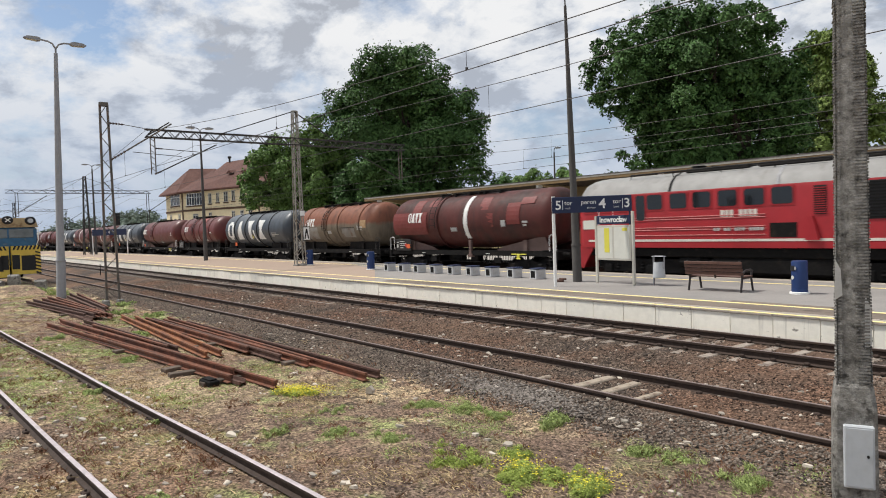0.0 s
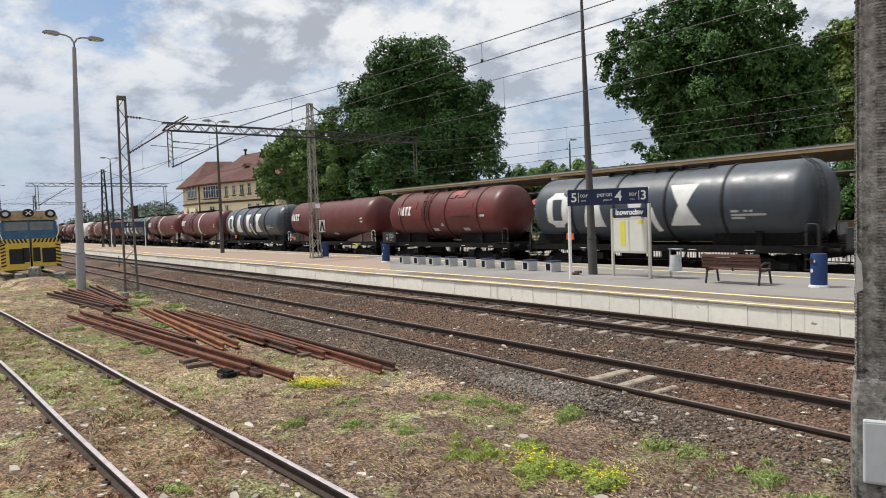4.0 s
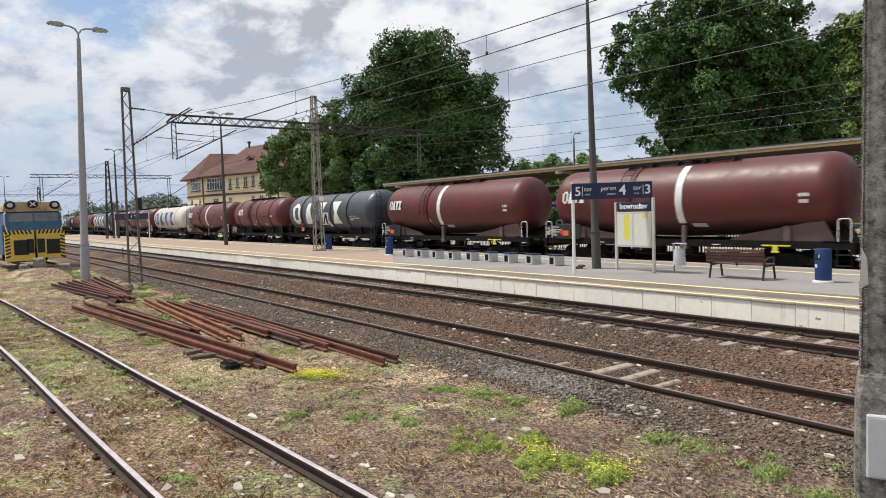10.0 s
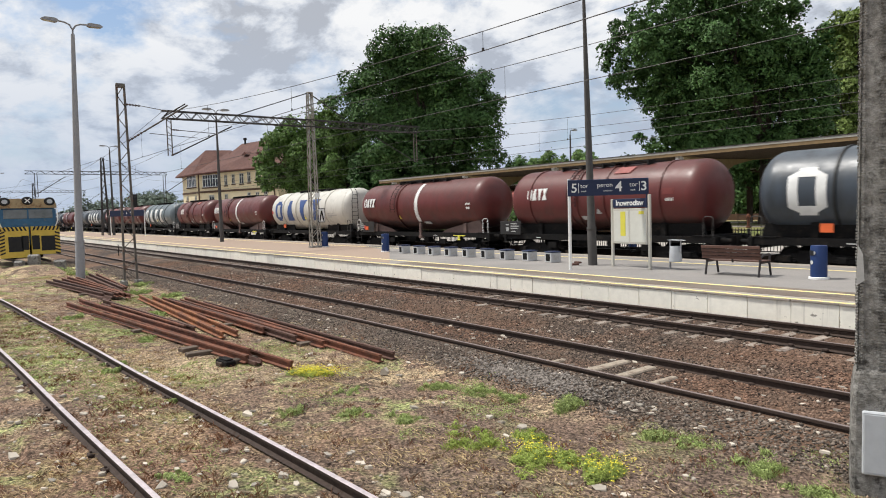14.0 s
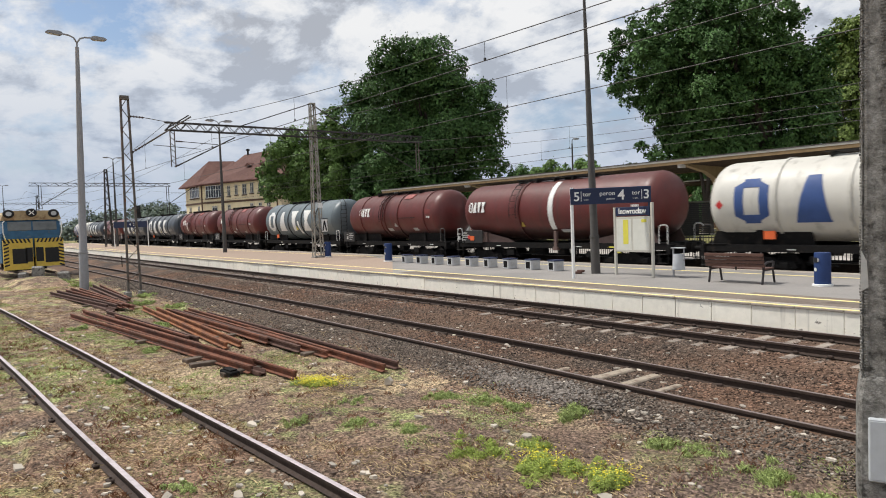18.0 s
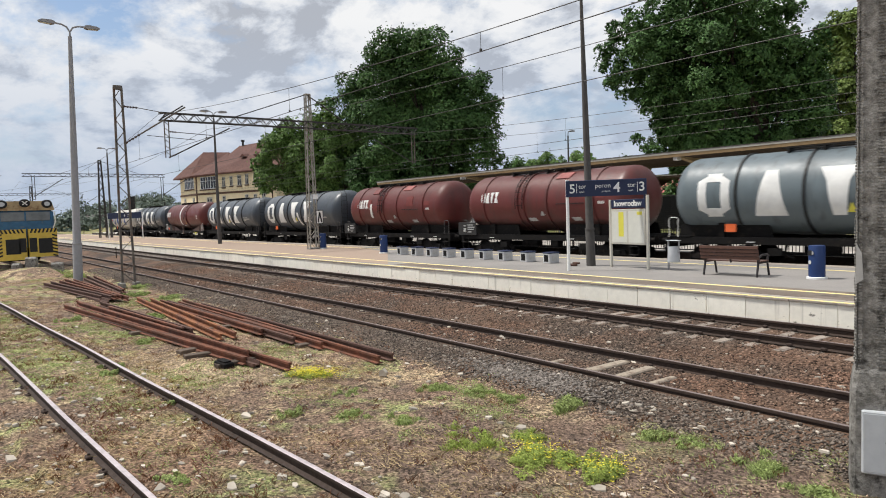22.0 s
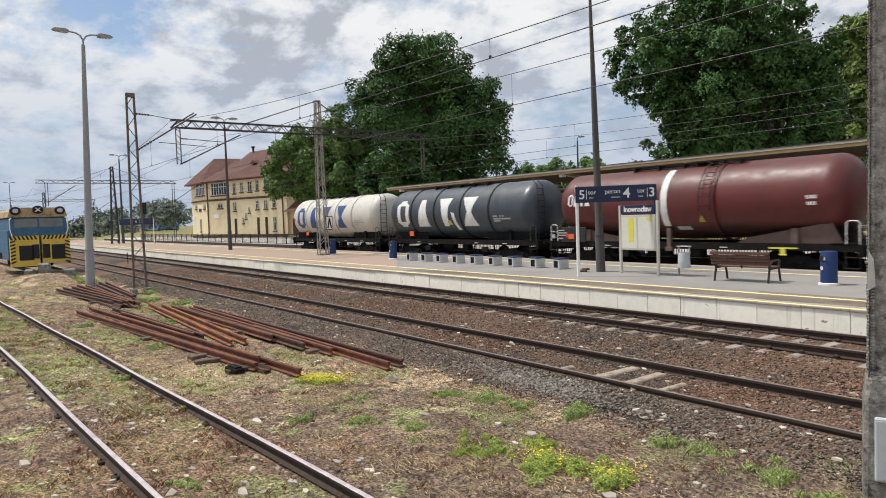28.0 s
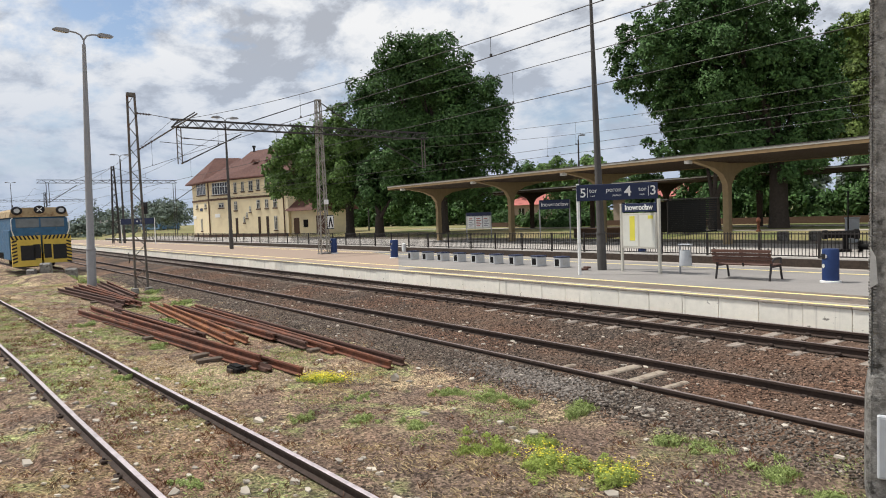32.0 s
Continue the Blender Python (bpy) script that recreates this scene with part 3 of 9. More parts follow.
def ground_z(x, y):
    n = noise.noise(Vector((x * 0.45, y * 0.45, 0.3))) * 0.06 + noise.noise(Vector((x * 1.7, y * 1.7, 2.3))) * 0.025 + noise.noise(Vector((x * 5.0, y * 5.0, 4.1))) * 0.014
    rise = 0.7 * min(1.0, max(0.0, (y - 39.5) / 4.0))
    prof = [(-50, -0.40), (5.5, -0.36), (7.0, -0.40), (8.1, -0.235), (8.52, -0.235), (8.6, -0.285), (10.8, -0.30), (11.9, -0.175), (14.9, -0.175), (15.3, -0.5),
            (23.1, -0.5), (23.5, -0.21), (26.6, -0.21), (26.9, -0.4), (39.5, -0.1)]
    z = prof[-1][1]
    for (a, za), (b, zb) in zip(prof, prof[1:]):
        if y <= b:
            z = za + (zb - za) * max(0.0, (y - a) / (b - a))
            break
    if y > 39.5:
        z = -0.1 + rise * 0.8 / 0.7
    amp = 1.0 if -8 < y < 8 and -62 < x < 14 else 0.0
    if abs(y - s_y(x)) < 1.3:
        amp *= 0.35
        z = -0.275 if abs(y - s_y(x)) < 0.66 else -0.30
    if 7.6 < y < 15:
        amp = 0.25
    return z + n * amp


def make_ground():
    xs = [-3000, -1200, -600, -320, -200, -130, -95, -75] + [-62 + 0.4 * i for i in range(112)] + [-17 + 0.13 * i for i in range(150)] + [3 + 0.4 * i for i in range(28)] + [18, 30, 60, 140, 500, 1500, 3000]
    ys = [-3000, -800, -200, -60, -25, -12] + [-8 + 0.33 * i for i in range(24)] + [0.1 + 0.11 * i for i in range(74)] + [8.3, 8.52, 8.6, 9.3, 10.2, 10.8, 11.3, 11.9, 13.3, 14.9, 15.3, 19, 23.1, 23.5, 25, 26.6, 26.9,
                                                                                   33, 39.5, 41, 43.5, 60, 90, 160, 400, 1000, 3000]
    ys = sorted(set(round(y, 3) for y in ys))
    b = Mesh()
    b.v = [(x, y, ground_z(x, y)) for y in ys for x in xs]
    nx = len(xs)
    for j in range(len(ys) - 1):
        mi = 0
        yc = (ys[j] + ys[j + 1]) / 2
        if 7.5 < yc < 27:
            mi = 1
        elif yc > 27:
            mi = 2
        for i in range(nx - 1):
            b.f.append((j * nx + i, j * nx + i + 1, (j + 1) * nx + i + 1, (j + 1) * nx + i))
            b.m.append(mi)
    solo("ground", b, [M["dirt"], M["ballast"], M["park"]], "bare brown yard soil with dry grass and stony ballast", "ground", kind="structure", smooth=True)


M["park"] = mat("park_dry_grass", (0.27, 0.22, 0.11), 0.95, var=0.25, scale=5, alt=(0.14, 0.16, 0.055), alt_scale=0.12, bump=0.5, bump_scale=12, spec=0.2)
make_ground()

# ---- tracks ----
RAIL = [(-0.027, 0.0), (0.027, 0.0), (0.035, -0.006), (0.036, -0.038), (0.009, -0.052), (0.009, -0.125), (0.07, -0.15), (-0.07, -0.15), (-0.009, -0.125), (-0.009, -0.052), (-0.036, -0.038), (-0.035, -0.006)]


def rail_mesh(pts, size=1.0, worn=(0,)):
    """A rail whose head runs along pts; worn: which faces of its head are rubbed bright."""
    b = Mesh()
    n = len(RAIL)
    for k, p in enumerate(pts):
        q = pts[min(k + 1, len(pts) - 1)]
        o = pts[max(k - 1, 0)]
        d = Vector((q[0] - o[0], q[1] - o[1], 0)).normalized()
        s = Vector((-d.y, d.x, 0))
        b.v += [tuple(Vector(p) + s * a * size + Vector((0, 0, h * size))) for a, h in RAIL]
    for k in range(len(pts) - 1):
        for i in range(n):
            j = (i + 1) % n
            b.f.append((k * n + i, k * n + j, k * n + n + j, k * n + n + i))
            b.m.append(1 if i in worn else 0)
    b.f += [tuple(range(n)), tuple(range(len(pts) * n - 1, (len(pts) - 1) * n - 1, -1))]
    b.m += [0, 0]
    return b


def sleeper_mesh(ln=2.5, w=0.26, h=0.2):
    b = Mesh()
    b.prism([(-w / 2, -h), (w / 2, -h), (w / 2, -0.05), (w / 2 - 0.04, 0), (-w / 2 + 0.04, 0), (-w / 2, -0.05)], -ln / 2, ln / 2, "y")
    return b


def track(name, label, y, z, x0, x1, near, smat, drop, polished=True):
    root = thing(name, label, "railway track", kind="structure")
    tops = [M["rail_side"], M["rail_top"] if polished else M["rail_side"]]
    for s in (-0.75, 0.75):
        part("rail", rail_mesh([(x0, y + s, z), (x1, y + s, z)]), tops, root)
    sl = sleeper_mesh().data("sleeper", smat)
    r = random.Random(int(y * 10))
    x = near[0]
    k = 0
    while x < near[1]:
        zz = z - 0.152 - drop * r.random()
        o = part("sleeper", sl, smat, root, m=pose(x + r.uniform(-0.02, 0.02), y + r.uniform(-0.03, 0.03), zz, 0, 0, r.uniform(-1, 1)))
        x += 0.6
        k += 1
    far = Mesh()
    clips = Mesh()
    x = x0
    while x < x1:
        if not near[0] - 0.3 < x < near[1]:
            far.box(x - 0.12, y - 1.25, z - 0.3, x + 0.12, y + 1.25, z - 0.155)
        x += 0.6
    x = near[0]
    while x < near[1]:
        for s in (-0.75, 0.75):
            for d in (-0.1, 0.1):
                clips.box(x - 0.05, y + s + d - 0.035, z - 0.15, x + 0.05, y + s + d + 0.035, z - 0.095, 0, 0.015)
        x += 0.6
    tagged(part("far_sleepers", far, smat, root), kind="stuff")
    tagged(part("rail_clips", clips, M["rail_side"], root), kind="stuff")
    return root


track("track_1", "railway track with rusty-sided rails in brown ballast", N_Y, N_Z, -330, 60, (-46, 3), M["sleeper_wood"], 0.09)
track("track_2", "raised railway track beside the platform wall", F_Y, F_Z, -330, 60, (-46, 3), M["sleeper"], 0.03)
track("track_3", "railway track between two platforms in dark ballast", T_Y, T_Z, -340, 60, (-44, 4), M["sleeper"], 0.02)

M["sleeper_tan"] = mat("dusty_tan_sleeper", (0.33, 0.275, 0.215), 0.93, var=0.3, scale=9, spots=(0.16, 0.115, 0.085), spot_scale=5, spot_at=0.52, bump=0.5, bump_scale=35)
# a few pale slabs lying between the rails of the near track
for x, dy, w in ((-8.35, -0.14, 0.13), (-7.5, 0.0, 0.21), (-6.9, 0.02, 0.19), (-6.25, 0.13, 0.13)):
    b = Mesh()
    b.box(-w / 2, -0.62, -0.05, w / 2, 0.62 - abs(dy) * 4, 0.012, 0, 0.02)
    solo("concrete_slab", b, M["sleeper_tan"], "pale concrete sleeper top showing between the rails", "slab", "slabs between rails", m=pose(x, N_Y + dy, N_Z - 0.118, 0, 0, rnd.uniform(-2, 2)))


def siding():
    root = thing("track_4", "old siding with worn rails half sunk in weeds", "railway track", kind="structure")
    xs = [-44 + 1.5 * i for i in range(34)]
    for s in (-0.65, 0.65):
        part("rail", rail_mesh([(x, rail_y(x, s), S_Z + 0.012 * math.sin(x * 0.7 + s)) for x in xs], 0.88, (0, 1, 11)), [M["rail_side"], M["rail_worn"]], root)
    sl = sleeper_mesh(2.5, 0.24, 0.16).data("sleeper", M["sleeper_wood"])
    ck = Mesh()
    ck.box(-0.06, -0.04, -0.03, 0.06, 0.04, 0.015, 0, 0.012)
    ck.lathe([(0.016, 0.015), (0.016, 0.035), (0.01, 0.04)], 6)
    cl = ck.data("rail_clip", M["rail_side"])
    x = -36.0
    while x < 4:
        part("sleeper", sl, M["sleeper_wood"], root, m=pose(x, s_y(x), S_Z - 0.20 - 0.05 * rnd.random(), 0, 0, 3 + rnd.uniform(-2, 2)))
        for s in (-0.65, 0.65):
            for d in (-0.085, 0.085):
                if rnd.random() < 0.45:
                    continue
                part("rail_clip", cl, M["rail_side"], root, m=pose(x, rail_y(x, s) + d, S_Z - 0.128, 0, 0, 3 + rnd.uniform(-6, 6)))
        x += 0.66


siding()

# ---- platform ----


def platform():
    root = thing("platform_1", "island platform with whitewashed edge wall and yellow lines", "platform", kind="structure")
    b = Mesh()
    b.box(-37.5, P0 + 0.45, -0.5, 40, P1 - 0.02, PZ)
    part("asphalt_deck", b, M["asphalt"], root, "grey asphalt surface")
    b = Mesh()
    b.box(-150, P0 + 0.45, -0.5, -37.504, P1 - 0.02, PZ)
    part("paved_deck", b, M["paver"], root, "pinkish brown paving")
    b = Mesh()
    b.prism([(-37.5, P0 + 0.5), (-37.5, P1 - 1.0), (-31.0, P1 - 3.2), (-24.0, P0 + 0.5)], PZ, PZ + 0.004, "z")
    part("paved_strip", b, M["paver"], root)
    b = Mesh()
    for xa, xb, y1 in ((-23.5, -8.9, P0 + 1.35), (-8.9, -5.6, P0 + 1.9), (-5.6, 40.0, P0 + 1.35)):
        b.box(xa, P0 + 0.46, PZ - 0.01, xb - 0.004, y1, PZ + 0.004)
    part("asphalt_strip", b, M["asphalt_brown"], root, "darker brown mended asphalt along the edge")
    # wall panels and edge slabs
    r = random.Random(3)
    wall, slab = Mesh(), Mesh()
    wall.box(-0.4945, 0.0, -0.42, 0.4945, 0.14, 0.30, 0, 0.006)
    slab.box(-0.495, -0.035, 0.30, 0.495, 0.45, 0.352, 0, 0.01)
    wm, sm = wall.data("wall_panel", M["whitewall"]), slab.data("edge_slab", M["kerb"])
    fw = Mesh()
    for i in range(190):
        x = 39.5 - i
        if -62 < x < 6:
            part("wall_panel", wm, M["whitewall"], root, m=pose(x, P0 + r.uniform(-0.008, 0.008), r.uniform(-0.006, 0.006)))
            part("edge_slab", sm, M["kerb"], root, m=pose(x, P0 + r.uniform(-0.01, 0.01), r.uniform(-0.005, 0.003)))
        else:
            fw.box(x - 0.494, P0, -0.42, x + 0.494, P0 + 0.14, 0.30, 0)
            fw.box(x - 0.497, P0 - 0.035, 0.30, x + 0.497, P0 + 0.45, 0.352, 1)
    tagged(part("far_wall_panels", fw, [M["whitewall"], M["kerb"]], root), kind="stuff")
    bw = Mesh()
    bw.box(-150, P1 - 0.02, -0.45, 40, P1 + 0.1, 0.30)
    bw.box(-150, P1 - 0.5, 0.351, 40, P1 + 0.14, 0.356)
    part("far_edge", bw, M["kerb"], root)
    for y0, y1, z in ((P0 - 0.02, P0 + 0.11, PZ + 0.010), (P0 + 1.36, P0 + 1.50, PZ + 0.008), (21.75, 21.87, PZ + 0.008)):
        b = Mesh()
        r2 = random.Random(int(y0 * 100))
        x = -150.0
        while x < 40:
            ln = r2.uniform(1.5, 3.0)
            b.box(x, y0 + r2.uniform(-0.008, 0.008), z - 0.006, min(40, x + ln - 0.02), y1 + r2.uniform(-0.008, 0.008), z)
            x += ln
        part("yellow_line", b, M["yellow"], root, "worn yellow safety line")
    return root


platform()


def platform_far():
    root = thing("platform_2", "grey paved platform behind an iron fence", "platform", kind="structure")
    b = Mesh()
    b.box(-150, Q0, -0.5, 45, 36.4, QZ)
    part("paved_deck", b, M["deck2"], root)
    # rear strip: shade of canopy and trees painted as a darker deck
    b = Mesh()
    b.box(-150, 36.4, -0.5, 45, 40.0, QZ - 0.004)
    part("asphalt_deck", b, M["deck_shaded"], root, "rear deck with the shade under the canopy painted in")
    b = Mesh()
    b.box(-150, Q0 - 0.05, -0.45, 45, Q0 - 0.002, QZ - 0.02)
    part("edge_wall", b, M["edge_brown"], root)


M["edge_brown"] = mat("brown_edge_wall", (0.075, 0.055, 0.042), 0.93, var=0.35, scale=8, bump=0.4)
# deck colour darkened to stand for shade under canopy and trees
M["deck_shaded"] = mat("shaded_deck_brown", (0.17, 0.145, 0.115), 0.92, var=0.2, scale=9, bump=0.2)
M["deck2"] = mat("far_platform_paving", (0.40, 0.37, 0.34), 0.92, var=0.15, scale=8, alt=(0.47, 0.44, 0.40), alt_scale=0.3, bump=0.2)
platform_far()

# ---- the train ----
TRAIN = "ABCBACAACBACABCBBCCACC"
PITCH = {"A": 14.86, "B": 12.80, "C": 14.84}
COLOUR = ["red_dirty", "brown", "slate", "red", "red", "slate", "red", "red", "slate", "red", "red", "white", "red", "red", "grey", "red", "red", "slate", "slate", "red", "slate", "white"]


def run(t):
    """Place of the locomotive's rear end at t seconds; the train gains speed slowly."""
    a = (t - 16) / 16
    return 137.45 + 161.93 * a + 5.68 * a * a + 0.76 * a ** 3


def tank_shell(L, rad, cz, taper):
    """The tank as rings of 40; x from -L/2 to L/2."""
    b = Mesh()
    prof = []
    dome = 0.85
    for k in range(11):
        u = 1.0 - math.sin(math.pi / 2 * k / 10)
        prof.append((-L / 2 + dome * (1 - u), max(0.015, (1 - u ** 2.3) ** (1 / 2.3))))
    half = [(x, f) for x, f in prof]
    stations = half + [(-L / 2 + dome + (L / 2 - dome) * k / 6, 1.0) for k in range(1, 6)]
    stations += [(0.0, 1.0)] + [(-x, f) for x, f in reversed(stations)]
    n = 40
    for x, f in stations:
        r = rad - taper * min(1.0, abs(x) / (L / 2)) * 1.0
        zc = cz + rad - r
        for i in range(n):
            a = 2 * math.pi * i / n
            b.v.append((x, r * f * math.cos(a), zc + r * f * math.sin(a)))
    for k in range(len(stations) - 1):
        for i in range(n):
            j = (i + 1) % n
            b.f.append((k * n + i, k * n + j, k * n + n + j, k * n + n + i))
            b.m.append(0)
    b.f += [tuple(range(n - 1, -1, -1)), tuple(range((len(stations) - 1) * n, len(stations) * n))]
    b.m += [0, 0]
    return b


def hoop(rad, cz, w, proud, x=0.0, a0=0.0, a1=360.0, n=48):
    """A band round the tank between two angles (0 is towards +y, 90 up)."""
    b = Mesh()
    full = a1 - a0 >= 360
    for i in range(n + (0 if full else 1)):
        a = radians(a0 + (a1 - a0) * i / n)
        for r, d in ((rad - 0.02, -w / 2), (rad + proud, -w / 2), (rad + proud, w / 2), (rad - 0.02, w / 2)):
            b.v.append((x + d, r * math.cos(a), cz + r * math.sin(a)))
    m = len(b.v) // 4
    for i in range(m if full else m - 1):
        j = (i + 1) % m
        for k in range(4):
            q = (k + 1) % 4
            b.f.append((4 * i + k, 4 * i + q, 4 * j + q, 4 * j + k))
            b.m.append(0)
    return b


def patch(rad, cz, outline, proud=0.014, n=8):
    """A flat shape (x, height along the shell from its widest line) laid on the near side of the tank, as strips."""
    b = Mesh()
    for poly in outline:
        # each piece is a quadrilateral: two edges from bottom to top
        (x0, h0), (x1, h1), (x2, h2), (x3, h3) = poly
        for k in range(n + 1):
            u = k / n
            for xa, ha, xb, hb in ((x0, h0, x3, h3), (x1, h1, x2, h2)):
                x, h = xa + (xb - xa) * u, ha + (hb - ha) * u
                a = h / rad
                for r in (rad + proud, rad - 0.01):
                    b.v.append((x, -r * math.cos(a), cz + r * math.sin(a)))
        o = len(b.v) - 4 * (n + 1)
        for k in range(n):
            p, q = o + 4 * k, o + 4 * k + 4
            b.f += [(p, p + 2, q + 2, q), (p + 1, q + 1, q + 3, p + 3), (p, q, q + 1, p + 1), (p + 2, p + 3, q + 3, q + 2)]
            b.m += [0] * 4
        e = o + 4 * n
        b.f += [(o, o + 1, o + 3, o + 2), (e, e + 2, e + 3, e + 1)]
        b.m += [0, 0]
    return b


# plain marks in the place of the owner's sign: a ring block, a wedge, a hammer shape and an hourglass
def mark(k, x, h, w, s):
    """Quadrilaterals of mark k: left edge x, lower edge h, width w, height s."""
    if k == 0:
        t = w * 0.27
        return [[(x, h + s * .18), (x + t, h + s * .06), (x + t, h + s * .94), (x, h + s * .82)], [(x + t, h), (x + w - t, h), (x + w - t, h + t), (x + t, h + t)],
                [(x + t, h + s - t), (x + w - t, h + s - t), (x + w - t, h + s), (x + t, h + s)], [(x + w - t, h + s * .06), (x + w, h + s * .18), (x + w, h + s * .82), (x + w - t, h + s * .94)]]
    if k == 1:
        return [[(x + w * .04, h), (x + w * .96, h), (x + w * .70, h + s), (x + w * .36, h + s)]]
    if k == 2:
        return [[(x + w * .34, h), (x + w * .66, h), (x + w * .78, h + s * .7), (x + w * .22, h + s * .7)], [(x + w * .22, h + s * .7), (x + w * .78, h + s * .7), (x + w * .98, h + s), (x + w * .02, h + s)]]
    return [[(x, h), (x + w, h), (x + w * .64, h + s * .5), (x + w * .36, h + s * .5)], [(x + w * .36, h + s * .5), (x + w * .64, h + s * .5), (x + w, h + s), (x, h + s)]]


def wheelset_mesh():
    b = Mesh()
    for s in (-1, 1):
        b.lathe([(0.06, s * 0.66), (0.44, s * 0.68), (0.475, s * 0.69), (0.46, s * 0.80), (0.40, s * 0.81), (0.36, s * 0.77), (0.12, s * 0.79), (0.10, s * 0.84), (0.02, s * 0.84)], 20, "y", (0, 0, 0.46))
    b.tube((0, -0.7, 0.46), (0, 0.7, 0.46), 0.08, n=10)
    return b


def bogie_mesh():
    b = Mesh()
    for s in (-1, 1):
        y = s * 1.02
        b.prism([(-1.32, 0.42), (-1.05, 0.34), (-0.55, 0.42), (-0.35, 0.28), (0.35, 0.28), (0.55, 0.42), (1.05, 0.34), (1.32, 0.42), (1.25, 0.62), (0.6, 0.66), (0.42, 0.78),
                 (-0.42, 0.78), (-0.6, 0.66), (-1.25, 0.62)], y - 0.06, y + 0.06, "y")
        for x in (-0.9, 0.9):
            b.box(x - 0.16, y - 0.12, 0.36, x + 0.16, y + 0.14, 0.60, 0, 0.03)
            for d in (-0.24, 0.24):
                b.lathe([(0.07, 0.36), (0.085, 0.40), (0.07, 0.44), (0.085, 0.48), (0.07, 0.52), (0.085, 0.56), (0.07, 0.62)], 8, "z", (x + d, y, 0))
    b.box(-0.24, -1.1, 0.46, 0.24, 1.1, 0.78, 0, 0.04)
    for x in (-1.28, 1.28):
        b.box(x - 0.06, -0.9, 0.42, x + 0.06, 0.9, 0.55)
    for x in (-1.42, -0.38, 0.38, 1.42):
        for s in (-1, 1):
            b.box(x - 0.05, s * 0.75 - 0.06, 0.28, x + 0.05, s * 0.75 + 0.06, 0.62, 0, 0.02)
    return b


def buffer_mesh():
    b = Mesh()
    b.lathe([(0.13, 0.0), (0.13, 0.22), (0.10, 0.24), (0.095, 0.50), (0.20, 0.52), (0.225, 0.545), (0.20, 0.57)], 14, "x")
    return b


def hose_mesh(r=0.022):
    b = Mesh()
    pts = [(0.02 + 0.3 * math.sin(math.pi * i / 8) * 0.8, 0.18 + 0.02 * i, 0.95 - 0.42 * math.sin(math.pi * i / 10)) for i in range(9)]
    return b.path(pts, r, 6)


SHARED = {}


def shared(key, make, material, smooth=False):
    if key not in SHARED:
        SHARED[key] = make().data(key, material, smooth)
    return SHARED[key]


SPEC = {"A": dict(L=13.0, rad=1.50, cz=2.80, taper=0.10), "B": dict(L=11.1, rad=1.46, cz=2.84, taper=0.0), "C": dict(L=13.5, rad=1.50, cz=2.80, taper=0.0)}
NAMES = {"red": "oxide red", "red_dirty": "grimy patched dark red", "brown": "rusty brown", "slate": "slate black", "grey": "grey", "white": "off-white"}


# places of the ladder and the painted stripe on the smooth wagons, which stand either way round
LADDER = {0: -2.15, 4: -1.9, 6: -2.0, 7: -1.8, 10: -1.9, 12: -1.95, 19: 1.5}
STRIPE = {0: 0.6, 6: 0.6, 7: -0.3, 10: 0.5, 12: 0.54, 19: -0.36}


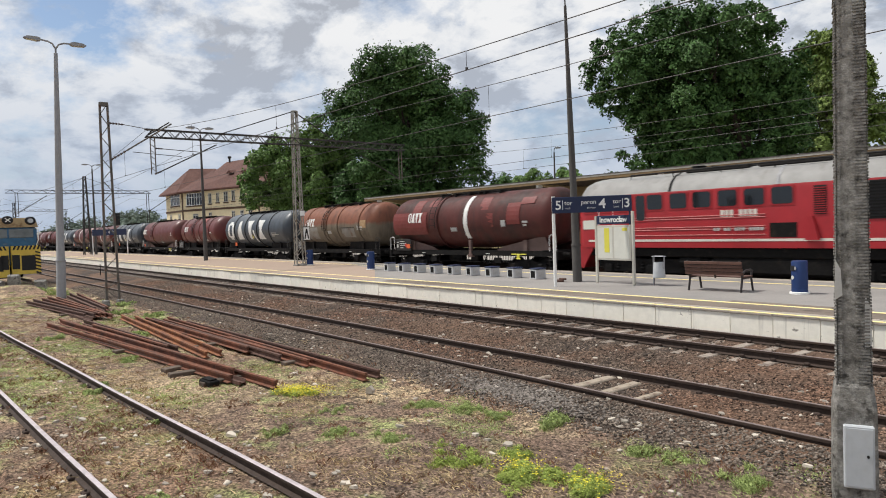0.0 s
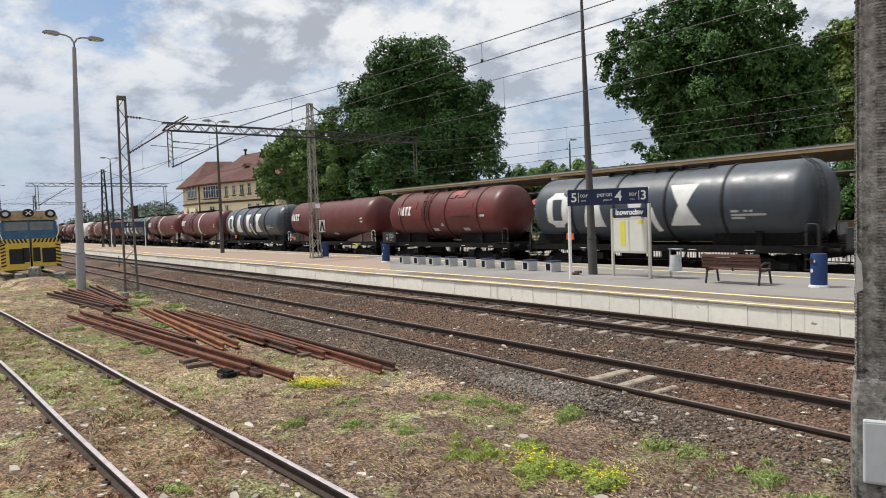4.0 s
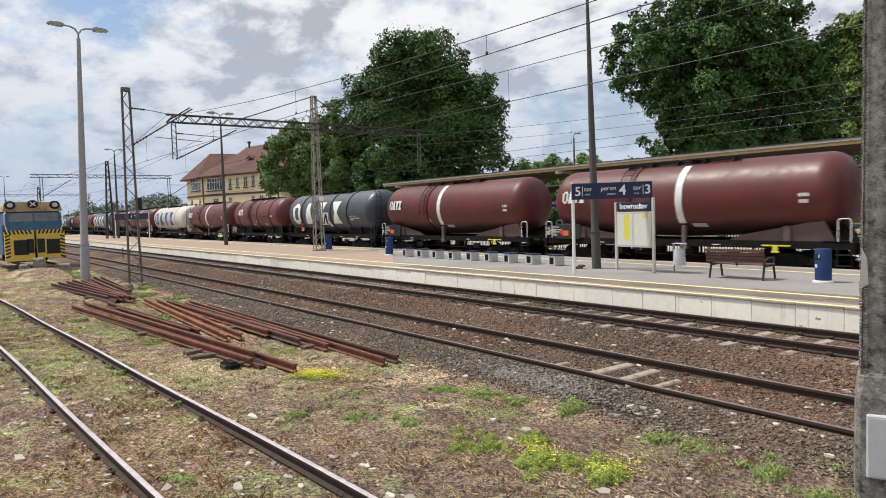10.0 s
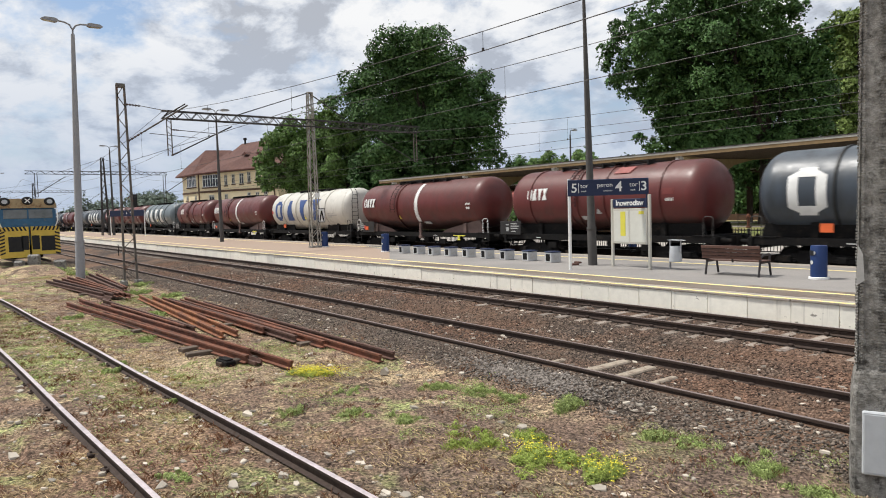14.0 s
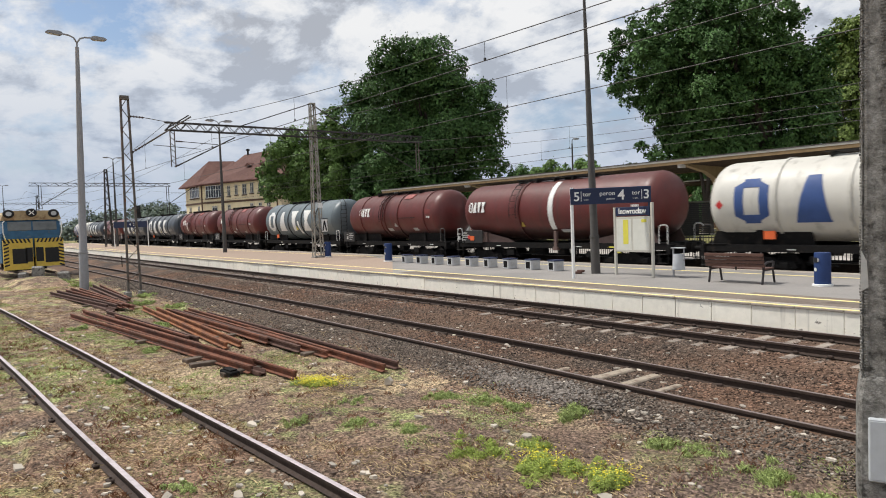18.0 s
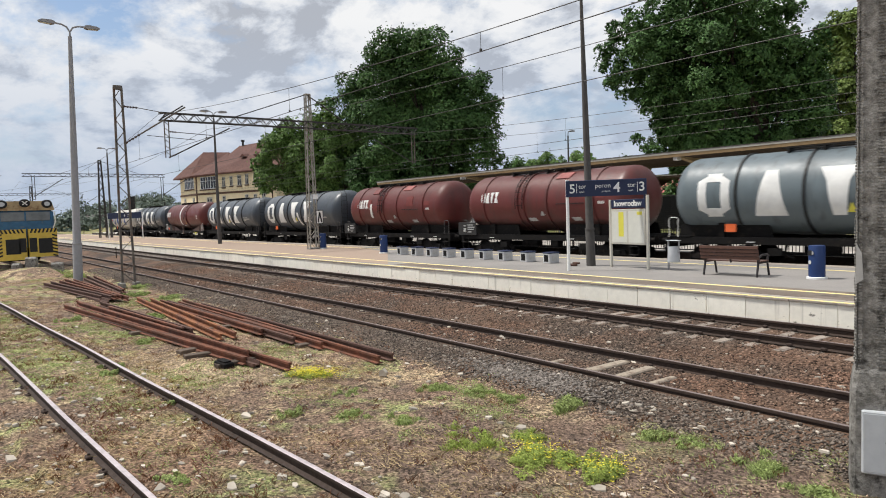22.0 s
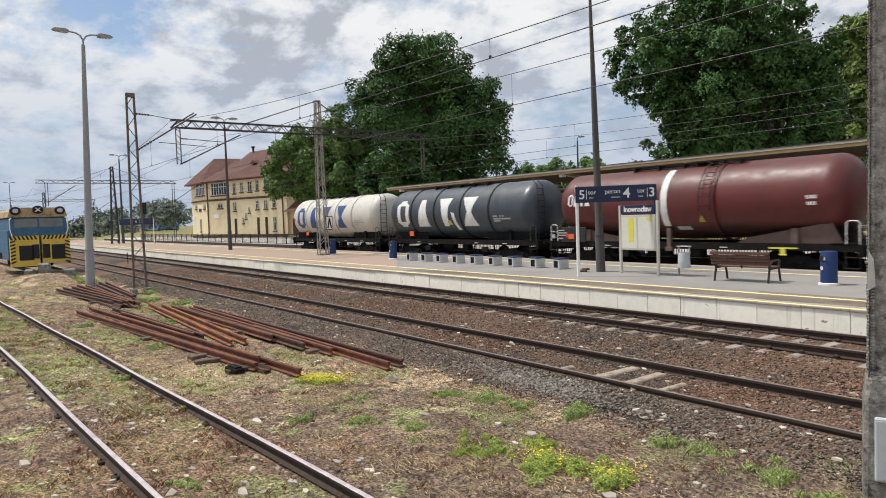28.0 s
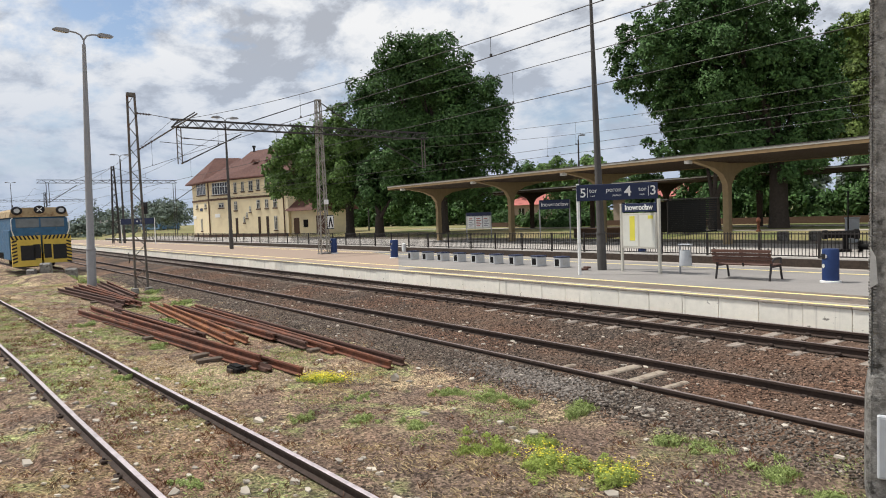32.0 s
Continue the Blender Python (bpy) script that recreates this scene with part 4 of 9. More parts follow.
def wagon(kind, colour, idx):
    """One tank wagon; its middle over the rail at the origin, x forward."""
    sp, tm = SPEC[kind], TANK[colour]
    L, rad, cz = sp["L"], sp["rad"], sp["cz"]
    if idx == 0:
        L = 13.45
    LB = PITCH[kind] / 2
    style = {"A": "smooth shell", "B": "short hooped shell", "C": "hooped shell and bold marks"}[kind]
    sh = {"A": 0.425, "B": 0.345, "C": 0.24}[kind]     # the fittings lie forward of the middle
    sh += {1: 0.1, 13: 0.39}.get(idx, 0.0)
    root = thing("tank_wagon", f"{NAMES[colour]} railway tank wagon with {style}", "tank wagon", group="tank wagons of the train")
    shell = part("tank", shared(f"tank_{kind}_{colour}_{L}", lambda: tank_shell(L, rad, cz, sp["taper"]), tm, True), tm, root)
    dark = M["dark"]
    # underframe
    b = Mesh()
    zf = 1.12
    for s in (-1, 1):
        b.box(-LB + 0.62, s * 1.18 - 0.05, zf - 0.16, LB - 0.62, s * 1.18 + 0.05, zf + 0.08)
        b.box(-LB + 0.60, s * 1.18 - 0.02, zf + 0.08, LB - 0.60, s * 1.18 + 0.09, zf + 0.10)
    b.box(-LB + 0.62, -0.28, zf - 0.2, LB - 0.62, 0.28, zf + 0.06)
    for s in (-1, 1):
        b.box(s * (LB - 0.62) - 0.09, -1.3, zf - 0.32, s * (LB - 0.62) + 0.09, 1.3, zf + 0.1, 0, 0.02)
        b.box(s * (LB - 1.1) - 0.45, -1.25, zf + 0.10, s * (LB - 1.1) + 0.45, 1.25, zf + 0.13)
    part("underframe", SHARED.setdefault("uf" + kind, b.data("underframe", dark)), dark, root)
    # saddles
    xs = L / 2 - 2.1
    for s in (-1, 1):
        b = Mesh()
        if kind == "A":
            for q in (-1, 1):
                b.prism([(s * (xs + 1.55), 1.22), (s * (xs - 2.2), 1.22), (s * (xs - 1.7), 1.42), (s * (xs + 1.2), 1.95)] if s > 0 else
                        [(s * (xs + 1.55), 1.22), (s * (xs + 1.2), 1.95), (s * (xs - 1.7), 1.42), (s * (xs - 2.2), 1.22)], q * 0.98 - 0.02, q * 0.98 + 0.02, "y")
        else:
            for q in (-1, 1):
                b.prism([(s * xs - 1.9, 1.22), (s * xs + 1.9, 1.22), (s * xs + 1.75, 1.72), (s * xs - 1.75, 1.72)], q * 0.96 - 0.02, q * 0.96 + 0.02, "y")
        b.box(s * xs - 0.12, -1.1, 1.2, s * xs + 0.12, 1.1, 1.75)
        mt = M["dark"] if kind != "A" else M["saddle"]
        part("saddle", SHARED.setdefault(f"sd{kind}{s}", b.data("saddle", mt)), mt, root)
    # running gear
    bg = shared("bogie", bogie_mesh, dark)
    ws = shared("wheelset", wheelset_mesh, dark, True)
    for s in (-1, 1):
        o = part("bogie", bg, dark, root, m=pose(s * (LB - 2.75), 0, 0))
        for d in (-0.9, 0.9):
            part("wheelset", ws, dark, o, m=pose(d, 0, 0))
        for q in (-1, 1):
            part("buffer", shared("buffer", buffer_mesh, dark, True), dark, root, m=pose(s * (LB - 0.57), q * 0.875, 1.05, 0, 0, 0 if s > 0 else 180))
        part("brake_hose", shared("hose", hose_mesh, M["black"]), M["black"], root, m=pose(s * (LB - 0.55), 0, 0, 0, 0, 0 if s > 0 else 180))
        # corner steps and handrails, pale
        for q in (-1, 1):
            b = Mesh()
            x = s * (LB - 0.85)
            y = q * 1.28
            b.path([(x - 0.2, y, zf + 0.1), (x - 0.2, y, zf + 0.80), (x - 0.12, y, zf + 0.87), (x + 0.12, y, zf + 0.87), (x + 0.2, y, zf + 0.80), (x + 0.2, y, zf + 0.1)], 0.017, 6)
            part("handrail", b, M["white"] if kind == "A" or colour == "grey" else M["post_dark"], root)
            b = Mesh()
            for zz in (0.42, 0.78):
                b.box(x - 0.22, y - 0.14, zz, x + 0.22, y + 0.02, zz + 0.03)
            for d in (-0.22, 0.22):
                b.bar((x + d, y, 0.42), (x + d, y, 1.0), 0.03)
            part("step", b, M["grime"], root)
    # brake gear, valves under the middle
    b = Mesh()
    b.lathe([(0.05, -0.6), (0.2, -0.56), (0.2, 0.5), (0.05, 0.54)], 12, "x", (-1.2, -0.5, 0.78))
    b.box(0.4, -0.9, 0.62, 0.9, -0.5, 0.95, 0, 0.03)
    b.tube((-LB + 3.4, -0.75, 0.62), (LB - 3.4, -0.75, 0.62), 0.03, n=6)
    b.tube((-LB + 3.4, 0.3, 0.55), (LB - 3.4, 0.3, 0.55), 0.03, n=6)
    b.path([(1.6, -0.9, 1.05), (1.6, -1.0, 0.7), (1.9, -1.05, 0.5), (2.2, -1.0, 0.62)], 0.05, 8)
    b.path([(-2.3, -0.9, 1.05), (-2.3, -1.05, 0.6), (-2.0, -1.05, 0.5)], 0.05, 8)
    for x in (-2.6, 2.7):
        b.box(x - 0.25, -1.2, 0.58, x + 0.25, -1.1, 0.85)
    part("brake_gear", SHARED.setdefault("bk" + kind, b.data("brake_gear", dark)), dark, root)
    tagged(part("white_marking", SHARED.setdefault("wm" + kind, bars_mesh([(x, 1.04 + dz, w, 0.03) for x, dz, w in
         ((-3.6, 0, .3), (1.9, 0, .3), (4.2, 0, .35))], -1.236).data("white_markings", M["letter_white"])), M["letter_white"], root), kind="stuff")
    # walkway and ladder on top
    b = Mesh()
    for q in (-0.42, 0.42):
        b.box(-2.6, q - 0.16, cz + rad + 0.07, 2.6, q + 0.16, cz + rad + 0.10)
    for x in (-2.4, -1.2, 0, 1.2, 2.4):
        b.box(x - 0.03, -0.6, cz + rad - 0.1, x + 0.03, 0.6, cz + rad + 0.075)
    b.lathe([(0.32, 0), (0.32, 0.10), (0.25, 0.14), (0.05, 0.16)], 14, "z", (0.6, 0, cz + rad - 0.03))
    part("walkway", SHARED.setdefault("wk" + kind, b.data("walkway", M["grime"])), M["grime"], root)
    b = Mesh()
    lx = LADDER.get(idx, -1.41 + sh)
    for side in (-1,):
        pts = []
        for k in range(9):
            a = radians(-12 + 98 * k / 8)
            pts.append((-(rad + 0.12) * math.cos(a), cz + (rad + 0.12) * math.sin(a)))
        for d in (-0.24, 0.24):
            b.path([(lx + d, y, z) for y, z in pts], 0.02, 5)
        for (y0, z0), (y1, z1) in zip(pts, pts[1:]):
            for u in (0.5,):
                b.bar((lx - 0.24, y0 + (y1 - y0) * u, z0 + (z1 - z0) * u), (lx + 0.24, y0 + (y1 - y0) * u, z0 + (z1 - z0) * u), 0.022)
    if kind != "C":
        part("ladder", SHARED.setdefault(f"ld{kind}{lx}", b.data("ladder", M["grime"])), M["grime"], root)
    else:
        b = Mesh()
        for q in (-1.08, -0.62):
            b.path([(L / 2 + 0.02, q, 1.2), (L / 2 + 0.02, q, 3.3), (L / 2 - 0.25, q * 0.8, 4.0), (L / 2 - 0.75, q * 0.7, 4.36)], 0.022, 6)
        for k in range(9):
            z = 1.4 + k * 0.3
            f = 1.0 if z < 3.3 else 1.0 - 0.2 * (z - 3.3) / 0.7
            b.bar((L / 2 + 0.02 - max(0, z - 3.3) * 0.38, -1.08 * f, z), (L / 2 + 0.02 - max(0, z - 3.3) * 0.38, -0.62 * f, z), 0.025)
        part("ladder", SHARED.setdefault("ldC", b.data("ladder", M["hoop_dark"])), M["hoop_dark"], root)
    if kind == "B":
        part("weld_bar", SHARED.setdefault(f"wb{colour}", patch(rad, cz, [[(1.3, -.16), (3.0, -.16), (3.0, -.13), (1.3, -.13)]], 0.02, 1).data("weld_bar", M["hoop_dark"])), M["hoop_dark"], root)
    # hoops
    rings = {"A": (LADDER.get(idx, 0.0) - sh + 0.3,), "B": (-4.15, -1.62, -1.2, 0.35, 3.15), "C": (-4.12, -1.72, 0.76, 3.2)}[kind]
    rr_mat = tm if kind != "C" or colour == "white" else M["hoop_dark"]
    hk = f"hoop{kind}{colour}"
    for x in rings:
        part("hoop", SHARED.setdefault(hk, hoop(rad, cz, 0.11 if kind != "C" else 0.085, 0.045).data("hoop", rr_mat)), rr_mat, root, m=pose(x + sh, 0, 0))
    # marks and plates
    lw = M["letter_blue"] if colour == "white" else M["letter_white"]
    if kind == "C":
        for k, x in enumerate((-5.38, -3.28, -1.04, 1.20)):
            part("painted_mark", SHARED.setdefault(f"mkC{k}{colour}", patch(rad, cz, mark(k, x, -0.84, 1.26, 1.68), 0.014, 14).data("painted_mark", lw, True)), lw, root)
        if colour != "white":
            part("loose_flap", patch(rad, cz, [[(0.50, -1.15), (0.72, -1.1), (0.46, -0.05), (0.18, 0.0)]], 0.012), lw, root, "torn pale strip")
        part("warning_triangle", SHARED.setdefault("wt", patch(rad, cz, [[(-0.18, -0.74), (0.14, -0.74), (0.0, -0.42), (-0.04, -0.42)]], 0.008).data("warning_triangle", M["poster_yellow"])), M["poster_yellow"], root)
        tagged(part("data_line", SHARED.setdefault("dbC" + colour, patch(rad, cz, [[(x, -0.35 + d, ), (x + w, -0.35 + d), (x + w, -0.27 + d), (x, -0.27 + d)] for x, w, d in
             ((3.79, .3, 0), (4.29, .12, 0), (4.49, .12, 0), (3.79, 1.3, -.14), (3.79, .5, -.26))], 0.005, 2).data("data_bars", M["faint"])), M["faint"], root), kind="stuff")
        part("orange_plate", bars_mesh([(-LB + 3.0, 1.42, .42, .30)], -1.22, 0.02), M["orange"], root, "orange hazard plate")
        if colour == "white":
            part("hazard_label", patch(rad, cz, [[(-6.11, -.1), (-5.96, -.28), (-5.81, -.1), (-5.96, .08)]], 0.006, 2), M["red_sign"], root)
    else:
        x0 = (-5.9 if kind == "A" else -4.3) + sh if idx else -4.55
        for k in range(4):
            part("painted_mark", SHARED.setdefault(f"mk{kind}{k}{x0}", patch(rad, cz, mark(k, x0 + k * 0.33, 0.02, 0.30, 0.56)).data("painted_mark", lw, True)), lw, root)
        if idx in STRIPE:
            part("stripe", shared("stripe", lambda: hoop(rad - 0.012, cz + 0.012, 0.30, 0.016, 0.0, 118, 219, 28), M["letter_white"]), M["letter_white"], root, "white painted stripe", m=pose(STRIPE[idx], 0, 0))
            b = Mesh()
            b.box(-0.09, -1.28, 1.02, 0.09, -1.12, 1.78, 0, 0.02)
            b.box(-0.16, -1.30, 0.86, 0.16, -1.10, 1.04, 0, 0.02)
            part("drain_pipe", SHARED.setdefault("drain", b.data("drain_pipe", M["saddle"])), M["saddle"], root, "pale dusty drain pipe", m=pose(STRIPE[idx] + 0.08, 0, 0))
        if kind == "B" and idx == 16:
            part("stripe", hoop(rad, cz, 0.22, 0.012, -2.255, 168, 205, 12), M["letter_white"], root, "white painted stripe")
        # black data board at the rear end
        bx = -LB + 1.45 if idx else -5.35
        b = Mesh()
        b.box(bx - 0.75, -1.335, 1.18, bx + 0.75, -1.30, 1.86, 0, 0.01)
        o = part("data_board", SHARED.setdefault("board", b.data("data_board", M["board"])), M["board"], root, "black data board with pale lines")
        tagged(part("data_line", SHARED.setdefault("dbb", bars_mesh([(-.68, .45, .2, .05), (-.35, .5, .45, .05), (-.35, .38, .6, .05), (-.35, .27, .5, .05), (-.68, .15, .18, .2), (-.3, .12, .3, .05)], -0.012).data("data_bars", M["faint"])),
             M["faint"], o, m=pose(bx, -1.335, 1.2)), kind="stuff")
        if kind == "A":
            part("orange_plate", bars_mesh([(bx + .35, 1.32, .34, .24)], -1.345, 0.012), M["orange"], root, "orange hazard plate")
            b = Mesh()
            b.prism([(bx + .12, 1.50), (bx + .26, 1.36), (bx + .40, 1.50), (bx + .26, 1.64)], -1.35, -1.338, "y")
            part("hazard_label", b, M["red_sign"], root)
            b = Mesh()
            b.bar((LB - 3.6, -1.28, 1.06), (LB - 2.6, -1.28, 1.06), 0.05)
            b.box(LB - 3.2, -1.32, 0.82, LB - 3.02, -1.26, 1.06, 0, 0.02)
            b.box(LB - 3.25, -1.33, 0.80, LB - 2.97, -1.27, 0.86, 0, 0.02)
            part("brake_lever", SHARED.setdefault("lever", b.data("brake_lever", M["poster_yellow"])), M["poster_yellow"], root, "yellow brake changeover lever")
        for k, (x, h, w, s) in enumerate(((2.9 + sh, -.35, .3, .32), (-1.1 + sh, -.55, .5, .22), (L / 2 - 1.9, -.2, .35, .1), (L / 2 - 1.85, -.36, .22, .1)) if idx < 2 else ()):
            part("small_label", SHARED.setdefault(f"sl{kind}{k}", patch(rad, cz, [[(x, h), (x + w, h), (x + w, h + s), (x, h + s)]], 0.005, 3).data("small_label", M["faint"])), M["faint"], root)
        if idx == 1:
            part("paint_patch", patch(rad, cz, [[(1.35, -.85), (2.95, -.85), (2.95, -.2), (1.35, -.2)]], 0.004, 5), M["pale_patch"], root, "pale grey repair patch")
            part("paint_patch", patch(rad, cz, [[(-4.0, -.95), (-2.1, -.95), (-2.1, -.05), (-4.0, -.05)]], 0.003, 5), M["pale_patch"], root, "pale grey repair patch")
            part("small_label", patch(rad, cz, [[(3.75, -.2), (4.45, -.2), (4.45, .3), (3.75, .3)]], 0.006, 3), M["sandy"], root, "sandy plate")
        if kind == "B" and idx > 1:
            for k, (x, h, w, s, sl) in enumerate(((0.0 - 0.73, -1.02, .52, .2, .07), (2.82 - 0.73, -1.02, .5, .2, .07), (0.74 - 0.73, -.70, .3, .22, .12))):
                part("small_label", SHARED.setdefault(f"slB{k}p", patch(rad, cz, [[(x - w / 2, h), (x + w / 2, h), (x + w / 2 - sl, h + s), (x - w / 2 - (sl if k < 2 else -sl), h + s)]], 0.006, 3).data("small_label", M["faint"])), M["faint"], root, m=pose(sh, 0, 0))
            part("paint_patch", SHARED.setdefault("ppB", patch(rad - 0.05, cz + 0.05, [[(.66, 1.06), (1.5, 1.06), (1.62, 1.46), (.78, 1.46)]], 0.058, 4).data("paint_patch", M["faded_red"])), M["faded_red"], root, "faded pinkish repair patch", m=pose(sh, 0, 0))
            part("paint_patch", SHARED.setdefault("ppB2", patch(rad, cz, [[(3.32, .06), (3.84, .06), (3.84, .32), (3.32, .32)]], 0.006, 3).data("paint_patch", M["fresh_red"])), M["fresh_red"], root, "fresh red repair patch", m=pose(sh, 0, 0))
            tagged(part("data_line", SHARED.setdefault("dlB", patch(rad, cz, [[(3.45 + q * .075, -.2), (3.5 + q * .075, -.2), (3.5 + q * .075, -.08), (3.45 + q * .075, -.08)] for q in range(5)], 0.006, 1).data("data_line", M["letter_white"])), M["letter_white"], root, m=pose(sh, 0, 0)), kind="stuff")
        if kind == "A" and idx:
            tagged(part("data_line", SHARED.setdefault("dlA", patch(rad, cz, [[(5.2 + q * .075, -.04), (5.25 + q * .075, -.04), (5.25 + q * .075, .08), (5.2 + q * .075, .08)] for q in range(5)]
                 + [[(5.22 + q * .08, -.26), (5.28 + q * .08, -.26), (5.28 + q * .08, -.14), (5.22 + q * .08, -.14)] for q in range(4)], -0.015, 1).data("data_line", M["letter_white"])), M["letter_white"], root), kind="stuff")
            x = LADDER[idx] + (0.5 if LADDER[idx] < 0 else -0.25)
            part("warning_triangle", SHARED.setdefault("wtA", patch(rad, cz, [[(-.15, -.82), (.15, -.82), (.02, -.55), (-.02, -.55)]], 0.0, 2).data("warning_triangle", M["sandy_yellow"])), M["sandy_yellow"], root, "dull yellow triangle", m=pose(x, 0, 0))
            part("small_label", SHARED.setdefault("plA", patch(rad, cz, [[(-.3, -1.2), (.3, -1.2), (.25, -1.02), (-.35, -1.02)]], 0.006, 2).data("small_label", M["faint"])), M["faint"], root, m=pose(STRIPE.get(idx, 0.5) + 0.75, 0, 0))
        if kind == "B" and idx in (3, 4, 16):
            g = random.Random(idx)
            for _ in range(9):
                x, h, w, s = g.uniform(-4.6, 4.0), g.uniform(-.5, 1.1), g.uniform(.25, .8), g.uniform(.2, .6)
                part("paint_patch", patch(rad - 0.05, cz + 0.05, [[(x, h), (x + w, h), (x + w, h + s), (x, h + s)]], 0.056, 4), M["fresh_red"], root, "fresh red repair patch")
        if idx == 0:
            for x, h, w, s in ((-4.3, .3, .8, 1.2), (1.6, .5, .7, .8), (3.7, -.3, .9, 1.1), (0.4, .2, .5, .5), (-2.9, .9, .9, .5), (4.6, .7, .9, .4), (2.2, -.4, .5, .7)):
                part("paint_patch", patch(rad - 0.05, cz + 0.05, [[(x, h), (x + w, h), (x + w, h + s), (x, h + s)]], 0.012, 5), M["fresh_red"], root, "fresh red repair patch")
            part("paint_patch", patch(rad, cz, [[(-L / 2 + .6, -.7), (-L / 2 + 3.9, -.7), (-L / 2 + 3.9, .62), (-L / 2 + .6, .62)]], 0.003, 6), M["fresh_red"], root, "fresh red repair patch")
    return root


def bars_mesh(rows, y, d=0.004):
    """Plain bars (x, z, width, height) standing just before the plane y."""
    b = Mesh()
    for x, z, w, h in rows:
        b.box(x, y - d, z, x + w, y, z + h)
    return b


M["hoop_dark"] = mat("hoop_black", (0.012, 0.013, 0.014), 0.6, var=0.2, bump=0.1)
M["saddle"] = mat("saddle_dusty_pink_grey", (0.13, 0.085, 0.075), 0.8, var=0.2, scale=3, bump=0.1)
M["pale_patch"] = mat("pale_repair_paint", (0.24, 0.23, 0.21), 0.65, var=0.25, scale=2, spots=(0.17, 0.12, 0.085), spot_scale=1.5, spot_at=0.5, bump=0.0)
M["faded_red"] = mat("faded_pink_paint", (0.30, 0.10, 0.09), 0.7, var=0.2, scale=3, bump=0.0)
M["sandy_yellow"] = mat("dull_yellow_triangle", (0.42, 0.30, 0.06), 0.7, var=0.2, scale=5, bump=0.0)
M["sandy"] = mat("sandy_plate", (0.36, 0.24, 0.13), 0.7, var=0.3, scale=5, bump=0.0)
M["board"] = mat("data_board_black", (0.02, 0.019, 0.019), 0.6, var=0.2, bump=0.0)
M["faint"] = mat("faint_white_lettering", (0.40, 0.40, 0.39), 0.7, var=0.3, scale=8, bump=0.0)
M["fresh_red"] = mat("fresh_red_paint", (0.155, 0.03, 0.026), 0.55, var=0.2, scale=3, bump=0.0)

WAGONS = []
off = 0.0
for i, k in enumerate(TRAIN):
    off += PITCH[k]
    w = wagon(k, COLOUR[i], i)
    # rear end of the tank lies off behind the locomotive; its middle is half a tank further on
    WAGONS.append((w, -off + SPEC[k]["L"] / 2 - 0.12 + {0: 0.325, 1: 0.25, 2: 0.15}.get(i, 0.0)))


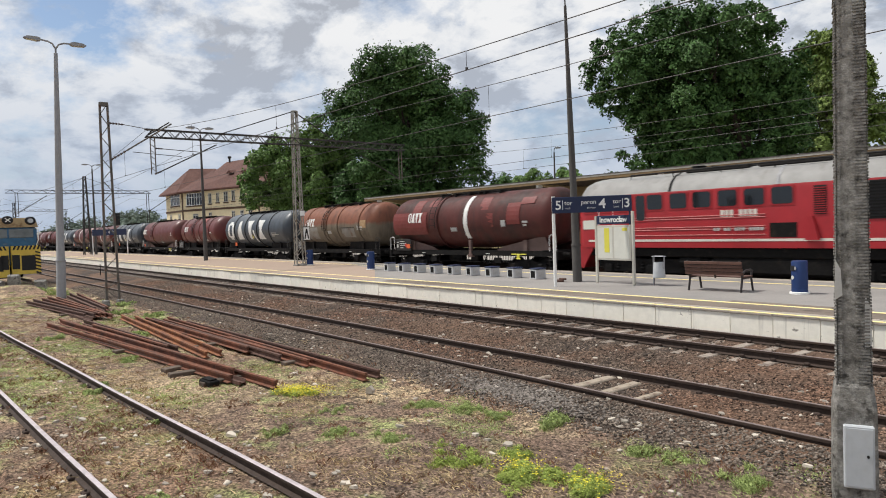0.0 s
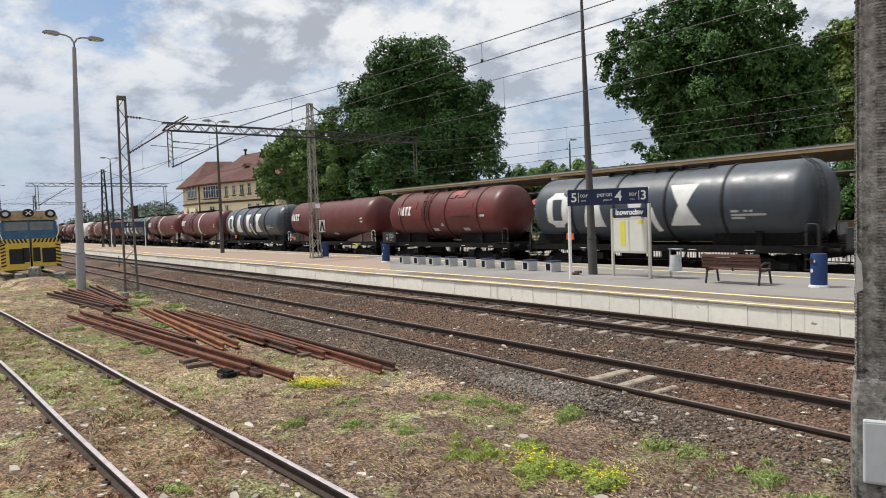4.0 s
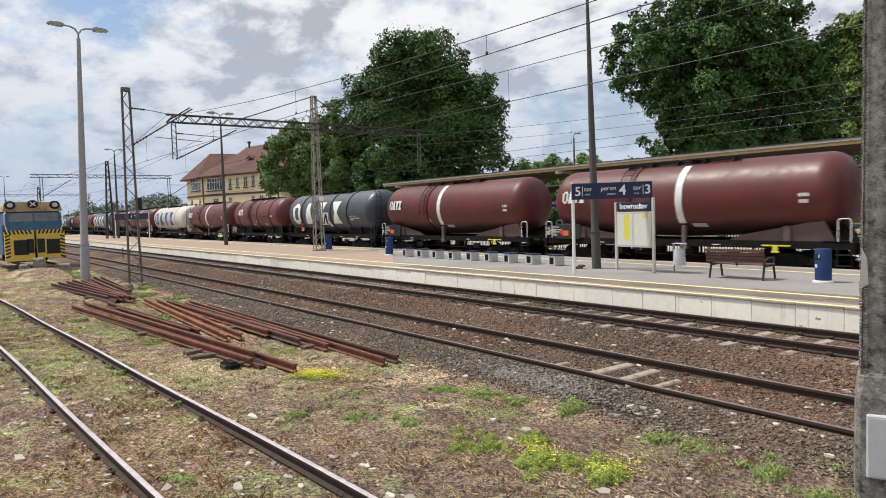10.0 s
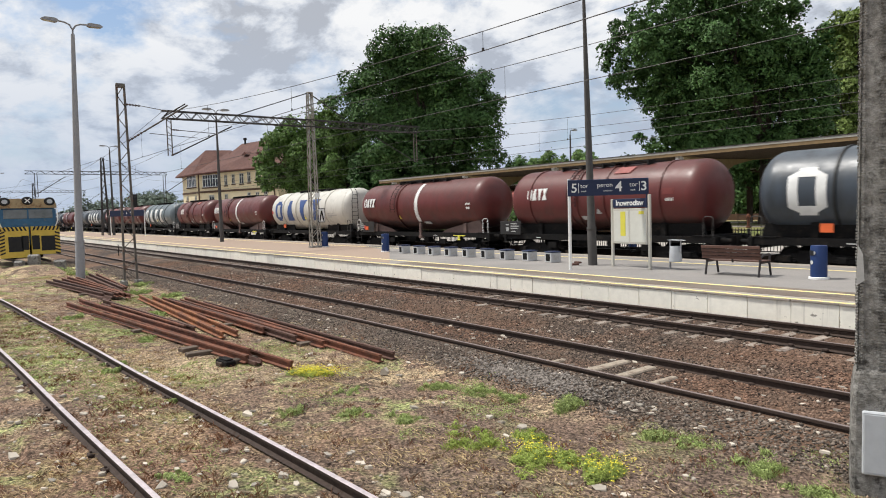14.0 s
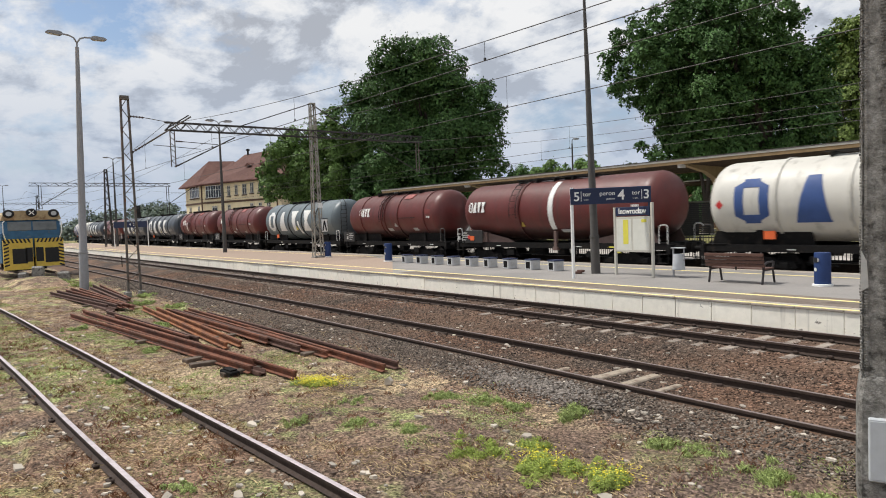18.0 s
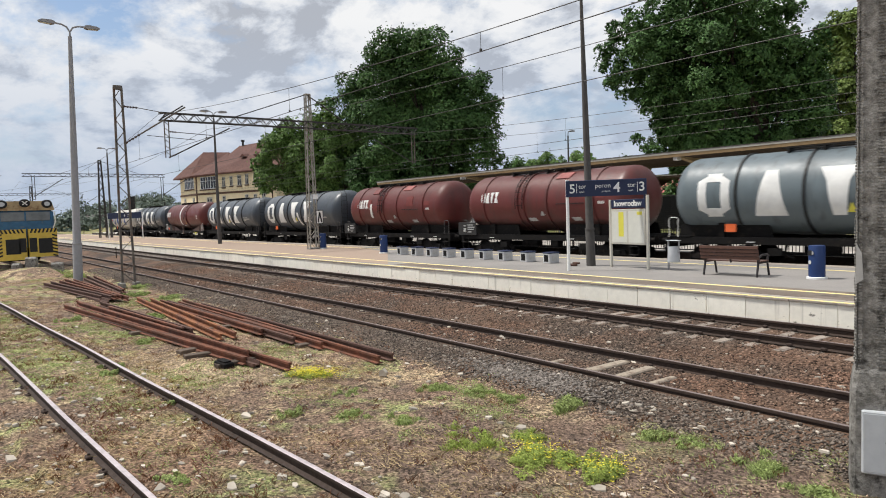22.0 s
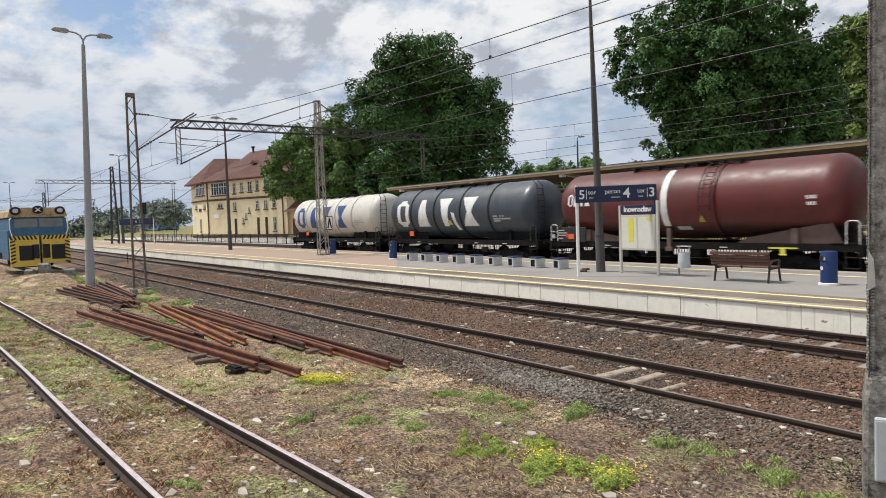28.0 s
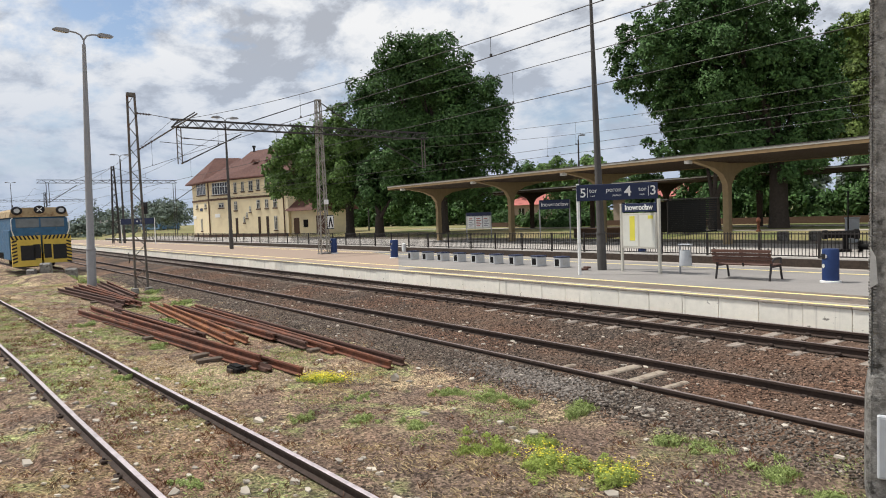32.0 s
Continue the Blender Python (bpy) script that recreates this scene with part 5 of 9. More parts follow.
def locomotive():
    root = thing("diesel_locomotive", "red diesel locomotive with grey rounded roof and cream stripe", "locomotive")
    x0, x1 = 0.12, 16.9     # rear face and front face of the body
    hw = 1.45
    side = [(-hw, 1.42), (-hw, 3.42), (-hw + 0.05, 3.62)]
    roof = [(-hw + 0.05, 3.62), (-hw + 0.22, 3.95), (-0.95, 4.22), (-0.5, 4.38), (0, 4.43)]
    stations = [(x0, 0.86, 0.10), (x0 + 0.12, 0.93, 0.055), (x0 + 0.35, 0.985, 0.02), (x0 + 0.8, 1.0, 0.0), (x0 + 1.5, 1.0, 0.0), (x1 - 1.5, 1.0, 0.0), (x1 - 0.6, 0.97, 0.02), (x1, 0.84, 0.06)]
    def loft(pts):
        m = Mesh()
        n = len(pts)
        for x, s, dz in stations:
            m.v.extend([(x, y * s, (z - 1.42) * (1 - dz) + 1.42) for y, z in pts])
        for k in range(len(stations) - 1):
            for i in range(n - 1):
                m.f.append((k * n + i, k * n + i + 1, k * n + n + i + 1, k * n + n + i))
                m.m.append(0)
        m.f += [tuple(range(n - 1, -1, -1)), tuple(range((len(stations) - 1) * n, len(stations) * n))]
        m.m += [0, 0]
        return m
    full = side + [(-y, z) for y, z in reversed(side)]
    part("body", loft(full), LOCO_RED, root, smooth=True)
    rf = roof + [(-y, z) for y, z in reversed(roof[:-1])]
    part("roof", loft(rf), LOCO_ROOF, root, "grey rounded roof", smooth=True)
    # roof joints, exhaust, fan boxes
    for x in (4.72, 8.9, 12.4):
        m = Mesh()
        pts = [(y * 1.012, z + 0.012) for y, z in rf]
        for d in (-0.05, 0.05):
            m.v.extend([(x + d, y, z) for y, z in pts])
        n = len(pts)
        for i in range(n - 1):
            m.f.append((i, i + 1, n + i + 1, n + i))
            m.m.append(0)
        part("roof_joint", m, M["dark"] if x < 6 else M["post"], root)
    m = Mesh()
    m.lathe([(0.28, 4.35), (0.28, 4.62), (0.24, 4.62), (0.2, 4.4)], 14, "z", (5.2, 0, 0))
    m.lathe([(0.22, 4.35), (0.22, 4.55)], 14, "z", (5.9, 0, 0))
    part("exhaust", m, M["dark"], root)
    m = Mesh()
    for xa, xb in ((5.0, 7.6), (7.9, 10.4), (10.8, 15.0)):
        m.box(xa, -0.7, 4.30, xb, 0.7, 4.50, 0, 0.06)
    m.path([(2.6, -0.9, 4.42), (6.8, -0.9, 4.44), (15.2, -0.9, 4.44)], 0.03, 5)
    for x in (2.6, 4.6, 6.6, 8.6, 10.6, 12.6, 14.6):
        m.bar((x, -0.9, 4.2), (x, -0.9, 4.44), 0.03)
    part("roof_equipment", m, M["grime"], root)
    # windows on both sides
    for q in (-1, 1):
        y = q * (hw + 0.004)
        for x, w in ((0.91, .66), (1.74, .40), (2.66, .70), (3.42, .42), (4.08, .70), (5.13, .72), (6.11, .72), (7.12, .72), (8.11, .72), (9.08, .72)):
            z0, z1 = 2.95, 3.53
            if x > 3 and w < 0.5:
                z0 = 2.52
            m = Mesh()
            m.box(x - w / 2 - .06, min(y, y + q * .012), z0 - .06, x + w / 2 + .06, max(y, y + q * .012), z1 + .06, 0, 0.006)
            fr = part("window_frame", m, LOCO_RED, root)
            m = Mesh()
            c = 0.09
            m.prism([(x - w / 2 + c, z0), (x + w / 2 - c, z0), (x + w / 2 - c * .3, z0 + c * .3), (x + w / 2, z0 + c), (x + w / 2, z1 - c), (x + w / 2 - c * .3, z1 - c * .3), (x + w / 2 - c, z1), (x - w / 2 + c, z1),
                     (x - w / 2 + c * .3, z1 - c * .3), (x - w / 2, z1 - c), (x - w / 2, z0 + c), (x - w / 2 + c * .3, z0 + c * .3)], min(y + q * .013, y + q * .02), max(y + q * .013, y + q * .02), "y")
            part("pane", m, M["glass_dark"], fr)
        # louvres
        for xa, xb, z0, z1, st in ((10.1, 10.5, 2.55, 3.5, 0.075), (11.5, 13.4, 2.35, 3.55, 0.10)):
            m = Mesh()
            m.box(xa, min(y, y + q * .01), z0, xb, max(y, y + q * .01), z1)
            g = part("grille", m, M["black"], root)
            z = z0 + .03
            while z < z1 - .03:
                m = Mesh()
                m.box(xa + .02, min(y + q * .01, y + q * .035), z, xb - .02, max(y + q * .01, y + q * .035), z + st * .4)
                part("slat", m, LOCO_RED if xb < 11 else M["dark"], g)
                z += st
        m = Mesh()
        m.box(8.64, min(y, y + q * .012), 1.80, 9.56, max(y, y + q * .012), 2.30, 0, 0.01)
        part("access_panel", m, M["dark"], root)
        m = Mesh()
        m.prism([(9.85, 1.7), (10.3, 1.7), (10.1, 2.5), (9.9, 2.5)], min(y, y + q * .14), max(y, y + q * .14), "y")
        part("chute_cover", m, LOCO_RED, root)
        # pressed ribs and stripes
        for z in (2.60, 2.51, 2.19, 2.10, 1.89):
            m = Mesh()
            m.box(2.2, min(y, y + q * .018), z, 8.5, max(y, y + q * .018), z + .03, 0, 0.008)
            part("body_rib", m, M["rib"], root)
        for z, h in ((1.66, .09),):
            m = Mesh()
            m.box(0.75, min(y, y + q * .008), z, 16.3, max(y, y + q * .008), z + h)
            part("stripe", m, LOCO_WHITE, root, "cream painted stripe")
        for k in range(8):
            if k != 3:
                m = Mesh()
                m.box(6.85 + k * .175, min(y, y + q * .006), 2.56, 6.85 + k * .175 + .135, max(y, y + q * .006), 2.81)
                part("number_bar", m, LOCO_WHITE, root, "white number shown as a plain bar")
        for k in range(14):
            if k not in (2, 5, 9):
                m = Mesh()
                m.box(6.58 + k * .135, min(y + q * .018, y + q * .024), 2.05, 6.58 + k * .135 + .1, max(y + q * .018, y + q * .024), 2.16)
                part("number_bar", m, M["faint"], root, "small white number shown as a plain bar")
        # cab door, handrails
        m = Mesh()
        m.box(1.42, min(y, y + q * .003), 1.78, 2.06, max(y, y + q * .003), 3.60, 0, 0.001)
        part("cab_door", m, LOCO_RED, root)
        for x in (1.36, 2.10):
            m = Mesh()
            m.path([(x, y, 1.82), (x, y + q * .07, 1.87), (x, y + q * .05, 3.40), (x, y, 3.45)], 0.012, 6)
            part("handrail", m, M["white"], root)
    # rear cab: windscreens, lamps, plate
    m = Mesh()
    m.box(x0 - .004, -0.95, 2.75, x0 + .02, 0.95, 3.38)
    part("windscreen", m, M["glass_dark"], root)
    m = Mesh()
    for y in (-0.85, 0.85):
        m.lathe([(0.13, -.06), (0.16, .0), (.1, .04)], 14, "x", (x0, y, 2.0))
    part("headlight", m, M["white"], root)
    m = Mesh()
    m.box(0.45, -hw - .008, 2.21, 1.26, -hw + .03, 2.60)
    part("maker_plate", m, M["poster"], root)
    # frame, tanks, bogies
    m = Mesh()
    m.box(0.25, -1.3, 1.05, 16.95, 1.3, 1.42, 0, 0.04)
    m.box(6.3, -1.3, 0.42, 11.2, 1.3, 1.05, 0, 0.1)
    m.box(5.9, -1.2, 0.6, 6.2, 1.2, 1.0, 0, 0.03)
    m.lathe([(.05, 5.0), (.26, 5.05), (.26, 5.9), (.05, 5.95)], 12, "x", (0, -1.05, 0.85))
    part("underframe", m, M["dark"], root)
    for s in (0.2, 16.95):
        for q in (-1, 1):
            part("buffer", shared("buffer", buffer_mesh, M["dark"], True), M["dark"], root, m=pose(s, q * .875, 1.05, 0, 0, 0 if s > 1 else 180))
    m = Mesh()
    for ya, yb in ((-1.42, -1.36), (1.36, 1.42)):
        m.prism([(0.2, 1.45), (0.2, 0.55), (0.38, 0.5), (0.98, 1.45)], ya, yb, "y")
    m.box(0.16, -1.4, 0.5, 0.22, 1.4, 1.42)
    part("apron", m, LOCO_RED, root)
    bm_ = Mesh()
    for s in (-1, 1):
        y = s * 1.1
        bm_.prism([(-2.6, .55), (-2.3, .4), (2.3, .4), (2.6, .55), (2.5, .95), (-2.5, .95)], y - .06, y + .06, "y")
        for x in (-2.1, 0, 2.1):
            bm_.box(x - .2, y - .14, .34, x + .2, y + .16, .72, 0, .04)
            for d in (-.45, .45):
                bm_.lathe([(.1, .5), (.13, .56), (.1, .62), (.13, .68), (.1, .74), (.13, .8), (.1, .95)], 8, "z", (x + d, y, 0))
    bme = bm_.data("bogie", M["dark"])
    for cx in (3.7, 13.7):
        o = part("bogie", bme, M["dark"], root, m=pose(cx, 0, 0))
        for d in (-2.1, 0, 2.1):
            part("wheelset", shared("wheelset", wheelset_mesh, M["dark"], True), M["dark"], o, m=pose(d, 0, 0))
    return root


M["rib"] = mat("loco_pale_red_rib", (0.50, 0.16, 0.15), 0.5, var=0.15, scale=3, bump=0.0)
LOCO = locomotive()

# ---- posts, masts and overhead line ----


def lattice(b, base, top, wx0, wy0, wx1, wy1, leg, brace, bays, sides="xy"):
    """A tapering lattice column with four angle legs and zigzag braces."""
    bx, by, bz = base
    def corner(u, sx, sy):
        return Vector((bx + sx * (wx0 + (wx1 - wx0) * u) / 2, by + sy * (wy0 + (wy1 - wy0) * u) / 2, bz + (top - bz) * u))
    for sx in (-1, 1):
        for sy in (-1, 1):
            b.bar(corner(0, sx, sy), corner(1, sx, sy), leg)
    for k in range(bays):
        u0, u1 = k / bays, (k + 1) / bays
        f = 1 if k % 2 else -1
        for s in (-1, 1):
            b.bar(corner(u0, -f, s), corner(u1, f, s), brace)
            b.bar(corner(u0, s, -f), corner(u1, s, f), brace)
    for sx in (-1, 1):
        b.bar(corner(1, sx, -1), corner(1, sx, 1), leg)
        b.bar(corner(1, -1, sx), corner(1, 1, sx), leg)


def beam(b, x, y0, y1, z, h=0.42, w=0.35, n=24):
    """A lattice beam across the tracks."""
    for dx in (-w / 2, w / 2):
        for dz in (0, h):
            b.bar((x + dx, y0, z + dz), (x + dx, y1, z + dz), 0.06)
        for k in range(n):
            a, c = y0 + (y1 - y0) * k / n, y0 + (y1 - y0) * (k + 1) / n
            b.bar((x + dx, a, z + (h if k % 2 else 0)), (x + dx, c, z + (0 if k % 2 else h)), 0.035)
    for k in range(0, n + 1, 2):
        a = y0 + (y1 - y0) * k / n
        b.bar((x - w / 2, a, z), (x + w / 2, a, z), 0.035)
        b.bar((x - w / 2, a, z + h), (x + w / 2, a, z + h), 0.035)


def insulator(b, p, q, n=5, r=0.06):
    p, q = Vector(p), Vector(q)
    for k in range(n):
        a = p + (q - p) * (k + 0.1) / n
        c = p + (q - p) * (k + 0.7) / n
        b.tube(a, c, r, r * 0.45, 8)
    b.tube(p, q, r * 0.35, n=6)


# two-legged mast on the near side, with its swivel arm
root = thing("catenary_mast", "slender rusty lattice mast with a bracket arm beside the rail pile", "catenary mast")
b = Mesh()
X, Y = -32.0, 7.06
for s in (-1, 1):
    b = Mesh()
    b.bar((X - 0.02, Y + s * 0.26, -0.4), (X - 0.02, Y + s * 0.15, 8.40), 0.07, 0.09)
    part("leg", b, M["steel_rust"], root)
b = Mesh()
for k in range(18):
    u0, u1 = k / 18, (k + 1) / 18
    f = 1 if k % 2 else -1
    b.bar((X, Y - f * (0.26 - 0.11 * u0), -0.2 + 8.6 * u0), (X, Y + f * (0.26 - 0.11 * u1), -0.2 + 8.6 * u1), 0.03)
b.box(X - 0.1, Y - 0.18, 8.28, X + 0.06, Y + 0.18, 8.46)
tagged(part("lacing", b, M["steel_rust"], root), kind="stuff")
b = Mesh()
for s in (-1, 1):
    b.box(X - 0.25, Y + s * 0.3 - 0.12, -0.5, X + 0.25, Y + s * 0.3 + 0.12, -0.18, 0, 0.02)
part("foot", b, M["concrete"], root)
b = Mesh()
b.tube((X, Y + 0.85, 6.40), (X, 9.9, 7.72), 0.035, n=8)
part("bracket_arm", b, M["steel_rust"], root)
b = Mesh()
b.tube((X, Y + 0.8, 7.54), (X, 9.2, 7.36), 0.016, n=6)
part("stay", b, M["steel_rust"], root)
b = Mesh()
insulator(b, (X, Y + 0.2, 7.57), (X, Y + 0.8, 7.54))
part("insulator", b, M["insulator"], root)
b = Mesh()
insulator(b, (X, Y + 0.2, 5.97), (X, Y + 0.85, 6.40))
part("insulator", b, M["insulator"], root)

# gantry mast on the platform, with the beam over both tracks
root = thing("catenary_gantry", "pale rusty lattice mast carrying a long beam over the tracks", "catenary gantry")
X, Y = -39.2, 19.7
b = Mesh()
lattice(b, (X, Y + 0.06, PZ), 10.2, 0.40, 0.60, 0.24, 0.30, 0.07, 0.03, 16)
part("mast", b, M["steel_pale"], root)
b = Mesh()
b.box(X - 0.28, Y - 0.32, 0.3, X + 0.28, Y + 0.44, 0.45, 0, 0.04)
part("foot", b, M["concrete"], root)
b = Mesh()
beam(b, X, 10.7, 28.2, 8.06, n=45)
part("beam", b, M["steel_dark"], root)
b = Mesh()
for ya in (15.0, 22.6):
    b = Mesh()
    b.bar((X, 19.7, 10.2), (X, ya, 8.5), 0.055)
    part("stay", b, M["steel_dark"], root)
b = Mesh()
for d in (-0.12, 0.12):
    b.bar((X, 11.05 + d, 8.1), (X, 11.05 + d, 6.0), 0.05)
for k in range(6):
    b.bar((X, 11.05 - 0.12, 8.0 - k * 0.33), (X, 11.05 + 0.12, 7.82 - k * 0.33), 0.03)
part("drop_post", b, M["steel_rust"], root)
b = Mesh()
for d in (-0.12, 0.12):
    b.bar((X, 27.9 + d, 8.1), (X, 27.9 + d, 6.0), 0.05)
b.bar((X, 27.78, 6.02), (X, 28.02, 6.02), 0.05)
part("drop_post", b, M["steel_rust"], root)
b = Mesh()
for y0, z0, y1, z1, r0 in ((11.3, 6.1, 14.65, 7.82, 0.035), (11.4, 7.45, 13.6, 7.35, 0.02), (10.75, 8.12, 12.0, 8.95, 0.035), (10.0, 7.2, 12.6, 7.05, 0.018), (24.6, 7.6, 27.7, 6.1, 0.035)):
    b = Mesh()
    b.tube((X, y0, z0), (X, y1, z1), r0, n=8)
    part("bracket_arm", b, M["steel_dark"], root)
b = Mesh()
insulator(b, (X, 11.1, 6.02), (X, 11.5, 6.2))
part("insulator", b, M["insulator"], root)
b = Mesh()
insulator(b, (X, 11.15, 7.46), (X, 11.6, 7.44))
part("insulator", b, M["insulator"], root)
b = Mesh()
b.box(X + 0.32, Y + 0.16, 1.95, X + 0.34, Y + 0.66, 2.85, 0, 0.01)
o = part("signal_plate", b, M["black"], root, "white plate with a black angle and a black rim")
b = Mesh()
b.box(X + 0.341, Y + 0.20, 2.0, X + 0.35, Y + 0.62, 2.80)
part("white_face", b, M["white"], o)
b = Mesh()
b.bar((X + 0.355, Y + 0.28, 2.06), (X + 0.355, Y + 0.41, 2.70), 0.02, 0.085)
b.bar((X + 0.355, Y + 0.54, 2.06), (X + 0.355, Y + 0.41, 2.70), 0.02, 0.085)
part("black_angle", b, M["black"], o)
b = Mesh()
b.box(X + 0.24, Y + 0.05, 3.55, X + 0.27, Y + 0.37, 3.85)
part("number_plate_bars", b, M["white"], root)

# far gantries down the line
for X, h, z, ya, yb in ((-101.0, 10.9, 8.65, 10.3, 27.8), (-176.0, 11.0, 9.0, 6.0, 30.0), (-262.0, 11.0, 9.0, -4.0, 34.0)):
    root = thing("catenary_gantry", "distant lattice mast with a beam over the tracks", "catenary gantry", group="far gantries")
    b = Mesh()
    lattice(b, (X, 19.4, PZ if X > -150 else -0.3), h, 0.9, 0.9, 0.3, 0.3, 0.1, 0.05, 12)
    part("mast", b, M["steel_dark"], root)
    b = Mesh()
    beam(b, X, ya, yb, z, 0.4, n=30)
    part("beam", b, M["steel_dark"], root)
    for y, far in ((ya + 1.2, ya + 4), (yb - 0.4, yb - 3)):
        b = Mesh()
        low = z - 3.0 if y < 15 else -0.3
        for d in (-0.15, 0.15):
            b.bar((X, y + d, z), (X, y + d, low), 0.07)
        b.bar((X, y - 0.15, low + 0.04), (X, y + 0.15, low + 0.04), 0.07)
        part("drop_post", b, M["steel_dark"], root)
        b = Mesh()
        b.tube((X, y, z - 2.6), (X, y + 3.4, z - 0.3), 0.05, n=6)
        part("bracket_arm", b, M["steel_dark"], root)
        b = Mesh()
        b.bar((X, 19.4, h - 0.1), (X, far, z + 0.3), 0.04)
        part("stay", b, M["steel_dark"], root)
M["steel_dark"].name = "lattice_steel_dark"


def lamp(name, label, x, y, z, h, r0, r1, material, arms, collar=1.7, reach=1.3, rz=0.0):
    """A street lamp: tapering post, collar, curved arms with flat heads."""
    root = thing(name, label, "lamp post", pose(x, y, z, 0, 0, rz))
    b = Mesh()
    b.lathe([(r0 * 1.05, -0.3), (r0, 0.0), (r0 * 0.98, collar), (r0 * 0.86, collar + 0.06), ((r0 + r1) / 2, h * 0.55), (r1, h)], 14)
    part("post", b, material, root, smooth=True)
    b = Mesh()
    b.lathe([(r0 * 1.02, collar - 0.05), (r0 * 1.07, collar), (r0 * 1.02, collar + 0.05)], 14)
    part("collar", b, material, root)
    for s in arms:
        b = Mesh()
        pts = [(0, 0, h - 0.05), (0, 0, h + 0.22), (0, s * reach * 0.16, h + 0.44), (0, s * reach * 0.4, h + 0.53), (0, s * reach * 0.8, h + 0.56)]
        b.path(pts, r1 * 0.5, 8)
        part("arm", b, material, root)
        b = Mesh()
        ya = s * reach * 0.75
        b.prism([(ya, h + 0.50), (ya + s * 0.12, h + 0.46), (ya + s * 0.62, h + 0.50), (ya + s * 0.70, h + 0.55), (ya + s * 0.55, h + 0.63), (ya + s * 0.15, h + 0.65), (ya, h + 0.60)], -0.16, 0.16, "x")
        o = part("lamp_head", b, M["post"], root)
        b = Mesh()
        b.prism([(ya + s * 0.16, h + 0.452), (ya + s * 0.58, h + 0.482), (ya + s * 0.58, h + 0.49), (ya + s * 0.16, h + 0.47)], -0.12, 0.12, "x")
        part("lens", b, M["poster"], o)
    return root


o = lamp("yard_lamp", "tall grey concrete lamp post with two arms standing by the rails", -37.35, 5.91, -0.4, 12.0, 0.215, 0.085, M["post"], (-1, 1), 1.9, 0.85)
o.matrix_basis = o.matrix_basis @ pose(0, 0, 0, -1.3, 0.9, 0)
o = lamp("platform_lamp", "tall dark lamp post with one arm on the platform", -16.14, 19.35, PZ, 10.1, 0.17, 0.05, M["post_dark"], (1,), 1.35, 0.9)
o.matrix_basis = o.matrix_basis @ pose(0, 0, 0, 0.9, -0.6, 0)
lamp("platform_lamp", "dark lamp post with two arms on the platform", -56.7, 19.84, PZ, 10.6, 0.17, 0.06, M["post_dark"], (-1, 1), 1.5, 0.6)
lamp("platform_lamp", "distant dark lamp post with two arms", -100.5, 20.3, PZ, 11.6, 0.17, 0.08, M["post_dark"], (-1, 1), 1.5, 0.75)
lamp("park_lamp", "slim dark lamp post among trees behind the canopy", -51.1, 57.7, 0.7, 9.8, 0.14, 0.08, M["post_dark"], (1,), 1.0, 0.5)
for X, Y, h in ((-88.0, 52.0, 12.0), (-150.0, 0.5, 13.0), (-190.0, 14.0, 14.0), (-135, -3.5, 10)):
    lamp("yard_lamp", "distant thin lamp post in the yard", X, Y, -0.4, h, 0.12, 0.06, M["post_dark"], (-1, 1), 1.5, 0.7)


def overhead(name, y, z_c, z_low, x_low, k, x0, x1, drops):
    """Contact wire, and a carrier wire that sags to z_low at x_low between its masts."""
    def sag(x):
        u = (x - x_low + 30.0) % 60.0 - 30.0
        return z_low + k * u * u
    root = thing(name, "contact and carrier wires of the overhead line", "overhead wire")
    b = Mesh()
    b.tube((x0, y, z_c), (x1, y, z_c), 0.011, n=5)
    part("contact_wire", b, M["wire"], root)
    b = Mesh()
    n = 160
    b.path([(x0 + (x1 - x0) * i / n, y, sag(x0 + (x1 - x0) * i / n)) for i in range(n + 1)], 0.010, 5)
    part("carrier_wire", b, M["wire"], root)
    for x in drops:
        b = Mesh()
        b.tube((x, y, z_c), (x, y, sag(x)), 0.006, n=4)
        b.box(x - 0.02, y - 0.02, z_c, x + 0.02, y + 0.02, z_c + 0.06)
        part("dropper", b, M["wire"], root)


overhead("overhead_line", N_Y, 5.78, 6.10, -4.0, 0.0017, -240, 30, (-1.2, -10.5, -19.6, -27.4, -38.0, -52.0))
overhead("overhead_line", F_Y, 5.68, 6.54, -9.5, 0.0013, -240, 30, (-4.0, -14.2, -22.0, -31.0, -45.0, -57.0))
overhead("overhead_line", T_Y, 5.76, 6.60, -10.0, 0.0015, -240, 30, (-12.0, -22.2, -31.0, -45.0, -58.0))
overhead("overhead_line", 28.4, 5.76, 6.56, -12.0, 0.0013, -240, 30, (-16.0, -27.5, -38.0, -52.0))

# ---- concrete pole close by ----


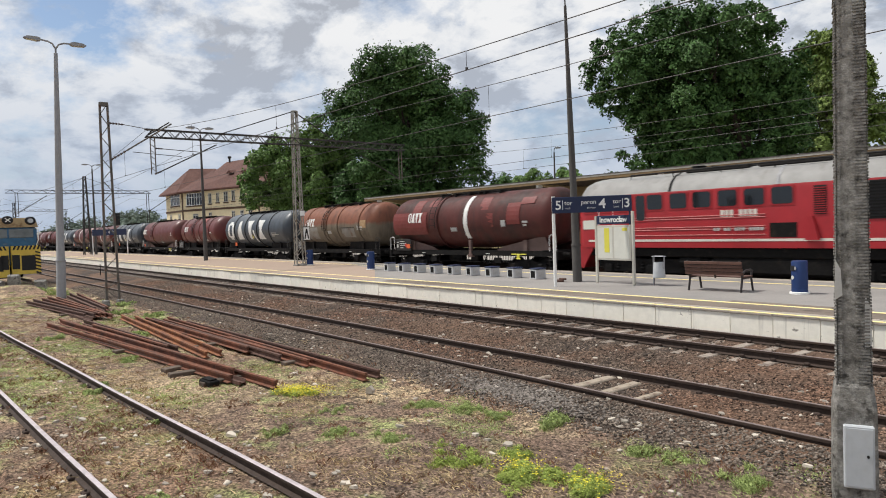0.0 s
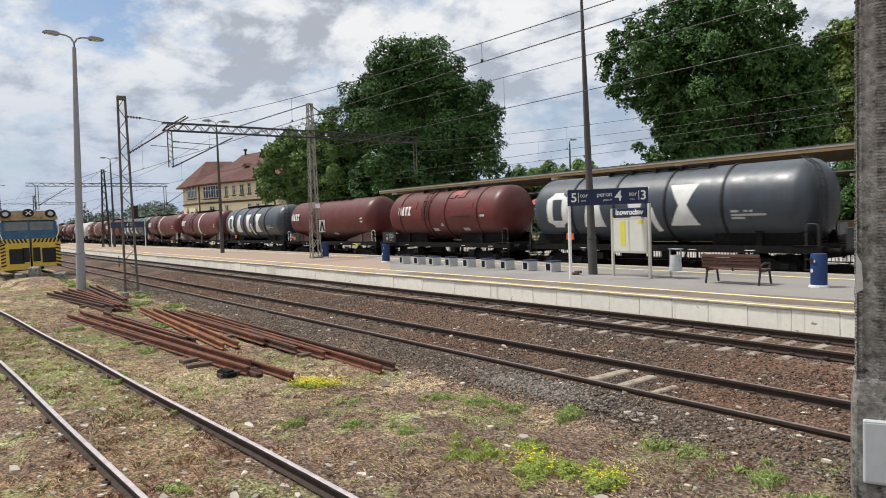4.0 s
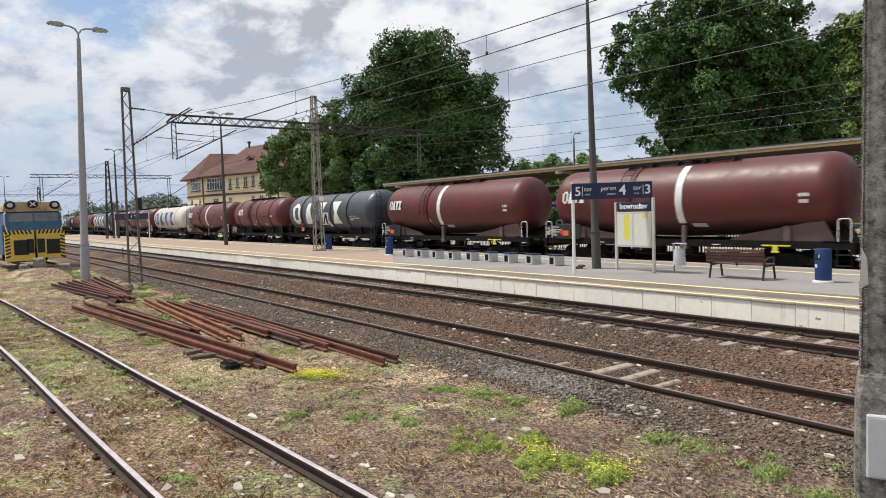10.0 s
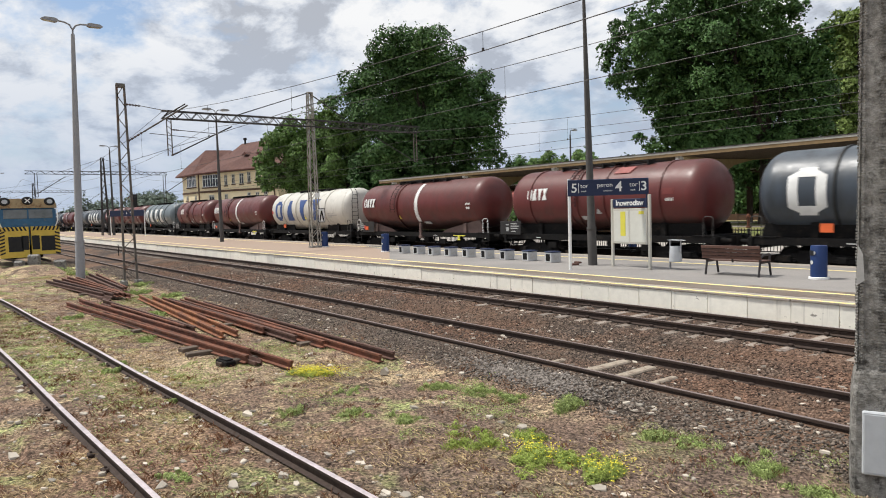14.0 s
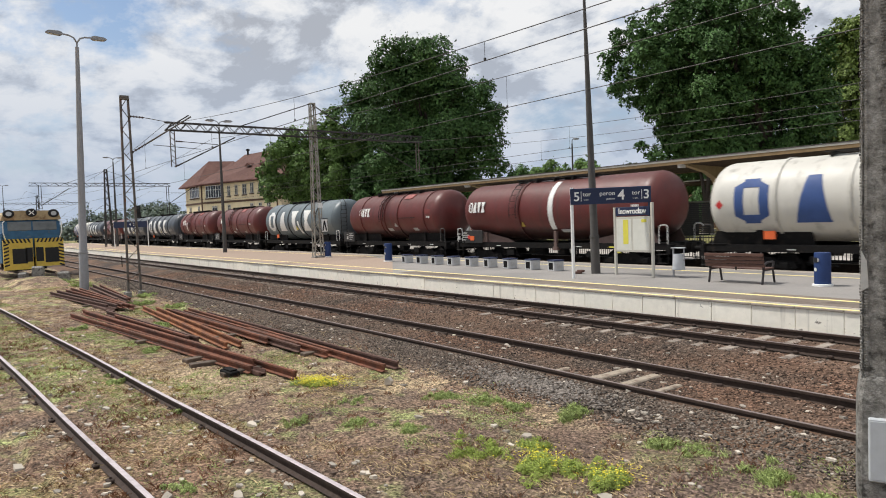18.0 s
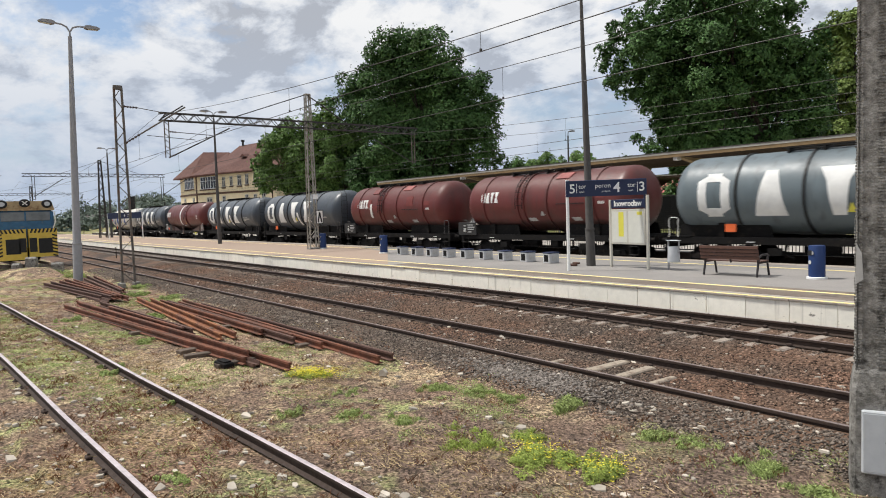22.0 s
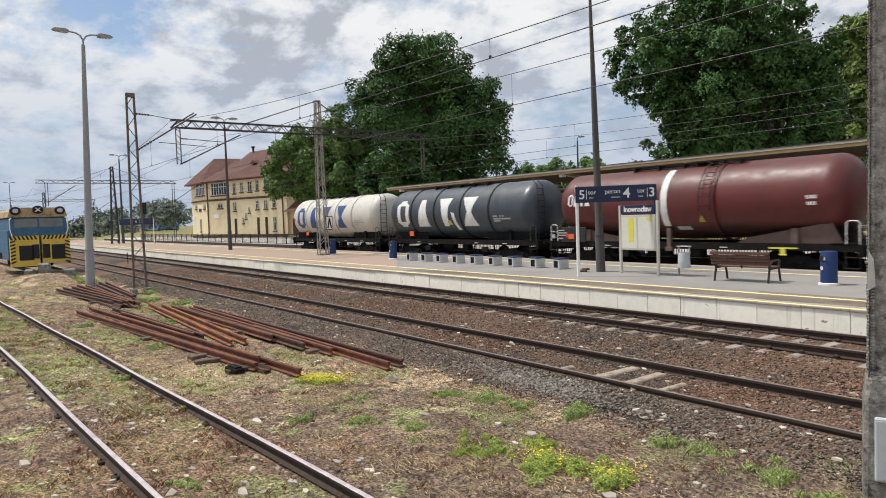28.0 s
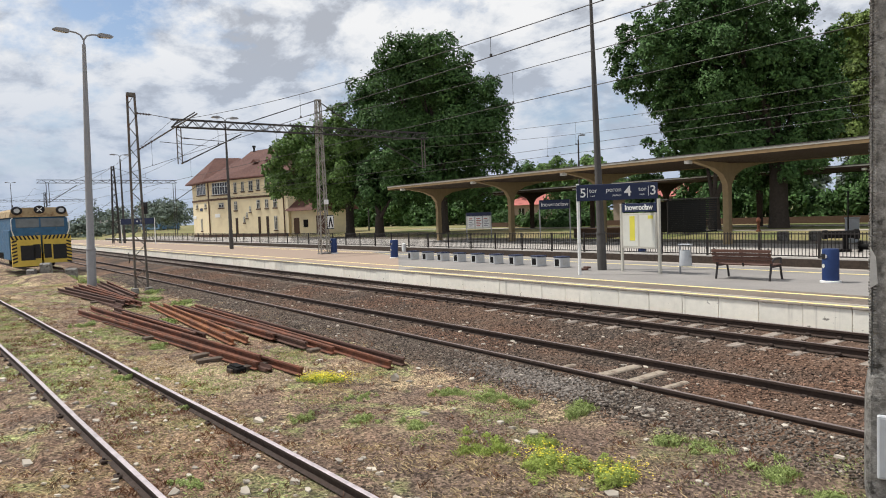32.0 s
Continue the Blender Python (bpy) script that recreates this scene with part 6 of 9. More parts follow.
def concrete_pole():
    root = thing("concrete_pole", "weathered ribbed concrete pole with a grey box on its plinth", "concrete pole", pose(-2.602, 7.33, -0.4, 0, 0, 24) @ Matrix.Diagonal((0.87, 0.87, 1.0, 1.0)))
    b = Mesh()
    def sec(z, w, d, c):
        return [(-w + c, -d, z), (w - c, -d, z), (w, -d + c, z), (w, d - c, z), (w - c, d, z), (-w + c, d, z), (-w, d - c, z), (-w, -d + c, z)]
    # flat faced core
    zs = [(1.22, 0.167, 0.165, 0.05), (4.0, 0.15, 0.15, 0.045), (7.0, 0.13, 0.13, 0.04), (9.5, 0.11, 0.11, 0.035)]
    for a in zs:
        b.v += sec(*a)
    for k in range(3):
        for i in range(8):
            j = (i + 1) % 8
            b.f.append((8 * k + i, 8 * k + j, 8 * k + 8 + j, 8 * k + 8 + i))
            b.m.append(0)
    b.f.append(tuple(range(24, 32)))
    b.m.append(0)
    part("shaft", b, M["concrete"], root)
    # ribs down the two sides
    ribs = Mesh()
    z = 1.26
    r = random.Random(11)
    while z < 6.2:
        w = 0.165 - (z - 1.52) * 0.0069
        hgt = 0.017 + r.uniform(-0.003, 0.004)
        for s in (-1, 1):
            for q in (-1, 1):
                e = 0.013 + r.uniform(-0.006, 0.005)
                ribs.box(s * w if s > 0 else -w - e, q * (w - 0.012) - (0.0 if q < 0 else 0.07), z, w + e if s > 0 else -w, q * (w - 0.012) + (0.07 if q < 0 else 0.0), z + hgt)
        d = r.uniform(0.006, 0.014)
        ribs.box(w * r.uniform(0.12, 0.2), -w - d, z, w - 0.01, -w, z + hgt)
        ribs.box(-w + 0.012, -w - d * 0.6, z, -w * r.uniform(0.62, 0.75), -w, z + hgt)
        z += 0.031
    tagged(part("ribs", ribs, M["concrete"], root), kind="stuff")
    b = Mesh()
    b.v += sec(0.0, 0.225, 0.225, 0.04) + sec(1.03, 0.215, 0.215, 0.04) + sec(1.24, 0.19, 0.19, 0.05) + sec(1.28, 0.17, 0.17, 0.05)
    for k in range(3):
        for i in range(8):
            j = (i + 1) % 8
            b.f.append((8 * k + i, 8 * k + j, 8 * k + 8 + j, 8 * k + 8 + i))
            b.m.append(0)
    part("plinth", b, M["concrete"], root)
    # smooth mends
    for z0, z1, x in ((2.1, 2.5, -0.15), (1.62, 2.15, 0.13)):
        b = Mesh()
        b.prism([(x - 0.03, z0), (x + 0.045, z0 + 0.05), (x + 0.03, z1 - 0.1), (x - 0.02, z1)], -0.169, -0.15, "y")
        part("mend", b, M["concrete_light"], root)
    b = Mesh()
    b.box(-0.15, -0.285, 0.27, 0.15, -0.215, 0.89, 0, 0.012)
    o = part("cable_box", b, M["box_grey"], root, "pale grey metal cable box", m=pose(0.028, -0.002, 0))
    b = Mesh()
    b.box(-0.132, -0.291, 0.295, 0.132, -0.285, 0.865, 0, 0.003)
    part("door", b, M["box_grey"], o)
    b = Mesh()
    b.lathe([(0.004, -0.305), (0.014, -0.302), (0.014, -0.29)], 10, "y", (0.085, 0, 0.60))
    part("lock", b, M["black"], o)


M["box_grey"] = mat("cable_box_grey", (0.50, 0.52, 0.54), 0.6, var=0.1, scale=6, bump=0.05)
concrete_pole()

# ---- platform furniture ----


def platform_sign():
    root = thing("platform_sign", "navy platform sign on a white post", "platform sign")
    m = pose(-14.62, 18.36, 0, 0, 0, 44.0)     # turned to face the yard
    w = 1.335
    b = Mesh()
    b.tube((-w + 0.05, 0.04, PZ), (-w + 0.05, 0.04, 3.46), 0.055, n=12)
    part("post", b, M["white"], root, "white round post", m=m)
    b = Mesh()
    b.tube((w - 0.06, 0.05, 2.30), (w - 0.06, 0.05, 3.40), 0.03, n=8)
    b.box(-w, -0.055, 2.87, w, 0.03, 3.42, 0, 0.012)
    o = part("panel", b, M["navy"], root, "navy panel with white lettering", m=m)

    def put(s, size, x, z, bold=0.0):
        text(s, size, M["white"], o, pose(x, -0.060, z), bold=bold)
    put("5", 0.43, -1.12, 3.13, 0.006)
    put("tor", 0.21, -0.78, 3.21)
    put("track", 0.08, -0.80, 3.03)
    put("peron", 0.215, -0.10, 3.22)
    put("platform", 0.085, 0.0, 3.03)
    put("4", 0.47, 0.36, 3.14, 0.008)
    put("tor", 0.21, 0.84, 3.21)
    put("track", 0.08, 0.82, 3.03)
    put("3", 0.43, 1.18, 3.14, 0.006)
    for x in (-0.97, 1.03):
        b = Mesh()
        b.box(x - 0.009, -0.062, 2.98, x + 0.009, -0.056, 3.31)
        part("divider", b, M["white"], o)


platform_sign()


def notice_board():
    root = thing("notice_board", "glazed notice board with pale papers under a station name", "notice board")
    xl, xr, yl, yr = -15.21, -13.50, 19.34, 19.11
    m = pose(-14.355, 19.225, 0, 0, 0, math.degrees(math.atan2(yr - yl, xr - xl)))
    w = 0.862
    for s in (-1, 1):
        b = Mesh()
        b.box(s * w - 0.05, -0.04, PZ, s * w + 0.05, 0.04, 2.86 if s > 0 else 2.74, 0, 0.01)
        part("post", b, M["sand"], root, "pale painted post", m=m)
    b = Mesh()
    b.box(-0.80, -0.05, 1.18, 0.80, 0.05, 2.40, 0, 0.012)
    o = part("frame", b, M["sand"], root, m=m)
    for s in (-1, 1):
        b = Mesh()
        b.box(s * 0.39 - 0.35, -0.056, 1.25, s * 0.39 + 0.35, -0.051, 2.33)
        part("paper", b, M["poster"], o)
    b = Mesh()
    b.box(-0.42, -0.061, 1.45, -0.18, -0.057, 2.30)
    part("yellow_timetable", b, M["poster_yellow"], o)
    b = Mesh()
    b.box(0.43, -0.061, 2.20, 0.66, -0.057, 2.31)
    part("yellow_notice", b, M["poster_yellow"], o)
    b = Mesh()
    b.box(-0.78, -0.045, 2.44, 0.78, 0.045, 2.74, 0, 0.01)
    o = part("name_panel", b, M["navy"], root, "navy name panel", m=m)
    text("Inowrocław", 0.27, M["white"], o, pose(0, -0.05, 2.59), bold=0.006)


notice_board()


def blue_bin(x, y, z=PZ, h=0.92, rz=0):
    root = thing("litter_bin", "dark blue round litter bin on a white foot", "litter bin", pose(x, y, z, 0, 0, rz), "blue bins")
    b = Mesh()
    b.lathe([(0.26, 0.0), (0.26, 0.05), (0.22, 0.06)], 20)
    part("foot", b, M["white"], root)
    b = Mesh()
    b.lathe([(0.205, 0.055), (0.21, 0.08), (0.21, h - 0.04), (0.195, h), (0.02, h + 0.01)], 24)
    part("drum", b, M["blue"], root, smooth=True)
    b = Mesh()
    for k in range(7):
        a0, a1 = radians(228 + k * 9), radians(237 + k * 9)
        b.add([(0.224 * math.cos(a), 0.224 * math.sin(a), zz) for zz in (h - 0.27, h - 0.13) for a in (a0, a1)], [(0, 1, 3, 2)])
    part("opening", b, M["black"], root, "dark slot")
    b = Mesh()
    b.lathe([(0.0, 0), (0.055, 0.001), (0.055, 0.004), (0.0, 0.005)], 14, "y", (0, -0.218, 0.46))
    part("round_badge", b, M["poster"], root)
    b = Mesh()
    b.lathe([(0.0, 0), (0.05, 0.001), (0.05, 0.02), (0.0, 0.02)], 12, "y", (0.08, -0.212, h - 0.2))
    part("ash_tray", b, M["post"], root)
    return root


blue_bin(-8.25, 19.36, rz=-30)
blue_bin(-30.6, 19.6, h=0.98)
blue_bin(-39.0, 20.35, h=0.98)
blue_bin(-20.5, 27.6, QZ, 0.95)


def grey_bin():
    root = thing("litter_bin", "small grey hanging litter bin on a metal stand", "litter bin", pose(-12.76, 19.45, PZ, 0, 0, -8))
    b = Mesh()
    b.bar((-0.22, 0, 0), (-0.22, 0, 0.98), 0.045)
    b.bar((0.22, 0, 0.55), (0.22, 0, 0.98), 0.03)
    b.bar((-0.22, 0, 0.60), (0.22, 0, 0.60), 0.03)
    part("stand", b, M["post"], root)
    b = Mesh()
    b.lathe([(0.19, 0.26), (0.205, 0.30), (0.165, 0.78), (0.15, 0.78), (0.17, 0.36)], 18)
    part("bucket", b, M["box_grey"], root, smooth=True)
    b = Mesh()
    b.box(-0.225, -0.12, 0.97, 0.225, 0.12, 0.99, 0, 0.008)
    part("lid", b, M["box_grey"], root)


grey_bin()


def bench():
    root = thing("bench", "brown slatted platform bench with dark metal frame", "bench", pose(-10.45, 19.1, PZ, 0, 0, 3) @ Matrix.Diagonal((0.93, 1.25, 1.0, 1.0)))
    for s in (-1, 1):
        b = Mesh()
        x = s * 0.86
        b.path([(x, 0.34, 0.0), (x, 0.25, 0.42), (x, 0.30, 0.62)], 0.032, 8)
        b.path([(x, -0.30, 0.0), (x, -0.22, 0.40), (x, -0.18, 0.55), (x, -0.05, 0.62), (x, 0.25, 0.62)], 0.032, 8)
        b.bar((x, -0.24, 0.40), (x, 0.26, 0.40), 0.05)
        part("leg_frame", b, M["bench_iron"], root)
    for k in range(5):
        b = Mesh()
        b.box(-0.92, -0.24 + k * 0.1, 0.425, 0.92, -0.155 + k * 0.1, 0.46, 0, 0.008)
        part("seat_slat", b, M["wood"], root)
    for k in range(4):
        b = Mesh()
        y, z = -0.31 - k * 0.022, 0.50 + k * 0.103
        b.box(-0.95, y - 0.02, z, 0.95, y + 0.015, z + 0.09, 0, 0.008)
        part("back_slat", b, M["wood"], root)
    for x in (-0.86, 0.0, 0.86):
        b = Mesh()
        b.bar((x, -0.22, 0.40), (x, -0.36, 0.92), 0.04)
        part("back_post", b, M["bench_iron"], root)


M["bench_iron"] = mat("bench_dark_iron", (0.035, 0.03, 0.03), 0.6, var=0.15, bump=0.05)
bench()

# nine concrete stools in a row
for k in range(9):
    x = -28.66 + k * (28.66 - 18.28) / 8
    root = thing("stool", "low concrete block stool with a dark seat", "stool", pose(x, 19.5 + rnd.uniform(-0.04, 0.04), PZ, 0, 0, rnd.uniform(-4, 4) - 8), "row of stools")
    b = Mesh()
    b.box(-0.23, -0.23, 0.0, 0.23, 0.23, 0.385, 0, 0.015)
    o = part("block", b, M["stool"], root)
    b = Mesh()
    b.box(-0.25, -0.25, 0.39, 0.25, 0.25, 0.435, 0, 0.012)
    part("seat", b, M["navy"], root, "dark blue seat board")
    b = Mesh()
    b.box(-0.14, -0.236, 0.06, 0.14, -0.231, 0.33)
    part("recess", b, M["dark"], o)
    b = Mesh()
    b.box(0.231, -0.12, 0.10, 0.236, 0.12, 0.30)
    part("panel", b, M["concrete_light"], o)
M["stool"].name = "stool_concrete"
b = Mesh()
b.lathe([(0.15, 0.0), (0.15, 0.82), (0.13, 0.88), (0.03, 0.92)], 16)
solo("bollard", b, M["white"], "short white round marker bollard beside the track", "bollard", smooth=True, m=pose(-40.0, 26.45, -0.22))
# bricks by the lamp foot
for x, y, z, r in ((-16.75, 19.05, 0.0, 20), (-16.55, 19.0, 0.07, -15), (-16.6, 18.9, 0.0, 50)):
    b = Mesh()
    b.box(-0.14, -0.08, 0, 0.14, 0.08, 0.07, 0, 0.012)
    solo("brick", b, M["rust_dark"], "loose dark brick beside the lamp foot", "brick", "loose bricks", m=pose(x, y, PZ + z, 0, 0, r))
b = Mesh()
b.bar((0, 0, 0), (0, 0, 0.95), 0.05)
solo("marker_post", b, M["dark"], "short thin dark post beside the track", "marker post", m=pose(-55.3, 11.4, -0.35))

# ---- iron fence on the far platform ----


def fence():
    root = thing("fence", "dark iron railing with thin upright bars along a platform", "fence")
    y = Q0 + 0.22
    x0, x1 = -120.0, 12.0
    pm = Mesh()
    pm.box(-0.04, -0.04, 0, 0.04, 0.04, 1.12, 0, 0.008)
    pd = pm.data("post", M["fence"])
    x = x0
    while x <= x1:
        part("post", pd, M["fence"], root, m=pose(x, y, QZ - 0.1))
        x += 2.35
    for z in (QZ + 0.06, QZ + 0.93):
        b = Mesh()
        b.box(x0, y - 0.02, z, x1, y + 0.02, z + 0.045)
        part("fence_rail", b, M["fence"], root)
    bm_ = Mesh()
    bm_.box(-0.011, -0.011, 0.06, 0.011, 0.011, 1.02)
    bd = bm_.data("bar", M["fence"])
    rest = Mesh()
    x = x0
    n = 0
    while x <= x1:
        if -36 < x < -4:
            part("bar", bd, M["fence"], root, m=pose(x, y, QZ))
            n += 1
        elif x < -60:
            if n % 2 == 0:
                rest.box(x - 0.015, y - 0.011, QZ + 0.06, x + 0.015, y + 0.011, QZ + 1.02)
            n += 1
        else:
            rest.box(x - 0.011, y - 0.011, QZ + 0.06, x + 0.011, y + 0.011, QZ + 1.02)
        x += 0.135
    tagged(part("far_bar", rest, M["fence"], root), kind="stuff")


fence()

# ---- canopy over the far platform ----


def canopy(name, label, x0, x1, ya, yb, yc, z, cols, thick=0.16, material="canopy"):
    root = thing(name, label, "platform canopy", kind="structure")
    b = Mesh()
    b.prism([(ya, z + 0.12), (ya, z + 0.20), (yc, z + 0.12), (yb, z + 0.20), (yb, z + 0.12), (yc, z + 0.04)], x0, x1, "x")
    part("roof", b, M["canopy_top"], root, "dark felt roof")
    b = Mesh()
    for e in (ya, yb):
        b.box(x0 - 0.02, e - 0.05, z - 0.06, x1, e + 0.05, z + 0.10)
    b.box(x0 - 0.06, ya + 0.06, z - 0.12, x0, yb - 0.06, z + 0.1)
    part("fascia", b, M["canopy_ochre"] if material == "canopy" else M[material], root, "ochre painted fascia board")
    for e in (ya, yb):
        b = Mesh()
        b.box(x0 - 0.04, e - 0.07, z + 0.102, x1, e + 0.07, z + 0.19)
        part("edge_strip", b, M["sand"], root, "pale cream edge strip")
        b = Mesh()
        b.box(x0 - 0.06, e - 0.09, z + 0.194, x1, e + 0.09, z + 0.235)
        part("roof_edge", b, M["canopy_top"], root, "dark roofing edge")
    nb = 22
    for k in range(nb):
        u0, u1 = ya + 0.06 + (yb - ya - 0.12) * k / nb, ya + 0.06 + (yb - ya - 0.12) * (k + 1) / nb
        def zz(v):
            return z - 0.02 - 0.10 * (1 - abs(v - yc) / (yc - ya))
        b = Mesh()
        b.prism([(u0 + 0.012, zz(u0)), (u1 - 0.012, zz(u1)), (u1 - 0.012, zz(u1) + 0.03), (u0 + 0.012, zz(u0) + 0.03)], x0, x1, "x")
        part("ceiling_board", b, M["canopy_wood"], root, "brown ceiling boards" if k == 0 else "")
    for x in cols:
        b = Mesh()
        g = QZ
        ol = [(yc - 0.19, g), (yc + 0.19, g), (yc + 0.18, g + 2.9), (yc + 0.24, g + 3.45), (yc + 0.62, g + 3.95), (yc + 1.5, g + 4.32), (yb - 0.35, z - 0.06), (yb - 0.35, z + 0.0),
              (yc, z - 0.06), (ya + 0.35, z + 0.0), (ya + 0.35, z - 0.06), (yc - 1.5, g + 4.32), (yc - 0.62, g + 3.95), (yc - 0.24, g + 3.45), (yc - 0.18, g + 2.9)]
        top = z - g
        ol = [(y, g + (h - g) * (top / 4.75) if 0 < h - g < 4.4 else h) for y, h in ol]
        n = len(ol)
        b.prism(ol, x - 0.17, x + 0.17, "x")
        c = part("column", b, M[material], root, "cream concrete column with spreading arms")
        b = Mesh()
        b.box(x - 0.12, ya + 0.12, z - 0.22, x + 0.12, ya + 0.5, z - 0.02)
        part("bracket_end", b, M["white"], c)
    return root


canopy("canopy_1", "cream canopy on concrete columns with brown boarded underside", -49.3, 20.0, 31.2, 39.2, 35.2, 5.02, (-47.5, -38.1, -29.2, -20.4, -11.5, -2.6))
canopy("canopy_2", "further brown platform canopy behind the first", -62.0, 10.0, 52.0, 58.0, 55.0, 4.9, (-56, -47, -38, -29, -20), material="canopy_wood")

# ---- trees ----


def leaves(lobes, count, size, seed, droop=0.3, spread=0.0):
    """A crown: round masses (x, y, z, r), each set with drooping pads of small folded leaf sprays."""
    g = np.random.default_rng(seed)
    lob = np.array(lobes, float)
    pads = []
    for x, y, z, r in lob:
        k = max(10, int(22 * (r / 2.5) ** 1.2))
        d = g.normal(size=(k, 3))
        d /= np.linalg.norm(d, axis=1)[:, None]
        d[:, 2] = d[:, 2] * 0.85 + 0.15
        far = r * (0.55 + 0.45 * g.random(k))
        rr = r * (0.24 + 0.24 * g.random(k))
        up = d * 0.75 + np.array([0, 0, 0.7])
        up /= np.linalg.norm(up, axis=1)[:, None]
        pads.append(np.column_stack([np.array([x, y, z]) + d * far[:, None], rr, up]))
    pads = np.concatenate(pads)
    wts = pads[:, 3] ** 2
    pick = g.choice(len(pads), count, p=wts / wts.sum())
    up, rr = pads[pick, 4:7], pads[pick, 3]
    d = g.normal(size=(count, 3))
    d -= up * np.sum(d * up, 1)[:, None]
    d /= np.linalg.norm(d, axis=1)[:, None]
    rho = np.sqrt(g.random(count)) * (1.0 + 0.3 * (g.random(count) < 0.08))
    high = 0.30 - 0.55 * rho ** 2 + g.normal(size=count) * 0.14
    c = pads[pick, :3] + d * (rho * rr)[:, None] + up * (high * rr)[:, None]
    c[:, 2] -= droop * g.random(count) * rho
    # some leaves inside the masses
    inner = g.random(count) < 0.16
    q = lob[g.choice(len(lob), count, p=lob[:, 3] ** 2 / (lob[:, 3] ** 2).sum())]
    e = g.normal(size=(count, 3)) * 0.36
    c[inner] = (q[:, :3] + e * q[:, 3:4])[inner]
    # spray frame
    nrm = up + d * (rho * 0.7)[:, None] + g.normal(size=(count, 3)) * 0.42
    nrm /= np.linalg.norm(nrm, axis=1)[:, None]
    t = np.cross(nrm, g.normal(size=(count, 3)))
    t /= np.linalg.norm(t, axis=1)[:, None]
    u = np.cross(nrm, t)
    s = size * (0.6 + 0.8 * g.random(count))[:, None]
    # each spray: two leaflets meeting at a fold, pointed ends
    v = np.empty((count, 6, 3))
    v[:, 0] = c - t * s
    v[:, 1] = c + u * s * 0.55 - nrm * s * 0.18
    v[:, 2] = c + t * s
    v[:, 3] = c - u * s * 0.55 - nrm * s * 0.18
    v[:, 4] = c + u * s * 0.2 + t * s * 0.45 + nrm * s * 0.35
    v[:, 5] = c - u * s * 0.5 + t * s * 0.9 + nrm * s * 0.30
    base = np.arange(count)[:, None] * 6
    tri = np.concatenate([base + [0, 1, 2], base + [0, 2, 3], base + [0, 4, 5]], 0)
    me = bpy.data.meshes.new("crown")
    me.vertices.add(count * 6)
    me.vertices.foreach_set("co", v.reshape(-1))
    n = len(tri)
    me.loops.add(n * 3)
    me.loops.foreach_set("vertex_index", tri.reshape(-1).astype(np.int32))
    me.polygons.add(n)
    me.polygons.foreach_set("loop_start", np.arange(0, n * 3, 3, dtype=np.int32))
    me.polygons.foreach_set("loop_total", np.full(n, 3, dtype=np.int32))
    me.update(calc_edges=True)
    return me


def tree(name, label, trunk, girth, lobes, count, size, seed, leaf="leaf", fork=0.3, deep=None):
    """Trunk, limbs and a crown of round masses; deep: the way to a second layer of masses further back."""
    root = thing(name, label, "tree")
    tx, ty, tz = trunk
    r = random.Random(seed)
    top = max(l[2] for l in lobes)
    mid = tz + (top - tz) * fork
    cx, cy = sum(l[0] for l in lobes) / len(lobes), sum(l[1] for l in lobes) / len(lobes)
    b = Mesh()
    b.lathe([(girth * 1.5, -0.3), (girth * 1.15, 0.25), (girth, 1.2), (girth * 0.92, mid - tz)], 12, "z", (tx, ty, tz))
    part("trunk", b, M["bark"], root, smooth=True)
    for l in sorted(lobes, key=lambda q: -q[3])[:10]:
        b = Mesh()
        a = Vector((tx, ty, mid - 0.4))
        e = Vector(l[:3])
        p1 = a.lerp(e, 0.4) + Vector((r.uniform(-.5, .5), r.uniform(-.5, .5), 0.8))
        b.tube(a, p1, girth * 0.5, girth * 0.3, 7)
        b.tube(p1, e, girth * 0.3, girth * 0.08, 6)
        for _ in range(3):
            q = e + Vector((r.uniform(-1, 1), r.uniform(-1, 1), r.uniform(-.6, 1))) * l[3] * 0.7
            b.tube(p1.lerp(e, r.uniform(.4, .9)), q, girth * 0.12, girth * 0.03, 5)
        part("limb", b, M["bark"], root)
    if deep:
        lobes = lobes + [(x + deep[0], y + deep[1], z - 0.4, q * 1.02) for x, y, z, q in lobes]
    me = leaves(lobes, count, size, seed)
    me.materials.append(M[leaf])
    tagged(part("crown", me, M[leaf], root), kind="stuff")
    return root


